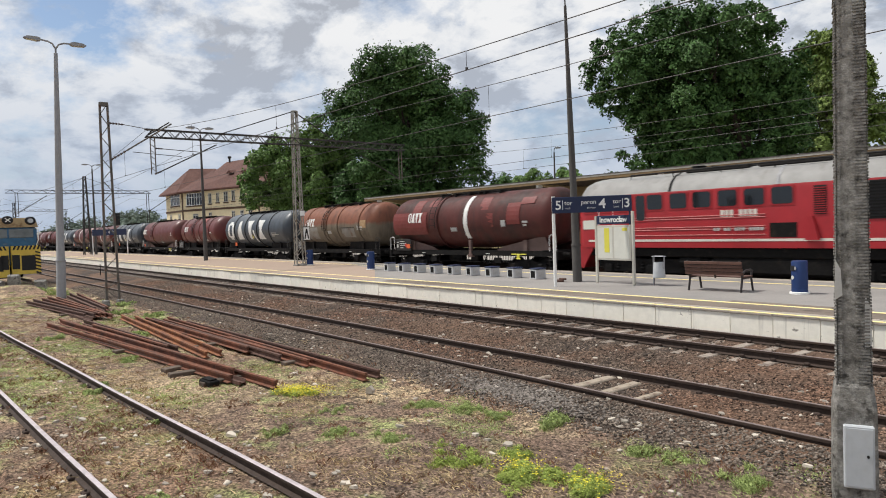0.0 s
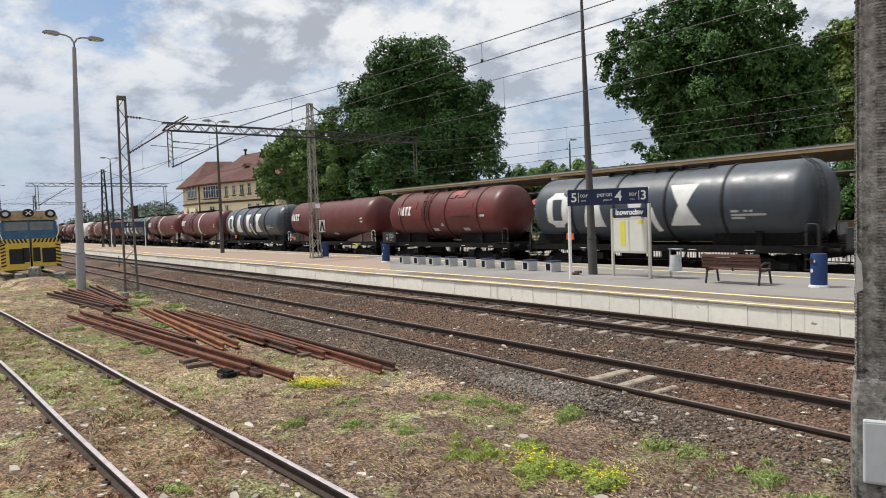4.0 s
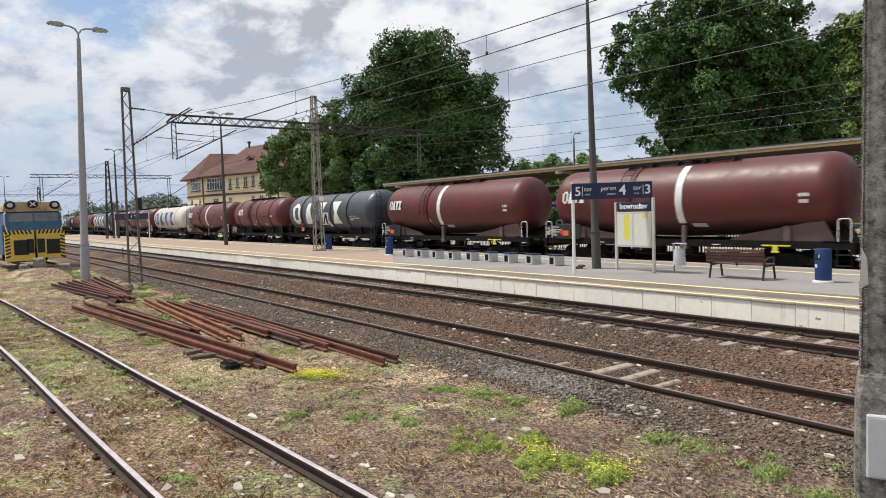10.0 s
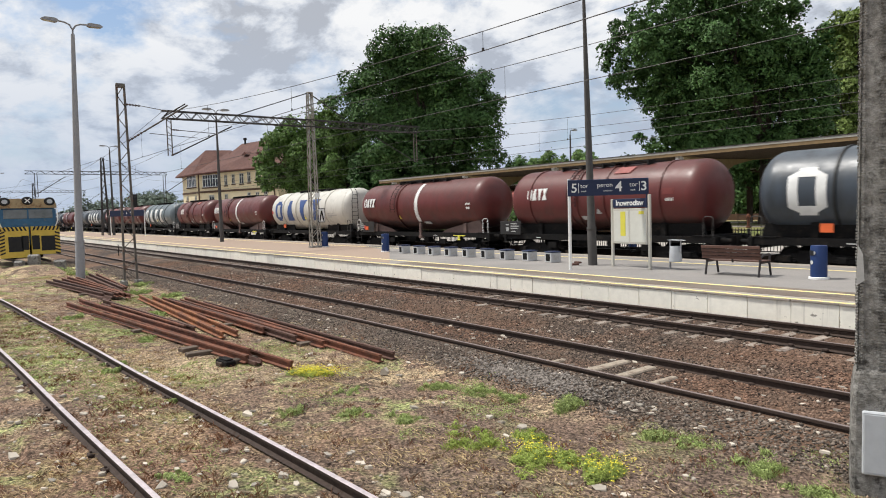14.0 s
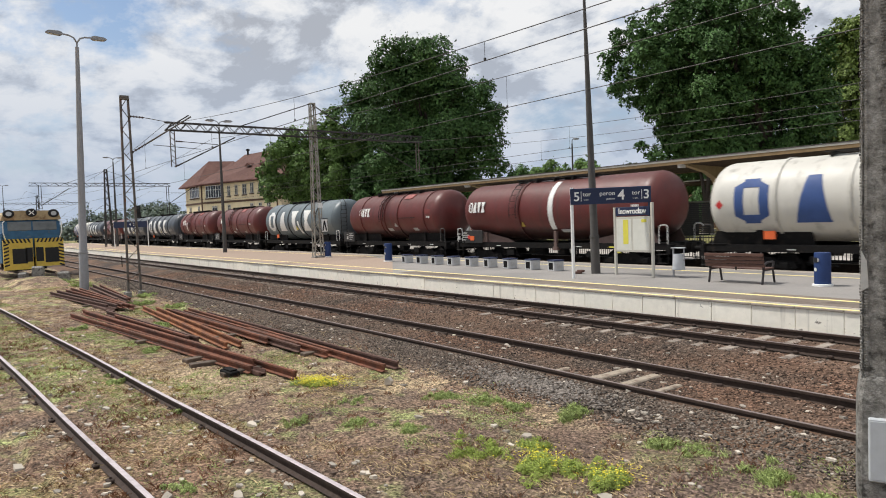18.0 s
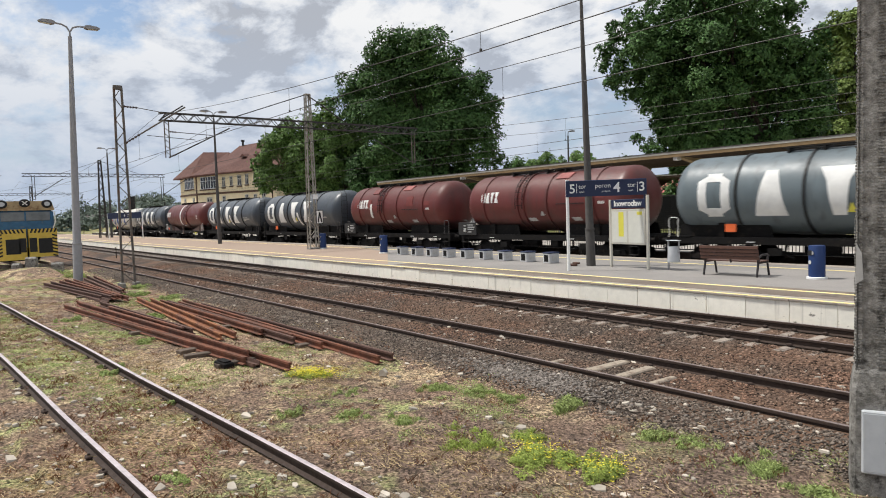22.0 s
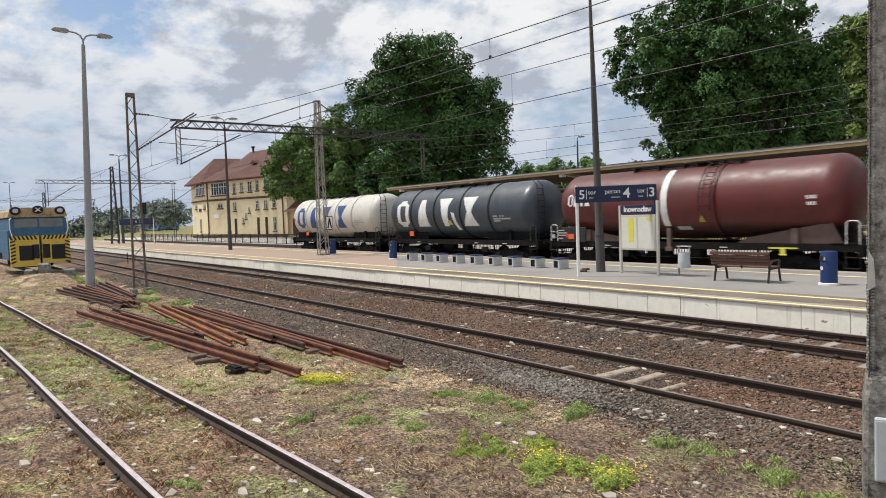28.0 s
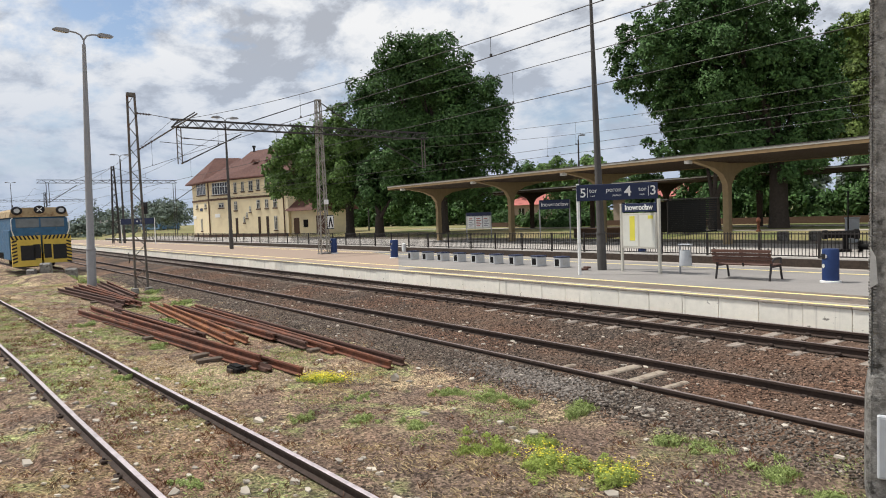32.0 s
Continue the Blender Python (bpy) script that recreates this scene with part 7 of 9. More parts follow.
tree("chestnut_tree", "large dark green broadleaf tree behind the canopy", (-58.0, 43.5, 0.6), 0.62,
     [(-58.0, 41.2, 19.8, 2.5), (-57.6, 38.0, 19.2, 2.2), (-54.0, 41.3, 19.0, 2.2), (-55.1, 44.6, 18.5, 1.5), (-59.8, 38.6, 16.8, 2.5), (-57.3, 40.8, 16.2, 2.9),
      (-54.6, 42.8, 15.6, 2.7), (-53.0, 44.8, 15.4, 1.9), (-54.4, 48.1, 16.6, 1.0), (-54.6, 49.2, 14.1, 1.3), (-53.1, 45.6, 12.1, 2.7), (-53.9, 49.1, 10.9, 1.2),
      (-54.8, 42.7, 11.6, 3.2), (-59.9, 42.1, 12.4, 3.4), (-60.9, 38.8, 12.8, 2.9), (-64.3, 37.9, 16.7, 1.9), (-65.0, 37.5, 14.5, 1.9), (-53.0, 46.3, 8.7, 1.8),
      (-53.3, 48.9, 8.0, 1.1), (-54.9, 51.9, 7.4, 0.6), (-57.4, 45.8, 8.5, 2.6), (-57.5, 41.5, 8.4, 2.6), (-58.9, 38.3, 9.0, 2.5), (-60.7, 39.7, 6.2, 1.9), (-57.0, 43.2, 5.9, 2.0), (-59.8, 41.6, 5.5, 1.7), (-55.2, 46.2, 6.0, 1.8), (-57.4, 47.0, 5.6, 1.8)], 125000, 0.15, 21, deep=(-5.0, 3.8))
tree("linden_tree", "mid green rounded tree beside the signal box", (-72.7, 40.3, 0.6), 0.5,
     [(-73.4, 32.2, 10.7, 1.6), (-75.0, 31.6, 8.8, 1.2), (-74.2, 34.6, 12.2, 1.9), (-72.7, 36.8, 13.8, 1.5), (-69.6, 37.6, 14.5, 1.4), (-71.9, 34.8, 9.2, 2.2),
      (-74.3, 32.5, 7.3, 1.7), (-71.4, 38.6, 11.3, 2.6), (-70.2, 41.0, 11.8, 2.4), (-71.1, 37.6, 7.8, 2.7), (-70.8, 42.1, 8.5, 2.5), (-74.0, 35.2, 6.8, 1.9),
      (-71.0, 41.6, 6.7, 1.8), (-77.0, 31.5, 8.5, 0.6), (-75.7, 31.6, 6.4, 0.9), (-70.1, 37.5, 5.4, 1.7), (-71.4, 42.9, 5.4, 1.7), (-72.3, 35.7, 5.1, 1.2)], 75000, 0.16, 22, "leaf_mid", deep=(-4.2, 2.4))
tree("chestnut_tree", "tall dark green tree spreading over the far platform", (-25.4, 51.0, 0.6), 0.66,
     [(-33.2, 43.6, 16.0, 1.1), (-33.8, 43.1, 14.7, 0.9), (-34.5, 43.4, 13.7, 0.7), (-33.5, 43.4, 12.3, 0.8), (-31.0, 43.2, 16.4, 1.4), (-29.9, 45.3, 17.6, 1.6),
      (-27.9, 46.7, 17.8, 1.8), (-24.8, 45.9, 17.0, 1.7), (-24.0, 49.1, 16.9, 1.5), (-23.3, 51.1, 16.1, 1.0), (-30.3, 42.9, 14.0, 1.8), (-28.9, 45.2, 14.5, 2.3),
      (-26.1, 45.7, 14.3, 2.3), (-24.7, 48.5, 14.0, 2.2), (-23.5, 50.5, 13.7, 1.6), (-32.3, 45.0, 12.2, 1.5), (-29.6, 44.9, 11.3, 2.0), (-27.0, 45.7, 10.9, 2.2),
      (-25.5, 48.3, 10.9, 2.2), (-23.8, 50.3, 10.7, 2.0), (-31.0, 44.3, 9.9, 0.9), (-30.5, 47.0, 8.5, 1.6)]
     + [(-33.9, 46.8, 7.9, 0.6), (-32.9, 47.5, 7.4, 0.8), (-28.5, 47.9, 7.9, 2.1), (-26.1, 49.3, 7.7, 2.0), (-24.0, 50.9, 7.7, 1.8), (-22.0, 51.2, 13.1, 1.6),
      (-21.8, 51.8, 14.5, 0.7), (-21.9, 51.4, 11.3, 1.5), (-22.0, 51.4, 8.9, 1.6), (-31.0, 48.9, 6.4, 1.0), (-22.5, 51.1, 5.9, 1.2), (-24.1, 50.2, 5.0, 1.2),
      (-26.5, 49.2, 5.2, 1.3)], 150000, 0.125, 23, fork=0.36, deep=(-2.4, 4.6))
tree("chestnut_tree", "smaller dark trunked tree beside the shelter", (-28.9, 48.0, 0.6), 0.42, [(-29.2, 47.6, 8.8, 2.6), (-27.6, 49.4, 7.4, 2.2), (-30.5, 48.8, 7.2, 2.0)], 12000, 0.19, 24)
tree("maple_tree", "light yellow-green tree further off in the park", (-30.4, 79.5, 0.5), 0.45,
     [(-31.4, 78.1, 20.4, 2.0), (-30.4, 78.4, 17.7, 1.9), (-29.4, 77.9, 20.8, 1.4), (-32.1, 78.6, 15.1, 2.3), (-29.6, 79.3, 13.8, 2.4), (-31.6, 79.0, 10.2, 2.4),
      (-28.3, 81.1, 17.6, 2.1), (-27.7, 82.5, 12.9, 2.7), (-28.9, 79.8, 9.3, 2.4)], 42000, 0.2, 25, "leaf_light", deep=(-2.0, 5.0))
tree("park_tree", "slim dark tree trunked beside the signal box", (-66.0, 40.4, 0.5), 0.5, [(-66.0, 41.0, 8.0, 2.6), (-65.0, 42.5, 6.5, 2.4), (-66.2, 39.6, 5.6, 1.9), (-63.5, 42.0, 5.4, 1.8)], 14000, 0.22, 26)

r = random.Random(40)
for k in range(9):
    x, y = -128 + k * 13 + r.uniform(-3, 3), 100 + r.uniform(-6, 22)
    h = r.uniform(7, 11) if k < 8 else 8
    lob = [(x + r.uniform(-3, 3), y + r.uniform(-3, 3), h * r.uniform(.45, .85), r.uniform(2.2, 3.6)) for _ in range(5)]
    tree("park_tree", "distant tree at the park edge with haze painted into its green", (x, y, 0.5), 0.3, lob, 2600, 0.5, 50 + k, "hazed_leaf")

# far belt of woods, its haze painted into the leaf colour
b_l = []
r = random.Random(41)
for k in range(70):
    x, y = -330 + r.uniform(0, 120), 30 + k * 3.2 + r.uniform(-6, 6)
    b_l.append((x, y, r.uniform(1, 5.0) + (4.5 if 50 < y < 105 else -2.0), r.uniform(3.5, 6)))
for k in range(40):
    b_l.append((-420 + r.uniform(-30, 30), -220 + k * 7 + r.uniform(-4, 4), r.uniform(1, 5), r.uniform(4, 6)))
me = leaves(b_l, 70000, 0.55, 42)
me.materials.append(M["hazed_leaf"])
tagged(new("far_woods", me), "belt of distant trees with haze painted into the green", "trees", kind="stuff")
b_l = [(x, y, 1.3, rr) for x, y, rr in ((-62, 60, 1.5), (-59, 61, 1.9), (-56, 60, 1.8), (-54, 62, 1.6), (-47, 63, 1.4), (-40, 66, 1.6), (-70, 64, 1.8), (-76, 66, 1.6), (-36, 70, 2.0), (-33, 73, 2.2), (-18, 68, 2.0), (-13, 66, 2.2), (-8, 68, 2.4))]
for k, l in enumerate(b_l):
    me = leaves([l, (l[0] + 1.0, l[1] + .6, 1.0, l[3] * .8), (l[0] - .9, l[1], .9, l[3] * .7)], 2600, 0.16, 60 + k)
    me.materials.append(M["leaf"])
    tagged(new("shrub", me), "dense dark green rounded park shrub", "shrub", "park shrubs", "")

r = random.Random(43)
for k in range(16):
    x, y = -62 + k * 4.4 + r.uniform(-1, 1), 67 + r.uniform(-1.5, 3)
    if -61 < x < -50:
        y, top = 90, 5.0
    else:
        top = r.uniform(5.5, 8.5)
    lob = [(x + r.uniform(-1.8, 1.8), y + r.uniform(-1, 1), top * u, r.uniform(1.6, 2.5)) for u in (.25, .5, .8, .4)]
    me = leaves(lob, 5200, 0.2, 80 + k)
    me.materials.append(M["leaf"])
    tagged(new("shrub", me), "tall dark green bush at the back of the park", "shrub", "hedge_row")

for k, (x, y, z, q) in enumerate(((-85.0, 86.0, 9.6, 1.9), (-82.0, 87.0, 10.3, 2.1), (-88.0, 87.0, 8.8, 1.9), (-78.5, 86.0, 9.2, 2.0), (-74.5, 87.0, 10.0, 1.9), (-71.5, 86.0, 9.2, 1.8))):
    me = leaves([(x, y, z, q), (x + 1.6, y + .5, z - 3.0, q * 1.2), (x - 1.2, y, z - 5.2, q * 1.3), (x, y, z - 8.5, q * 1.3)], 5000, 0.28, 120 + k)
    me.materials.append(M["leaf_mid"])
    tagged(new("shrub", me), "light green tree crown beyond the canopy roof", "shrub", "hedge_row")

# dark belt of trees closing the park behind the big crowns
r = random.Random(44)
for k in range(13):
    x, y = -140 + k * 4.6 + r.uniform(-1, 1), 72 + k * 0.7 + r.uniform(-2, 2)
    top = r.uniform(7.5, 10.0)
    lob = [(x + r.uniform(-2.4, 2.4), y + r.uniform(-1.5, 1.5), top * u, r.uniform(2.2, 3.2)) for u in (.22, .42, .62, .85, .35)]
    me = leaves(lob, 4200, 0.3, 140 + k)
    me.materials.append(M["leaf"])
    tagged(new("shrub", me), "tall dark green bush at the back of the park", "shrub", "hedge_row")

# ---- signal box building ----


def box_on(b, o, d, n, s0, s1, z0, z1, out0, out1, mi=0):
    """A box on a wall that starts at o and runs along d with outward normal n."""
    pts = []
    for z in (z0, z1):
        for out in (out0, out1):
            for s in (s0, s1):
                pts.append((o[0] + d[0] * s + n[0] * out, o[1] + d[1] * s + n[1] * out, z))
    b.add(pts, [(0, 2, 3, 1), (4, 5, 7, 6), (0, 1, 5, 4), (2, 6, 7, 3), (0, 4, 6, 2), (1, 3, 7, 5)], mi)


def signal_box():
    root = thing("signal_box", "two-storey cream signal box with brown tiled hip roof", "building")
    g, e = 0.6, 9.45
    A = Vector((-108.9, 34.8))
    d1 = Vector((0.951, 0.309))
    n1 = Vector((0.309, -0.951))
    d0 = Vector((1.0, 0.0))
    n0 = Vector((0.0, -1.0))
    Bp = A + d1 * 18.5
    Lp = A - d0 * 8.5
    back = Vector((-0.309, 0.951)) * 10.5
    foot = [Lp, A, Bp, Bp + back, Lp + back]
    b = Mesh()
    b.prism([(p.x, p.y) for p in foot], g - 0.5, e, "z")
    part("wall", b, M["cream"], root, "cream rendered wall")
    b = Mesh()
    for o, d, n, L in ((Lp, d0, n0, 8.5), (A, d1, n1, 18.5)):
        box_on(b, o, d, n, 0.0, L, 6.25, 6.55, 0.0, 0.12)
        box_on(b, o, d, n, 0.0, L, g - 0.4, g + 0.25, 0.0, 0.08)
        box_on(b, o, d, n, 0.0, L, e - 0.2, e, 0.0, 0.25)
    box_on(b, A, d1, n1, -0.12, 0.12, g, e, 0, 0.10)
    part("trim", b, M["brown_trim"], root, "brown string course and corner")
    # roofs: the hip over the operating room, and the higher one behind it
    def slopes(name, label, ev, ridge, faces):
        b = Mesh()
        k = len(ev)
        b.v = ev + ridge + [(x, y, zz - 0.18) for x, y, zz in ev]
        b.f = list(faces) + [(k + len(ridge) + i, k + len(ridge) + (i + 1) % k, (i + 1) % k, i) for i in range(k)] + [tuple(range(2 * k + len(ridge) - 1, k + len(ridge) - 1, -1))]
        b.m = [0] * len(b.f)
        return part(name, b, M["rooftile"], root, label)
    C = A + d1 * 5.4
    out = n1 * 0.9
    ev = [(Lp.x - 0.9, Lp.y - 0.9, e - 0.1), (A.x + 0.15, A.y - 0.95, e - 0.1), (C.x + out.x + 0.6, C.y + out.y + 0.2, e), (C.x - 1.5, C.y + 9.0, e), (Lp.x - 0.9, Lp.y + 9.5, e)]
    slopes("hip_roof", "red-brown tiled hip roof", ev, [(-113.6, 37.7, 13.6), (-111.8, 41.4, 13.55)], [(0, 1, 5), (1, 2, 6, 5), (2, 3, 6), (3, 4, 6), (4, 0, 5, 6)])
    F0, F1 = A + d1 * 3.0 + n1 * 0.7, Bp + n1 * 0.7 + d1 * 0.6
    K0, K1 = F0 - n1 * 12.2, F1 - n1 * 12.2
    o = slopes("roof", "red-brown tiled main roof", [(F0.x, F0.y, e + 0.02), (F1.x, F1.y, e + 0.02), (K1.x, K1.y, e + 0.02), (K0.x, K0.y, e + 0.02)], [(-110.0, 42.6, 14.5), (-92.5, 46.0, 14.6)],
               [(0, 1, 5, 4), (1, 2, 5), (2, 3, 4, 5), (3, 0, 4)])
    ang = math.atan2(d1.y, d1.x)
    for s in (9.3, 12.6):
        p = A + d1 * s - n1 * 2.6
        b = Mesh()
        b.prism([(-0.75, 0), (0.75, 0), (0, 0.5)], -0.9, 1.6, "y")
        dm = part("dormer", b, M["rooftile"], o, m=Matrix.Translation((p.x, p.y, e + 2.35)) @ Matrix.Rotation(ang, 4, "Z"))
    b = Mesh()
    b.lathe([(0.16, 0), (0.16, 1.0), (0.30, 1.05), (0.30, 1.3), (0.1, 1.35)], 10)
    part("chimney", b, M["black"], o, m=pose(-108.5, 42.6, 14.0))
    b = Mesh()
    box_on(b, A, d1, n1, 17.6, 17.75, g, e, 0.0, 0.12)
    part("downpipe", b, M["brown_trim"], root, "dark rain pipe")
    # openings: along the wall, height above ground, width, height, kind
    wide = [(3.0, 6.85, 3.8, 1.95, "band"), (6.8, 6.95, .62, 1.6, "w"), (8.6, 7.1, .6, 1.45, "w"), (10.5, 7.05, .85, 1.55, "w"), (12.2, 7.15, .65, 1.55, "w"), (14.2, 7.15, .95, 1.4, "w"), (15.8, 7.15, .8, 1.4, "w"),
            (3.2, 4.78, 1.2, .76, "w"), (6.75, 4.25, .65, 1.34, "w"), (12.05, 4.34, .65, 1.3, "w"), (13.95, 4.34, .65, 1.3, "w"), (15.8, 4.37, .72, 1.3, "w"), (10.13, 3.87, .3, .86, "s"), (9.33, 2.97, .3, .86, "s"), (8.64, 2.3, .3, .9, "s"),
            (6.8, 0.3, .55, 2.75, "d"), (12.1, 0.3, .55, 2.8, "d"), (13.95, 0.3, .55, 2.8, "d"), (15.8, 1.05, .6, 2.05, "w"), (2.1, 3.25, 1.25, .55, "p")]
    left = [(4.9, 7.07, 4.6, 2.05, "band"), (2.4, 4.95, .8, .7, "w"), (6.8, 4.88, .8, .76, "w"), (4.5, 4.4, 1.3, .5, "b"), (4.5, 1.17, .6, 2.0, "w"), (.8, 3.2, 1.6, .5, "p")]
    for o2, d, n, rows in ((A, d1, n1, wide), (Lp, d0, n0, left)):
        for s, h, w, hh, k in rows:
            z0 = g + h - 0.3
            b = Mesh()
            if k in "pb":
                box_on(b, o2, d, n, s - w / 2, s + w / 2, z0, z0 + hh, 0.0, 0.05)
                part("wall_plate", b, M["white"] if k == "p" else M["navy"], root)
                continue
            if k == "d":
                box_on(b, o2, d, n, s - w / 2, s + w / 2, z0, z0 + hh, 0.0, 0.04)
                part("door", b, M["canopy_wood"], root, "dark brown door")
                continue
            box_on(b, o2, d, n, s - w / 2, s + w / 2, z0, z0 + hh, 0.0, 0.03)
            wn = part("window", b, M["glass_dark"], root, "dark glazed window")
            b = Mesh()
            nn = 1 if k == "s" else (6 if k == "band" else 2)
            for i in range(nn + 1):
                x = s - w / 2 + w * i / nn
                box_on(b, o2, d, n, x - .04, x + .04, z0, z0 + hh, 0.03, 0.08)
            for zz in (z0, z0 + hh - .1, z0 + hh * .62):
                box_on(b, o2, d, n, s - w / 2, s + w / 2, zz, zz + .09, 0.03, 0.075)
            part("window_frame", b, M["white"] if k == "band" else M["sand"], wn)
            b = Mesh()
            box_on(b, o2, d, n, s - w / 2 - .12, s + w / 2 + .12, z0 - .2, z0 - .02, 0.0, 0.16)
            part("sill", b, M["brown_trim"], wn)
    b = Mesh()
    box_on(b, Bp, d1, n1, 0.0, 7.0, g - .4, 4.0, -6.0, -0.5)
    ax = part("annex", b, M["cream"], root, "low cream annex")
    for s0, s1, z0, z1, mm, nm in ((0.6, 1.7, g, g + 2.4, "brown_trim", "annex_door"), (5.2, 6.8, g, g + 2.6, "rust_dark", "annex_gate"), (2.6, 3.5, g + 1.0, g + 2.1, "dark", "annex_window")):
        b = Mesh()
        box_on(b, Bp, d1, n1, s0, s1, z0, z1, -0.5, -0.44)
        part(nm, b, M[mm], ax)
    b = Mesh()
    p = Bp
    b.prism([(-7.0, 0.0), (0.6, 0.0), (-3.2, 2.6)], -0.2, 7.5, "x")
    part("annex_roof", b, M["rooftile"], root, m=Matrix.Translation((p.x, p.y, 4.0)) @ Matrix.Rotation(ang, 4, "Z") @ Matrix.Scale(-1, 4, (0, 1, 0)))


signal_box()


def house(name, label, x, y, z, w, d, h, roof, rz, wallm, roofm):
    root = thing(name, label, "house", pose(x, y, z, 0, 0, rz))
    b = Mesh()
    b.box(-w / 2, -d / 2, -1, w / 2, d / 2, h)
    part("wall", b, wallm, root)
    b = Mesh()
    b.prism([(-d / 2 - .6, h - .1), (d / 2 + .6, h - .1), (0, h + roof)], -w / 2 - .5, w / 2 + .5, "x")
    part("roof", b, roofm, root)
    k = int(w / 3)
    for i in range(k):
        xx = -w / 2 + (i + .5) * w / k
        b = Mesh()
        b.box(xx - .55, -d / 2 - .03, h * .35, xx + .55, -d / 2 + .02, h * .8)
        o = part("window", b, M["glass_dark"], root)
        b = Mesh()
        b.box(xx - .62, -d / 2 - .06, h * .35 - .1, xx + .62, -d / 2 - .031, h * .35)
        b.box(xx - .03, -d / 2 - .05, h * .35, xx + .03, -d / 2 - .031, h * .8)
        part("window_frame", b, M["white"], o)
    return root


house("house", "low house with a wide red roof beyond the park", -55.0, 79.5, 0.8, 11.5, 8, 3.3, 2.3, 8, M["redroof_wall"], M["redroof"])
house("house", "distant house with a pink-red roof and white windows", -79.0, 80.5, 0.8, 8.5, 7, 3.1, 1.6, 10, M["redroof_wall"], M["redroof"])


def shelter():
    root = thing("slatted_shelter", "dark slatted timber enclosure behind the platform", "shelter", pose(-27.9, 43.4, 0.6, 0, 0, 52))
    for x in (-1.7, -0.55, 0.6, 1.75):
        b = Mesh()
        b.box(x - .05, -.05, 0, x + .05, .05, 2.5)
        part("post", b, M["fence"], root)
    for k in range(17):
        b = Mesh()
        b.box(-1.7, -.09, .12 + k * .14, 1.75, -.051, .22 + k * .14)
        part("slat", b, M["black"], root)
    b = Mesh()
    b.box(-1.8, -0.2, 2.5, 1.85, 2.2, 2.58)
    part("roof", b, M["canopy_top"], root)
    b = Mesh()
    b.box(-1.7, 2.0, 0, 1.75, 2.05, 2.4)
    part("back_wall", b, M["fence"], root)


shelter()


def station_board(x, y, z, w, h, legs, rz, body, label):
    root = thing("station_board", label, "sign", pose(x, y, z, 0, 0, rz))
    for s in (-1, 1):
        b = Mesh()
        b.box(s * w / 2 - .04, -.04, 0, s * w / 2 + .04, .04, legs + h)
        part("post", b, M["white"] if w > 4 else M["post"], root)
    b = Mesh()
    b.box(-w / 2, -.06, legs, w / 2, .02, legs + h, 0, 0.01)
    o = part("panel", b, M["navy"] if body else M["poster"], root)
    if body:
        text(body, h * 0.62, M["white"], o, pose(0, -.065, legs + h / 2))
    else:
        b = Mesh()
        b.box(-w / 2, -.065, legs + h - .25, w / 2, -.02, legs + h + .02)
        part("header", b, M["navy"], o)
        b = Mesh()
        for k, s in enumerate((-.31, 0, .31)):
            b = Mesh()
            b.box(w * (s - .13), -.068, legs + h * .1, w * (s + .13), -.061, legs + h * .74)
            pp = part("poster", b, M["white"], o)
            for j in range(5):
                b = Mesh()
                b.box(w * (s - .10), -.072, legs + h * (.17 + .11 * j), w * (s + (.10 if j % 2 else .05)), -.067, legs + h * (.22 + .11 * j))
                part("printed_bar", b, M["redroof"] if k == 1 or j == 4 else M["post"], pp)
        for s in (-.16, .16):
            b = Mesh()
            b.box(w * s - .025, -.075, legs, w * s + .025, -.06, legs + h - .25)
            part("divider", b, M["post"], o)


station_board(-31.55, 33.1, QZ, 2.0, 0.62, 2.35, 42, "Inowrocław", "navy station name board hung under the canopy")
station_board(-40.0, 33.5, QZ, 1.9, 1.25, 1.05, 50, "", "pale poster case with a navy header under the canopy")
station_board(-90.6, 19.9, PZ, 5.6, 0.75, 2.5, 31, "5   4   3", "distant navy platform sign on white posts")
for x, y in ((-17.6, 39.4), (-15.9, 39.6), (-14.0, 39.7), (-19.3, 39.2)):
    b = Mesh()
    b.box(-.28, -.25, 0, .28, .25, .55, 0, .03)
    solo("planter", b, M["concrete"], "low square concrete planter on the far platform", "planter", "concrete planters", m=pose(x, y, QZ, 0, 0, 10))
b = Mesh()
b.lathe([(.16, 0), (.16, .25), (.09, .3), (.09, .8), (.15, .85), (.15, .98), (.05, 1.12)], 12)
solo("hydrant", b, M["rust"], "rusty red standing hydrant in the park", "hydrant", smooth=True, m=pose(-23.4, 44.2, 0.55))
b = Mesh()
b.box(-2.2, -.35, 0, 2.2, .35, .75, 0, .04)
solo("planter", b, M["brown_trim"], "long brick planter with low plants", "planter", m=pose(-34.5, 41.5, 0.4, 0, 0, 40))
# low wall and park fence in the background
b = Mesh()
b.box(-75, 62, 0.2, 10, 62.3, 1.3)
solo("park_wall", b, M["brown_trim"], "low dark brick wall at the back of the park", "wall", kind="structure")
b = Mesh()
b.box(-80, 54.2, 0.705, 6, 56.5, 0.72)
b.box(-40, 45.6, 0.705, 6, 47.6, 0.72)
solo("park_path", b, M["kerb"], "pale footpath through the dry park grass", "path", kind="structure")
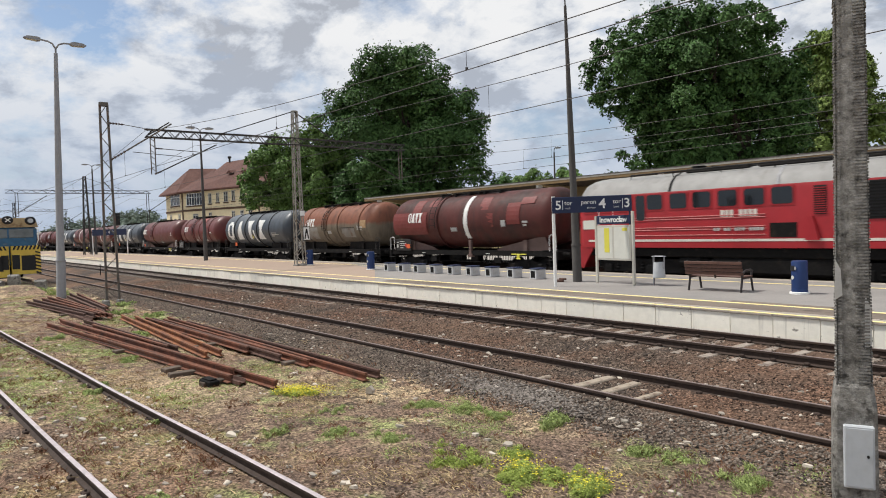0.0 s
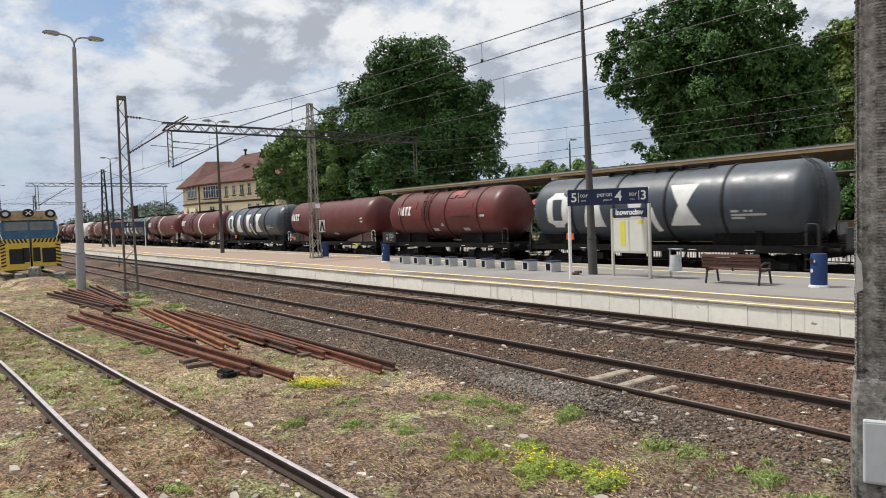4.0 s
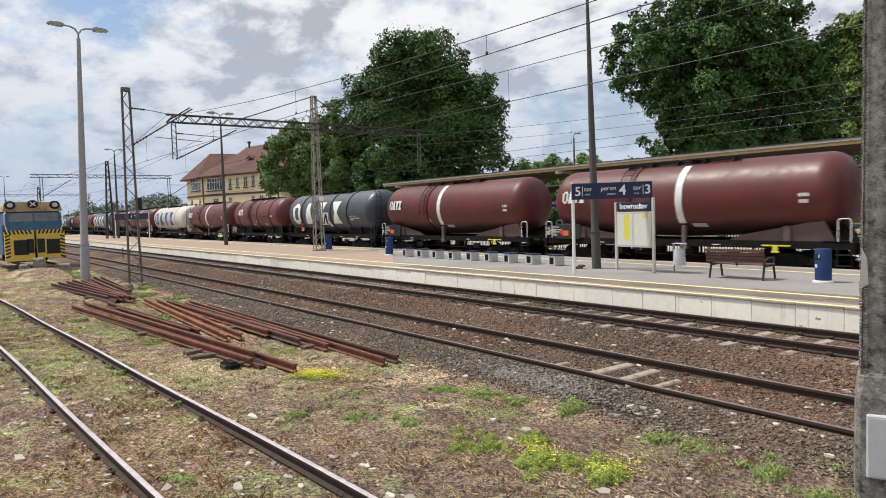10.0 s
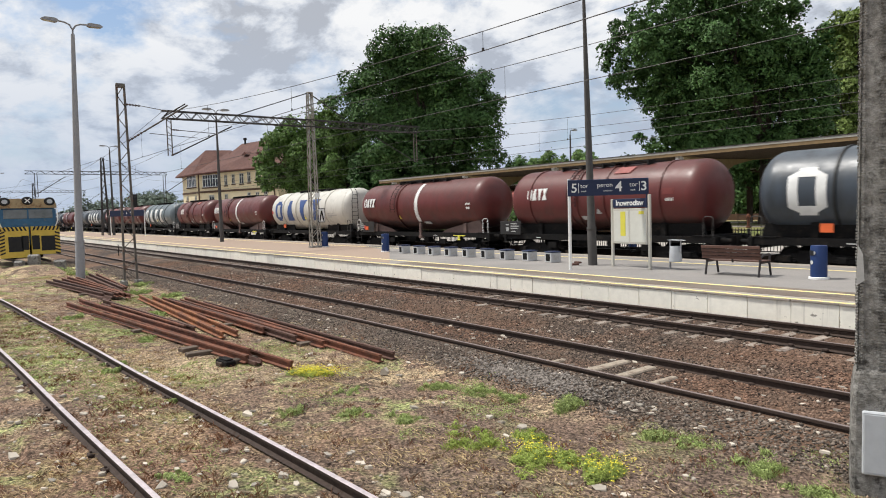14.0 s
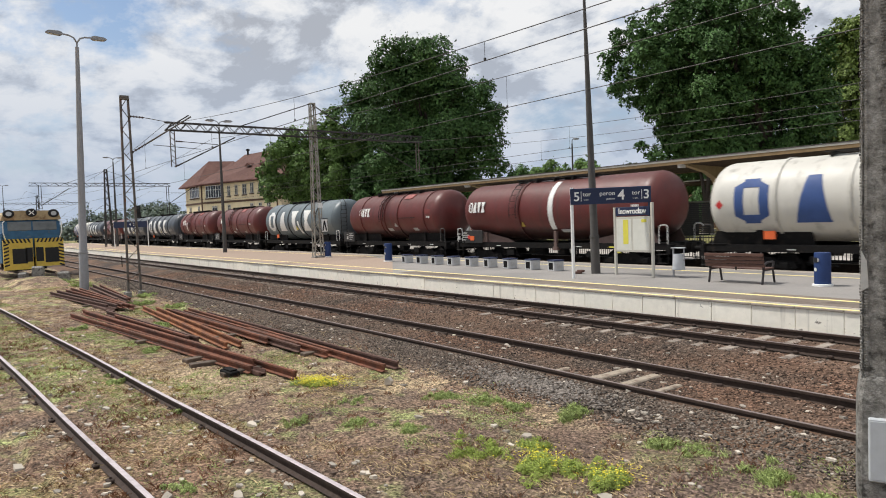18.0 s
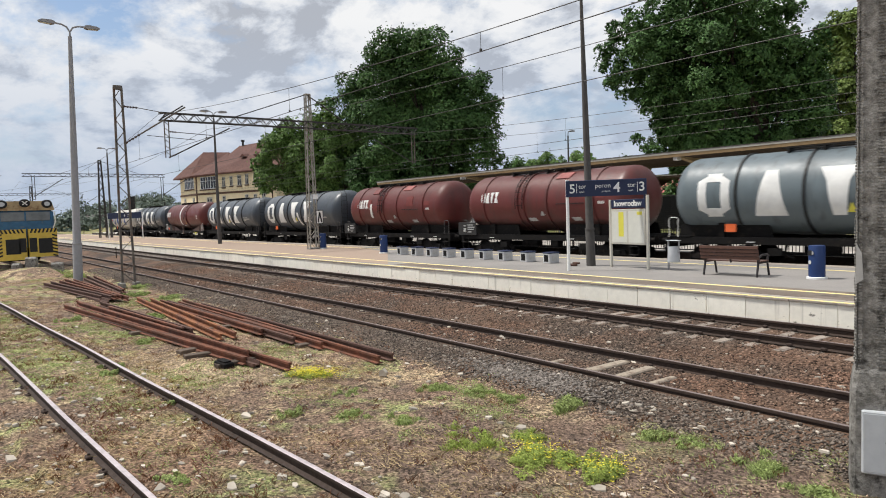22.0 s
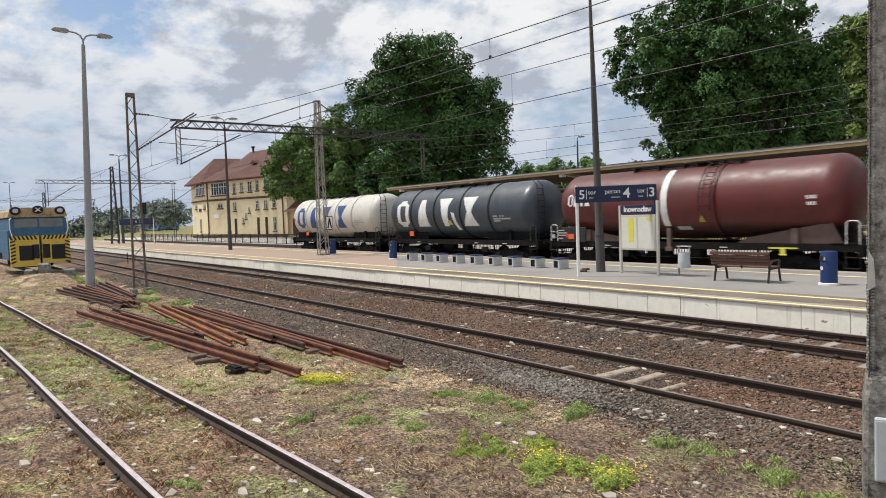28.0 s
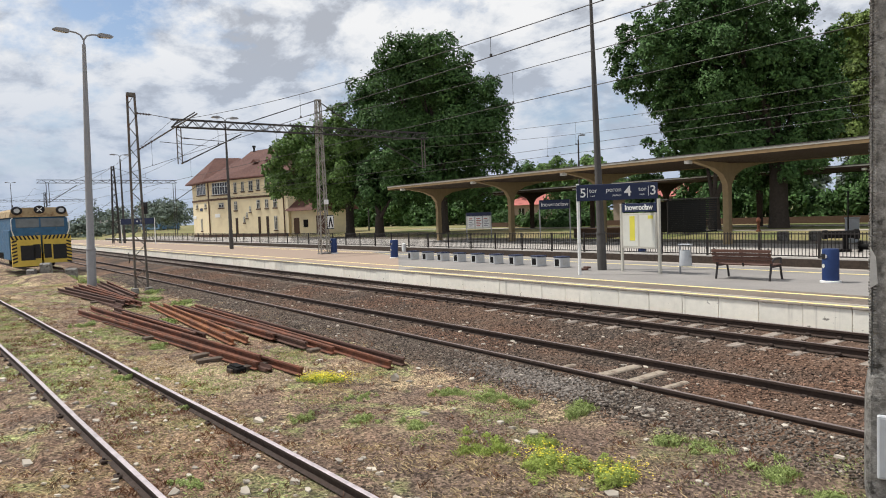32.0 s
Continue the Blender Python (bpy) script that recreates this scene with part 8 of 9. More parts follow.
# switch motor and cabinet on the far platform
b = Mesh()
b.box(-.32, -.3, 0, .32, .3, 1.25, 0, .02)
b.box(-.36, -.34, 1.25, .36, .34, 1.32, 0, .02)
solo("cabinet", b, M["box_grey"], "pale grey electrical cabinet on the far platform", "cabinet", m=pose(-15.2, 38.2, QZ, 0, 0, 20))
root = thing("water_crane", "dark rusty pipe fitting standing behind the fence", "pipe fitting", pose(-12.6, 31.0, QZ, 0, 0, 35))
b = Mesh()
b.lathe([(.24, 0), (.24, .1), (.12, .14), (.12, .7)], 12)
part("stand", b, M["dark"], root)
b = Mesh()
b.lathe([(.16, -.9), (.2, -.86), (.2, -.7), (.16, -.66), (.17, .3), (.22, .34), (.22, .5)], 14, "x", (0, 0, .75))
part("pipe", b, M["dark"], root)
b = Mesh()
b.tube((.1, 0, .8), (.1, 0, 2.6), .03, n=6)
part("rod", b, M["dark"], root)

# ---- distant yard at the end of the line ----
root = thing("signal_mast", "black railway signal on a thin mast", "signal", pose(-118.0, 27.2, 0.0))
b = Mesh()
b.tube((0, 0, 0), (0, 0, 6.4), .07, n=8)
part("mast", b, M["post_dark"], root)
b = Mesh()
b.box(-.1, -.38, 4.6, .12, .38, 6.5, 0, .05)
o = part("signal_head", b, M["black"], root)
for z in (4.9, 5.4, 5.9, 6.2):
    b = Mesh()
    b.lathe([(.12, .12), (.14, .2), (.12, .22)], 10, "x", (0, 0, z))
    part("hood", b, M["black"], o)
M["wagon_blue"] = mat("faded_blue_wagon", (0.10, 0.20, 0.34), 0.6, var=0.25, scale=1.5, spots=(0.26, 0.31, 0.36), spot_scale=0.3, bump=0.0)
for k, (x, y, w) in enumerate(((-308, 74, 24), (-322, 84, 20), (-326, 48, 24), (-330, 62, 18))):
    root = thing("parked_wagon", "distant pale blue and grey parked railway wagon", "wagon", pose(x, y, 0, 0, 0, 4), "parked wagons")
    b = Mesh()
    b.box(-w / 2, -1.4, 1.0, w / 2, 1.4, 3.6, 0, .15)
    part("body", b, M["wagon_blue"], root)
    b = Mesh()
    for s in (-1, 1):
        for q in (-.9, .9):
            b.lathe([(.45, -.75), (.45, .75)], 12, "y", (s * (w / 2 - 2.5) + q, 0, .46))
    b.box(-w / 2, -1.2, .8, w / 2, 1.2, 1.0)
    part("running_gear", b, M["dark"], root)
for x, y, w, d, h in ((-270, 52, 14, 10, 4), (-300, 20, 24, 10, 4)):
    house("house", "small distant pale yard building", x, y, -.2, w, d, h, 1.5, 80, M["sand"], M["canopy_top"])
r = random.Random(77)
for k in range(14):
    x, y = -140 - 14 * k, r.choice((-12, -6, 1, 7, 30, 36))
    b = Mesh()
    b.tube((0, 0, -.4), (0, 0, 8.5), .13, .09, 8)
    b.tube((0, 0, 7.2), (0, 2.6, 7.9), .05, n=6)
    b.tube((0, 0, 6.2), (0, 2.2, 7.6), .05, n=6)
    solo("catenary_post", b, M["steel_dark"], "thin distant overhead line post", "catenary post", "far posts", m=pose(x, y, 0, 0, 0, 0))

# ---- yellow and blue track machine ----


def machine():
    root = thing("track_machine", "old blue track machine with yellow and black striped front", "rail vehicle", pose(-49.5, 5.12, 0.16, 0, 0, 3) @ Matrix.Diagonal((1.0, 1.1, 0.94, 1.0)))
    b = Mesh()
    b.box(-9.0, -1.45, 0.95, -0.25, 1.45, 3.45, 0, 0.1)
    part("body", b, M["machine_blue"], root, "faded blue body")
    b = Mesh()
    b.prism([(-1.5, 3.45), (1.5, 3.45), (1.42, 3.85), (1.0, 4.08), (-1.0, 4.08), (-1.42, 3.85)], -9.0, -0.2, "x")
    part("roof", b, M["machine_cream"], root, "rusty cream roof")
    b = Mesh()
    b.box(-.28, -1.2, 2.75, -.22, -0.04, 3.35, 0, .02)
    b.box(-.28, 0.04, 2.75, -.22, 1.25, 3.35, 0, .02)
    part("windscreen", b, M["screen_glass"], root, "dusty windscreen")
    for y, mt in ((-1.12, M["box_grey"]), (0.0, M["black"]), (1.12, M["box_grey"])):
        b = Mesh()
        b.lathe([(.27, -.30), (.28, .0), (.24, .03)], 18, "x", (-.15, y, 3.88 + (0.06 if y == 0 else 0)))
        h = part("headlight", b, M["black"], root, "round headlamp")
        b = Mesh()
        if y == 0.0:
            b.bar((-.10, -.13, 3.81), (-.10, .13, 4.07), .03, .05)
            b.bar((-.10, .13, 3.81), (-.10, -.13, 4.07), .03, .05)
            part("white_cross", b, M["white"], h)
        else:
            b.lathe([(.15, -.11), (.14, -.105)], 14, "x", (0, y, 3.88))
            part("lens", b, mt, h)
    for s in (-1, 1):
        y0, y1 = (0.06, 1.5) if s > 0 else (-1.5, -0.06)
        b = Mesh()
        b.prism([(y0, 0.15 if s < 0 else .3), (y1, 0.15 if s < 0 else .3), (y1, 2.2), (y0, 2.2)], -.2, .12, "x")
        p = part("plough_panel", b, M["yellow_paint"], root, "yellow front panel with black stripes")
        b = Mesh()
        for k in range(7):
            ya = y0 + .05 + k * .2
            b.prism([(ya, 1.93), (ya + .1, 1.93), (ya + .1 + s * .1, 2.2), (ya + s * .1, 2.2)], .121, .128, "x")
        for k in range(7):
            yo = y1 - .26 if s > 0 else y0
            b.prism([(yo, .35 + k * .23), (yo + .26, .35 + k * .23 - s * .1), (yo + .26, .46 + k * .23 - s * .1), (yo, .46 + k * .23)], .121, .128, "x")
        part("black_stripe", b, M["black"], p)
        b = Mesh()
        c0 = (y0 + .2) if s > 0 else (y0 + .42)
        b.box(.121, c0 + (.28 if s > 0 else 0), .55, .13, c0 + (.98 if s > 0 else .72), 1.55)
        b.box(.121, (y0 + .02) if s > 0 else (y1 - .38), .65, .13, (y0 + .40) if s > 0 else (y1 - .02), 1.6)
        part("opening", b, M["black"], p)
    b = Mesh()
    b.box(-8.9, -1.2, .5, -.4, 1.2, .95)
    for x in (-7.6, -6.0, -3.2, -1.6):
        b.lathe([(.44, -.8), (.46, -.7), (.46, .7), (.44, .8)], 16, "y", (x, 0, .46))
    part("running_gear", b, M["dark"], root)
    for y in (-1.35, 1.35):
        b = Mesh()
        b.path([(-.1, y, 2.2), (.05, y * 1.08, 2.6), (.05, y * 1.08, 3.3), (-.15, y, 3.4)], .03, 6)
        part("handrail", b, M["white"], root)
    b = Mesh()
    b.box(-3.2, -1.56, 0.6, -0.3, -1.46, 2.6, 0, .03)
    part("side_panel", b, M["machine_blue"], root)


M["screen_glass"] = mat("dusty_windscreen", (0.16, 0.18, 0.19), 0.35, var=0.3, scale=2, bump=0.0)
machine()
tr = thing("track_5", "rusty siding rails under the parked machine", "railway track", kind="structure")
for s in (-.75, .75):
    part("rail", rail_mesh([(-120, 1.4 + s, .16), (-47.5, 5.2 + s, .16)]), M["rail_side"], tr)
# buffer-stop stubs
for x, y, z, h, w in ((-46.0, 4.9, -.4, .95, .28), (-46.6, 4.2, -.4, .6, .22), (-45.8, 6.2, -.4, .55, .3)):
    b = Mesh()
    b.prism([(-w, 0), (w, 0), (w * .85, h), (-w * .2, h + .06), (-w * .9, h - .05)], -w, w, "y")
    solo("concrete_stub", b, M["concrete"], "broken pale concrete post stub in weeds", "stub", "concrete stubs", m=pose(x, y, z, 0, 0, 20 * x))
b = Mesh()
for k in range(9):
    a = 2 * math.pi * k / 9
    q = 1.0 + 0.18 * math.sin(2.3 * k)
    b.v.append((3.9 * q * math.cos(a), 1.9 * q * math.sin(a), 0))
    b.v.append((2.0 * q * math.cos(a), 1.1 * math.sin(a), .40))
b.v.append((0, 0, .52))
for k in range(9):
    j = (k + 1) % 9
    b.f += [(2 * k, 2 * j, 2 * j + 1, 2 * k + 1), (2 * k + 1, 2 * j + 1, 18)]
    b.m += [0, 0]
solo("earth_mound", b, M["dirt"], "low sandy earth mound before the machine", "mound", smooth=True, m=pose(-44.3, 4.6, -.42))

M["clod"] = mat("dark_soil_clod", (0.095, 0.07, 0.056), 0.96, var=0.3, scale=20, random_tint=0.5, bump=0.0, spec=0.1)
M["twig"] = mat("dry_twig", (0.24, 0.18, 0.125), 0.9, var=0.3, scale=20, random_tint=0.5, bump=0.0, spec=0.2)
M["crumb"] = mat("soil_crumb", (0.22, 0.155, 0.115), 0.95, var=0.3, scale=20, random_tint=0.65, bump=0.0, spec=0.15, alt=(0.34, 0.26, 0.18), alt_scale=0.5)

# ---- rail pile ----


def pile_rail(p, q, z0, z1, material, tip=0.0, joined=True):
    """An old rail from p to q (x, y); tip: leaning to a side, in degrees."""
    p, q = Vector((*p, z0)), Vector((*q, z1))
    L = (q - p).length
    b = Mesh()
    sec = [(-0.034, .15), (.034, .15), (.034, .113), (.009, .10), (.009, .025), (.07, 0.012), (.07, 0), (-.07, 0), (-.07, .012), (-.009, .025), (-.009, .10), (-.034, .113)]
    b.prism(sec, 0, L, "x")
    d = (q - p).normalized()
    m = Matrix.Translation(p) @ Matrix.Rotation(math.atan2(d.y, d.x), 4, "Z") @ Matrix.Rotation(-math.asin(d.z), 4, "Y") @ Matrix.Rotation(radians(tip), 4, "X")
    return solo("old_rail", b, material, "rusty old rail lying in a loose pile on the soil", "rail", "pile of old rails", m=m)


G = -0.37
for p, q, z0, z1, k, tip in (
    ((-25.47, 3.58), (-12.67, 4.83), 0.03, 0.03, "rust", 0), ((-26.3, 4.08), (-11.6, 5.28), 0.04, 0.02, "rust", 0), ((-25.0, 3.95), (-12.9, 4.98), 0.12, 0.11, "rust", 0),
    ((-22.4, 3.98), (-12.4, 5.02), 0.05, 0.05, "rust_dark", 90),
    ((-25.2, 4.62), (-17.0, 5.17), 0.05, 0.03, "rust_dark", 0), ((-23.5, 4.55), (-17.3, 5.02), 0.06, 0.04, "rust", 0),
    ((-25.2, 5.80), (-15.66, 5.41), 0.08, 0.03, "rust_bright", 0), ((-24.4, 6.05), (-15.62, 5.74), 0.08, 0.03, "rust_bright", 0),
    ((-23.9, 6.25), (-15.45, 6.34), 0.05, 0.05, "rust", 0), ((-23.7, 6.42), (-13.9, 6.45), 0.03, 0.03, "rust_dark", 0), ((-23.0, 6.58), (-14.3, 6.60), 0.04, 0.03, "rust", 0),
    ((-23.6, 6.89), (-10.87, 6.78), 0.02, 0.02, "rust", 0), ((-22.0, 7.02), (-10.89, 7.10), 0.02, 0.02, "rust_dark", 0), ((-17.5, 6.66), (-12.9, 6.62), 0.03, 0.03, "rust", 0),
    ((-35.4, 4.20), (-27.0, 5.00), 0.06, 0.06, "rust_dark", 0), ((-35.2, 4.45), (-26.3, 5.18), 0.12, 0.10, "rust_dark", 0), ((-34.8, 4.75), (-26.1, 5.32), 0.16, 0.12, "rust", 0),
    ((-35.0, 5.00), (-25.9, 5.45), 0.20, 0.12, "rust", 0), ((-34.6, 5.3), (-25.4, 5.55), 0.18, 0.10, "rust", 0), ((-34.9, 4.6), (-26.0, 5.05), 0.05, 0.05, "rust_dark", 90),
    ((-37.4, 6.30), (-28.3, 5.95), 0.10, 0.10, "rust_dark", 0), ((-37.0, 6.55), (-28.6, 6.12), 0.10, 0.08, "rust", 0), ((-36.4, 6.0), (-28.9, 5.7), 0.08, 0.08, "rust_dark", 0)):
    pile_rail(p, q, G + z0, G + z1, M[k], tip)
# timber packing under the pile
for x, y, rz in ((-13.0, 4.75, 5), (-15.0, 4.6, 12), (-14.3, 4.55, -4), (-18.4, 4.4, 8), (-22.5, 4.2, 0), (-17.4, 5.9, 10), (-13.6, 6.75, 3), (-29.0, 4.9, 8), (-33.0, 4.8, 4), (-31.5, 6.2, 0)):
    b = Mesh()
    b.box(-.11, -.40, -.02, .11, .40, .075, 0, .012)
    solo("timber_packing", b, M["sleeper_wood"], "short dark timber under the rail pile", "timber", "packing timbers", m=pose(x, y, G, 0, 0, rz))
b = Mesh()
b.box(-.2, -.11, 0, .2, .11, .11, 0, .02)
b.box(-.14, -.08, .11, .14, .08, .14, 0, .01)
solo("iron_block", b, M["dark"], "dark iron block lying beside the rail pile", "block", m=pose(-12.94, 4.50, G, 0, 4, 12))
b = Mesh()
b.prism([(-.06, 0), (.07, .01), (.08, .07), (.015, .14), (-.05, .1)], -.045, .045, "y")
solo("pale_stone", b, M["litter"], "single pale stone on the soil", "stone", m=pose(-10.09, 6.36, -.38, 0, 0, 30))


# ---- loose cover: grass, weeds, stones ----
def blades(spots, seed, name, label, material, hmin, hmax, width, lean=0.5, kind="stuff"):
    """Bent three-sided blades at (x, y, spread, count) spots, as one object."""
    g = np.random.default_rng(seed)
    P = []
    for x, y, sp, n in spots:
        P.append(np.column_stack([x + g.normal(size=n) * sp, y + g.normal(size=n) * sp]))
    P = np.concatenate(P)
    n = len(P)
    z = np.array([ground_z(x, y) - 0.012 for x, y in P])
    a = g.random(n) * 2 * math.pi
    h = hmin + (hmax - hmin) * g.random(n) ** 1.5
    w = width * (0.6 + 0.8 * g.random(n))
    ln = lean * h * (0.3 + g.random(n))
    dx, dy = np.cos(a), np.sin(a)
    v = np.empty((n, 4, 3))
    v[:, 0] = np.column_stack([P[:, 0] - dy * w, P[:, 1] + dx * w, z])
    v[:, 1] = np.column_stack([P[:, 0] + dy * w, P[:, 1] - dx * w, z])
    v[:, 2] = np.column_stack([P[:, 0] + dx * ln * .4 + dy * w * .8, P[:, 1] + dy * ln * .4 - dx * w * .8, z + h * .62])
    v[:, 3] = np.column_stack([P[:, 0] + dx * ln, P[:, 1] + dy * ln, z + h])
    base = np.arange(n)[:, None] * 4
    tri = np.concatenate([base + [0, 1, 2], base + [0, 2, 3]], 0)
    me = bpy.data.meshes.new(name)
    me.vertices.add(n * 4)
    me.vertices.foreach_set("co", v.reshape(-1))
    k = len(tri)
    me.loops.add(k * 3)
    me.loops.foreach_set("vertex_index", tri.reshape(-1).astype(np.int32))
    me.polygons.add(k)
    me.polygons.foreach_set("loop_start", np.arange(0, k * 3, 3, dtype=np.int32))
    me.polygons.foreach_set("loop_total", np.full(k, 3, dtype=np.int32))
    me.update(calc_edges=True)
    me.materials.append(material)
    return tagged(new(name, me), label, name.replace("_", " "), kind=kind)


def free(x, y):
    """Whether loose plants may stand here: off the railheads."""
    return min(abs(y - rail_y(x, -1)), abs(y - rail_y(x, 1))) > 0.07


def scatter(n, seed, x0, x1, y0, y1, test, near=1.0):
    """Points thinned by a test value, closer together near the camera's end."""
    r = random.Random(seed)
    out = []
    while len(out) < n:
        x = x1 - (x1 - x0) * r.random() ** (1.0 + near)
        y = r.uniform(y0, y1)
        if free(x, y) and r.random() < test(x, y):
            out.append((x, y))
    return out


def fbm2(x, y, s, o):
    return noise.noise(Vector((x * s, y * s, o))) * 0.65 + noise.noise(Vector((x * s * 2.7, y * s * 2.7, o + 5))) * 0.35


def green(x, y):
    v = fbm2(x, y, 0.42, 1.0) + (0.36 if abs(y - s_y(x)) < 0.66 and x < -7.5 else 0.0) - (0.25 if y > 7.2 else 0.0)
    bare = 0.12 if (x + 4.6) ** 2 + (y - 5.6) ** 2 < 5.5 else 1.0
    bare *= 0.2 if (x + 8.6) ** 2 + (y - 1.9) ** 2 < 4.0 else 1.0
    return min(1.0, max(0.0, v * 3.2 - 0.16)) * bare


def dry(x, y):
    return min(1.0, max(0.0, fbm2(x, y, 0.5, 7.0) * 2.2 + 0.12)) * (0.3 if y > 7.3 else 1.0)


def tufts(points, per, spread):
    return [(x, y, spread, per) for x, y in points]


blades(tufts(scatter(9000, 5, -46, 1, -4, 7.9, green), 24, 0.06), 105, "green_grass", "short patchy green grass on the yard soil", M["grass"], 0.010, 0.045, 0.0038, 1.6)
blades(tufts(scatter(7500, 6, -46, 1, -4, 7.9, dry), 20, 0.08), 106, "dry_grass", "trampled pale dry grass on the yard soil", M["straw"], 0.010, 0.05, 0.0030, 2.8)
blades(tufts(scatter(2300, 7, -40, 0, -3, 7.6, lambda x, y: 1 if abs(y - s_y(x)) < 1.1 and fbm2(x, y, .8, 3) > 0 else 0.15), 20, 0.05), 107, "red_weeds", "reddish dry weeds between the siding rails", M["redweed"], 0.015, 0.09, 0.0034, 0.9)
# larger clumps seen one by one: x, y, radius, height
CL = ((-5.55, 5.5, .34, .17), (-5.15, 5.75, .24, .14), (-4.6, 5.7, .30, .17), (-6.35, 5.35, .34, .09), (-6.0, 5.9, .26, .08), (-8.4, 4.75, .22, .06), (-7.6, 5.1, .2, .07), (-6.6, 7.35, .26, .10), (-8.7, 6.6, .30, .08), (-8.0, 6.75, .24, .08),
      (-7.5, 6.95, .2, .08), (-5.0, 7.2, .2, .07), (-4.5, 7.15, .2, .06), (-3.5, 7.0, .26, .10), (-2.9, 6.8, .22, .08), (-28.2, 6.5, .6, .12), (-24.5, 6.4, .4, .12), (-17.0, 4.0, .35, .06), (-9.2, 4.1, .22, .05), (-11.2, 5.3, .22, .1),
      (-26, 7.2, .5, .12), (-31, 7.3, .4, .16), (-21, 5.3, .3, .15), (-43.5, 5.8, .8, .3), (-42, 4.8, .7, .25), (-40, 6.2, .6, .3), (-13.5, 2.6, .16, .07), (-14.2, 2.78, .16, .08), (-7.4, 2.0, .16, .06), (-10.6, 2.9, .15, .08), (-9.5, 5.3, .26, .07), (-22.5, 3.3, .3, .1))
for k, (x, y, s, h) in enumerate(CL):
    r = random.Random(400 + k)
    z = ground_z(x, y)
    lob = [(x + r.gauss(0, s * .5), y + r.gauss(0, s * .5), z + h * .25, max(.05, h * .75)) for _ in range(int(8 + s * 24))]
    lob = [l for l in lob if free(l[0], l[1])] or [(x, y, z, .05)]
    me = leaves(lob, int(9000 if k < 3 else 2200 + 6000 * s * h / .05 * .25) if k < 16 else 1800, 0.009 if x > -12 else 0.025, 500 + k, 0.02)
    me.materials.append(M["weed"] if k < 5 else M["grass"])
    if 2 < k < 20:
        blades([(l[0], l[1], .05, int(90 + 300 * h)) for l in lob], 700 + k, "weed_clump", "thin upright blades in a green weed clump", M["weed"] if k < 5 else M["grass"], .015, h * .85, .003, .9)
    tagged(new("weed_clump", me), "soft bright green weed clump on bare soil", "weed clump", kind="stuff")


def flowers(x, y, sp, n, seed, h0, h1):
    r = random.Random(seed)
    b = Mesh()
    for _ in range(n):
        px, py = r.gauss(x, sp), r.gauss(y, sp)
        z = ground_z(px, py) + r.uniform(h0, h1)
        q = 0.006 + 0.005 * r.random()
        a = r.uniform(0, 3)
        b.add([(px + q * math.cos(a + k * 1.257), py + q * math.sin(a + k * 1.257), z + r.uniform(-.003, .003)) for k in range(5)] + [(px, py, z - .008)],
              [(0, 1, 2, 3, 4), (0, 5, 1), (1, 5, 2), (2, 5, 3), (3, 5, 4), (4, 5, 0)])
    me = b.data("flower_heads", M["flower"])
    return tagged(new("flower_heads", me), "small bright yellow flower heads over weeds", "flowers", kind="stuff")


flowers(-11.05, 5.35, .17, 750, 1, .06, .15)
flowers(-10.75, 5.6, .17, 350, 4, .04, .13)
flowers(-5.5, 5.55, .2, 210, 2, .09, .17)
flowers(-4.6, 5.7, .17, 190, 3, .09, .17)
r = random.Random(399)
me = leaves([(-10.95 + r.gauss(0, .16), 5.45 + r.gauss(0, .16), ground_z(-10.95, 5.45) + .02, .09) for _ in range(18)], 5000, .014, 398, .02)
me.materials.append(M["weed"])
tagged(new("weed_clump", me), "low weeds with yellow flowers beside the rail pile", "weed clump", kind="stuff")


def stones(points, seed, name, label, material, smin, smax, lift, zf):
    """Rough six-cornered stones joined into one cover."""
    g = np.random.default_rng(seed)
    n = len(points)
    P = np.array([(x, y, zf(x, y) + lift) for x, y in points])
    base = np.array([(1, 0, 0), (-.3, .9, 0), (-.8, -.7, .1), (0, 0, .75), (.1, -.1, -.75)])
    k = len(base)
    s = smin + (smax - smin) * g.random(n) ** 2
    v = base[None] * (0.65 + 0.7 * g.random((n, k, 3)))
    a = g.random(n) * 6.28
    c, sn = np.cos(a), np.sin(a)
    R = np.stack([np.stack([c, -sn, 0 * c], 1), np.stack([sn, c, 0 * c], 1), np.stack([0 * c, 0 * c, 1 + 0 * c], 1)], 1)
    v = np.einsum("nij,nkj->nki", R, v) * s[:, None, None] * np.array([1, 1, .75]) + P[:, None]
    f = np.array([(0, 1, 3), (1, 2, 3), (2, 0, 3), (1, 0, 4), (2, 1, 4), (0, 2, 4)])
    tri = (np.arange(n)[:, None, None] * k + f[None]).reshape(-1, 3)
    me = bpy.data.meshes.new(name)
    me.vertices.add(n * k)
    me.vertices.foreach_set("co", v.reshape(-1))
    m = len(tri)
    me.loops.add(m * 3)
    me.loops.foreach_set("vertex_index", tri.reshape(-1).astype(np.int32))
    me.polygons.add(m)
    me.polygons.foreach_set("loop_start", np.arange(0, m * 3, 3, dtype=np.int32))
    me.polygons.foreach_set("loop_total", np.full(m, 3, dtype=np.int32))
    me.update(calc_edges=True)
    me.materials.append(material)
    return tagged(new(name, me), label, name.replace("_", " "), kind="stuff")


r = random.Random(90)


def bed(n, x0, x1, bands, near):
    pts = []
    while len(pts) < n:
        x = x1 - (x1 - x0) * r.random() ** near
        a, c = r.choice(bands)
        y = r.uniform(a, c)
        if min(abs(abs(y - N_Y) - .75), abs(abs(y - F_Y) - .75)) > .07:
            pts.append((x, y))
    return pts


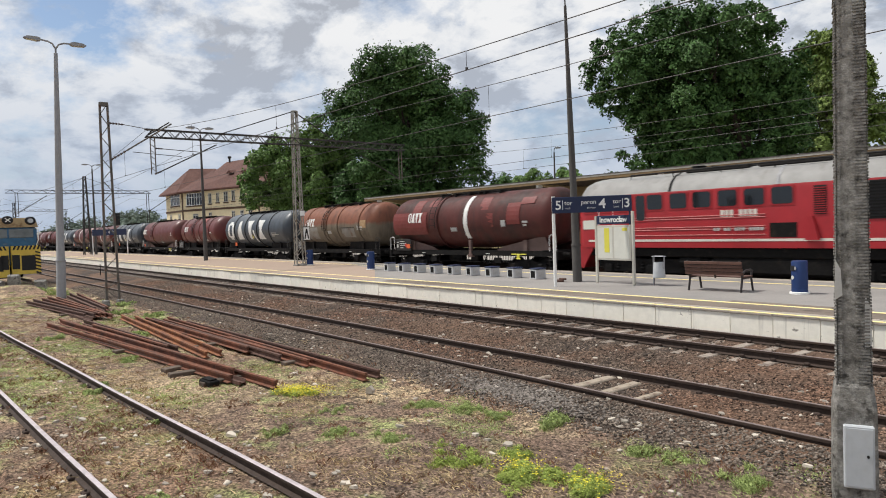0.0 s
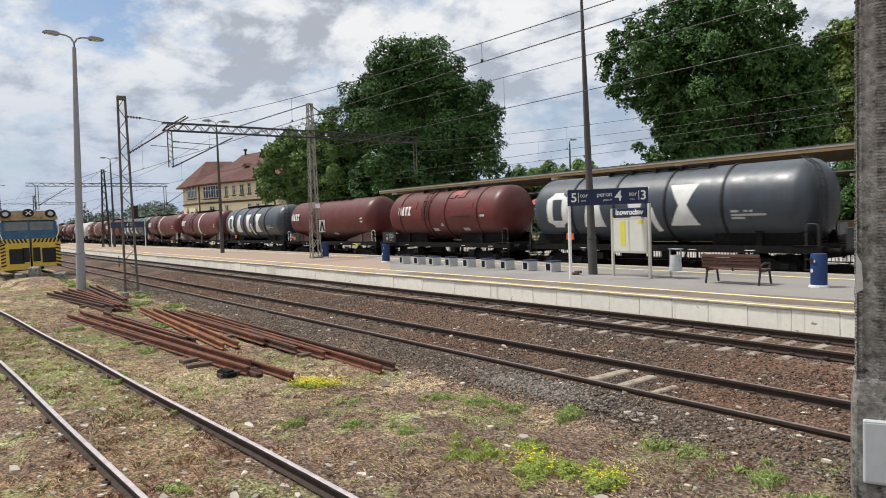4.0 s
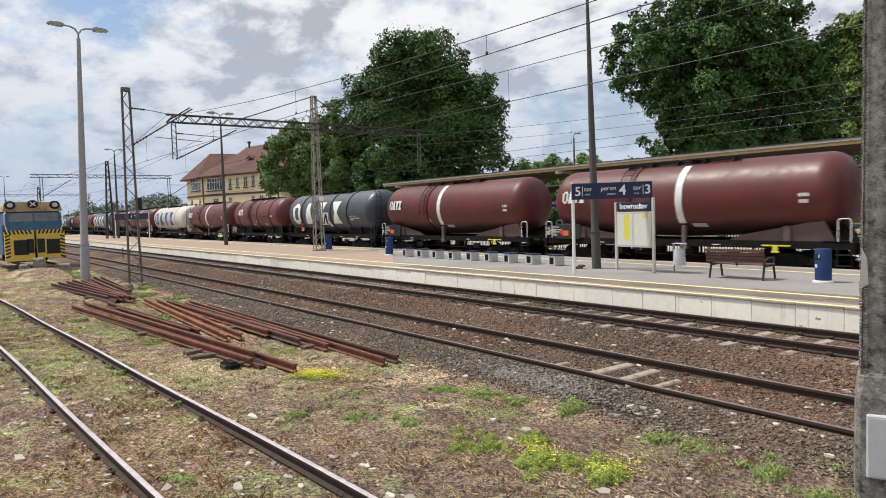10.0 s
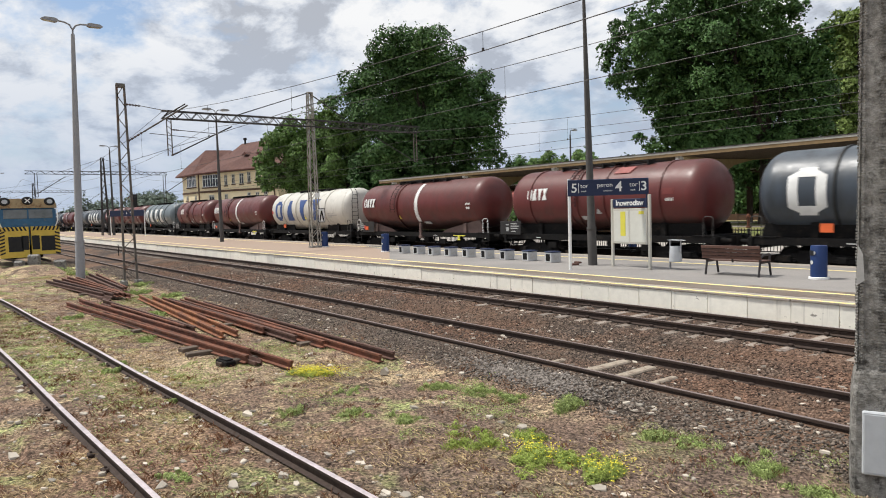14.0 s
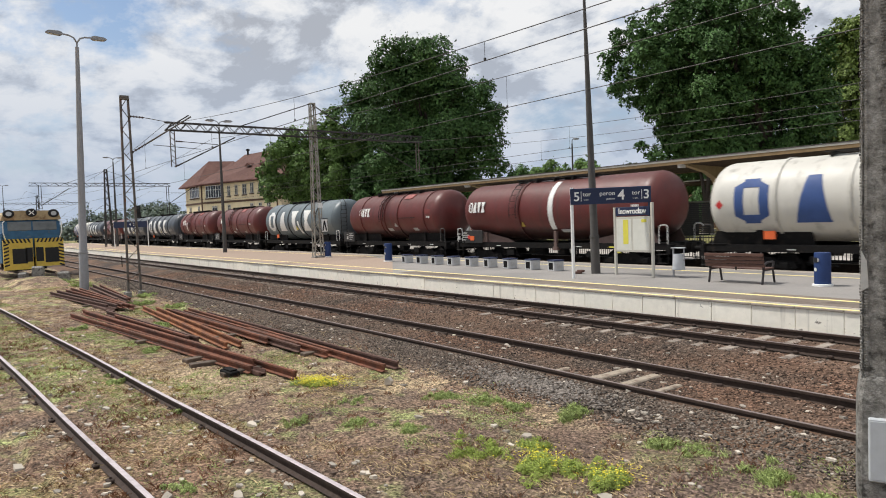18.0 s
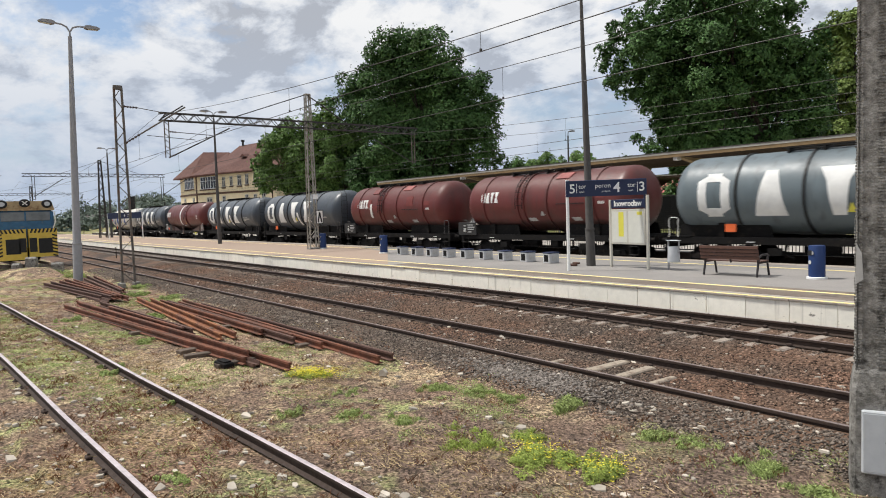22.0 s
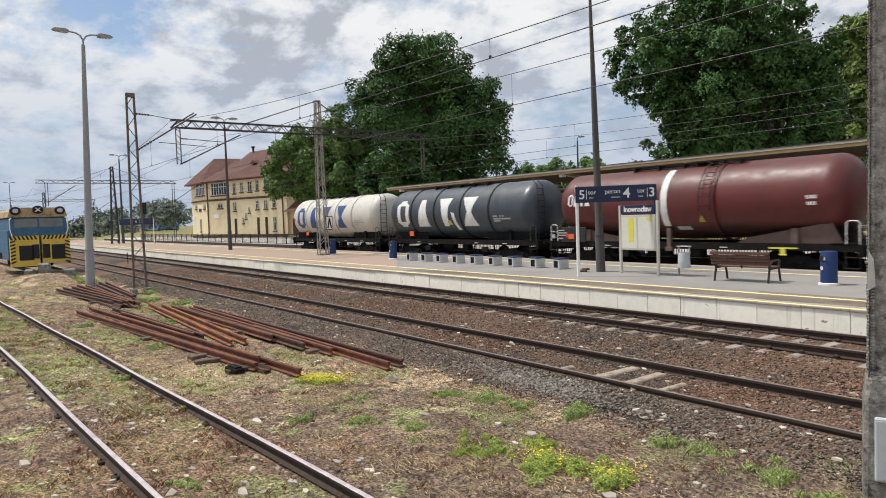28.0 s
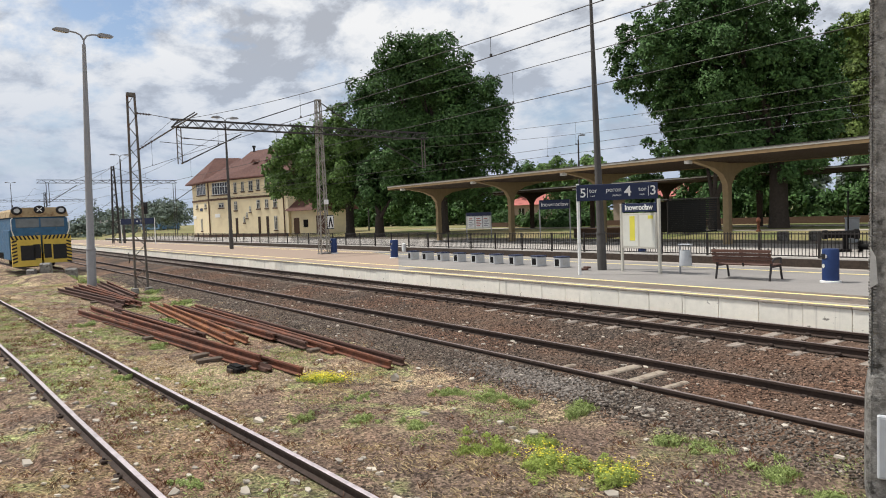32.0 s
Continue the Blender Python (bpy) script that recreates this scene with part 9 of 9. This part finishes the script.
near_bands = [(8.62, 9.98), (10.12, 11.4), (10.4, 12.5)]
stones(bed(48000, -44, 3, [(7.25, 8.47), (7.4, 8.42)], 1.7), 98, "ballast", "dark grey-brown crushed stone beside the near rail", M["stone_near"], .013, .040, 0.002, ground_z)
stones(bed(115000, -44, 3, near_bands, 1.7), 91, "ballast", "rusty brown crushed stone ballast round the rails", M["stone"], .013, .040, 0.002, ground_z)
stones(bed(20000, -44, 3, [(12.66, 14.0), (14.16, 14.95), (11.4, 12.5)], 1.6), 92, "ballast", "brown crushed stone ballast beside the platform wall", M["stone"], .022, .05, 0.0, ground_z)
pts = []
while len(pts) < 1700:
    x, y = r.gauss(-7.9, .9), r.gauss(7.85, .2)
    if y < 8.45 and x < 1:
        pts.append((x, y))
stones(pts, 93, "grey_ballast", "patch of paler grey ballast beside the near rail", M["stone_grey"], .02, .05, .01, ground_z)
stones(scatter(52000, 94, -30, 1, -3.5, 7.6, lambda x, y: min(1.0, max(.08, .45 + 1.6 * fbm2(x, y, .6, 12)))), 95, "gravel", "scattered crumbs of brown soil and small stones", M["crumb"], .005, .03, 0.0, ground_z)
stones(scatter(900, 96, -40, 1, -3.5, 12.6, lambda x, y: 0.8 if abs(y - s_y(x)) < 1.2 or y > 8 else 0.3), 97, "rubble", "scattered pale rubble and litter on the soil", M["litter"], .012, .07, 0.0, ground_z)


def chips(points, seed, name, label, material, smin, smax):
    """Flat broken pieces lying on the soil, joined into one cover."""
    g = random.Random(seed)
    b = Mesh()
    for x, y in points:
        s = smin + (smax - smin) * g.random() ** 2
        z = ground_z(x, y) + 0.004
        a, h = g.uniform(0, 6.28), s * g.uniform(0.12, 0.35)
        k = g.choice((4, 5, 5, 6))
        ring = [(s * g.uniform(.55, 1.1) * math.cos(a + 6.283 * i / k), s * g.uniform(.4, .8) * math.sin(a + 6.283 * i / k)) for i in range(k)]
        tx, ty = g.uniform(-.2, .2), g.uniform(-.2, .2)
        vs = [(x + p, y + q, z) for p, q in ring] + [(x + p * .9, y + q * .9, z + h + p * tx + q * ty) for p, q in ring]
        b.add(vs, [tuple(range(k, 2 * k))] + [(i, (i + 1) % k, k + (i + 1) % k, k + i) for i in range(k)])
    return tagged(new(name, b.data(name, material)), label, name.replace("_", " "), kind="stuff")


def beside(x, y):
    return 1.0 if abs(y - s_y(x)) < 1.6 else (0.12 if y < 7.3 else 0.5)


chips(scatter(1700, 201, -30, 0, -3.5, 11.5, beside, 0.8), 202, "flat_rubble", "flat pale broken stones scattered by the siding", M["litter"], .016, .085)
chips(scatter(170, 203, -16, -2, -1, 7.2, beside, 0.6), 204, "flat_rubble", "larger flat grey stones lying on the soil", M["litter"], .05, .13)
chips(scatter(700, 205, -26, 0, -3, 7.6, lambda x, y: .4 + fbm2(x, y, .7, 9), 0.6), 206, "soil_clod", "dark crumbled clods of bare soil", M["clod"], .012, .05)


def twigs(points, seed):
    g = random.Random(seed)
    b = Mesh()
    for x, y in points:
        a, ln = g.uniform(0, 3.14), g.uniform(.04, .28)
        z = ground_z(x, y) + .006
        p1 = (x + ln * .5 * math.cos(a + g.uniform(-.3, .3)), y + ln * .5 * math.sin(a), z + g.uniform(0, .03))
        b.path([(x, y, z), p1, (x + ln * math.cos(a), y + ln * math.sin(a), z + g.uniform(-.004, .03))], g.uniform(.0018, .0045), 3)
    return tagged(new("twig", b.data("twig", M["twig"])), "thin dry twigs and stalks on the soil", "twigs", kind="stuff")


twigs(scatter(1300, 207, -22, 0, -3, 7.8, lambda x, y: .3 + fbm2(x, y, .8, 15), 0.6), 208)


def motions():
    """The train rolls past on its track."""
    times = [i for i in range(0, 33)]
    for w, d in WAGONS:
        walk(w, [(t, pose(run(t) + d, T_Y, T_Z)) for t in times])
    walk(LOCO, [(t, pose(run(t) - 0.05, T_Y, T_Z)) for t in times])


motions()
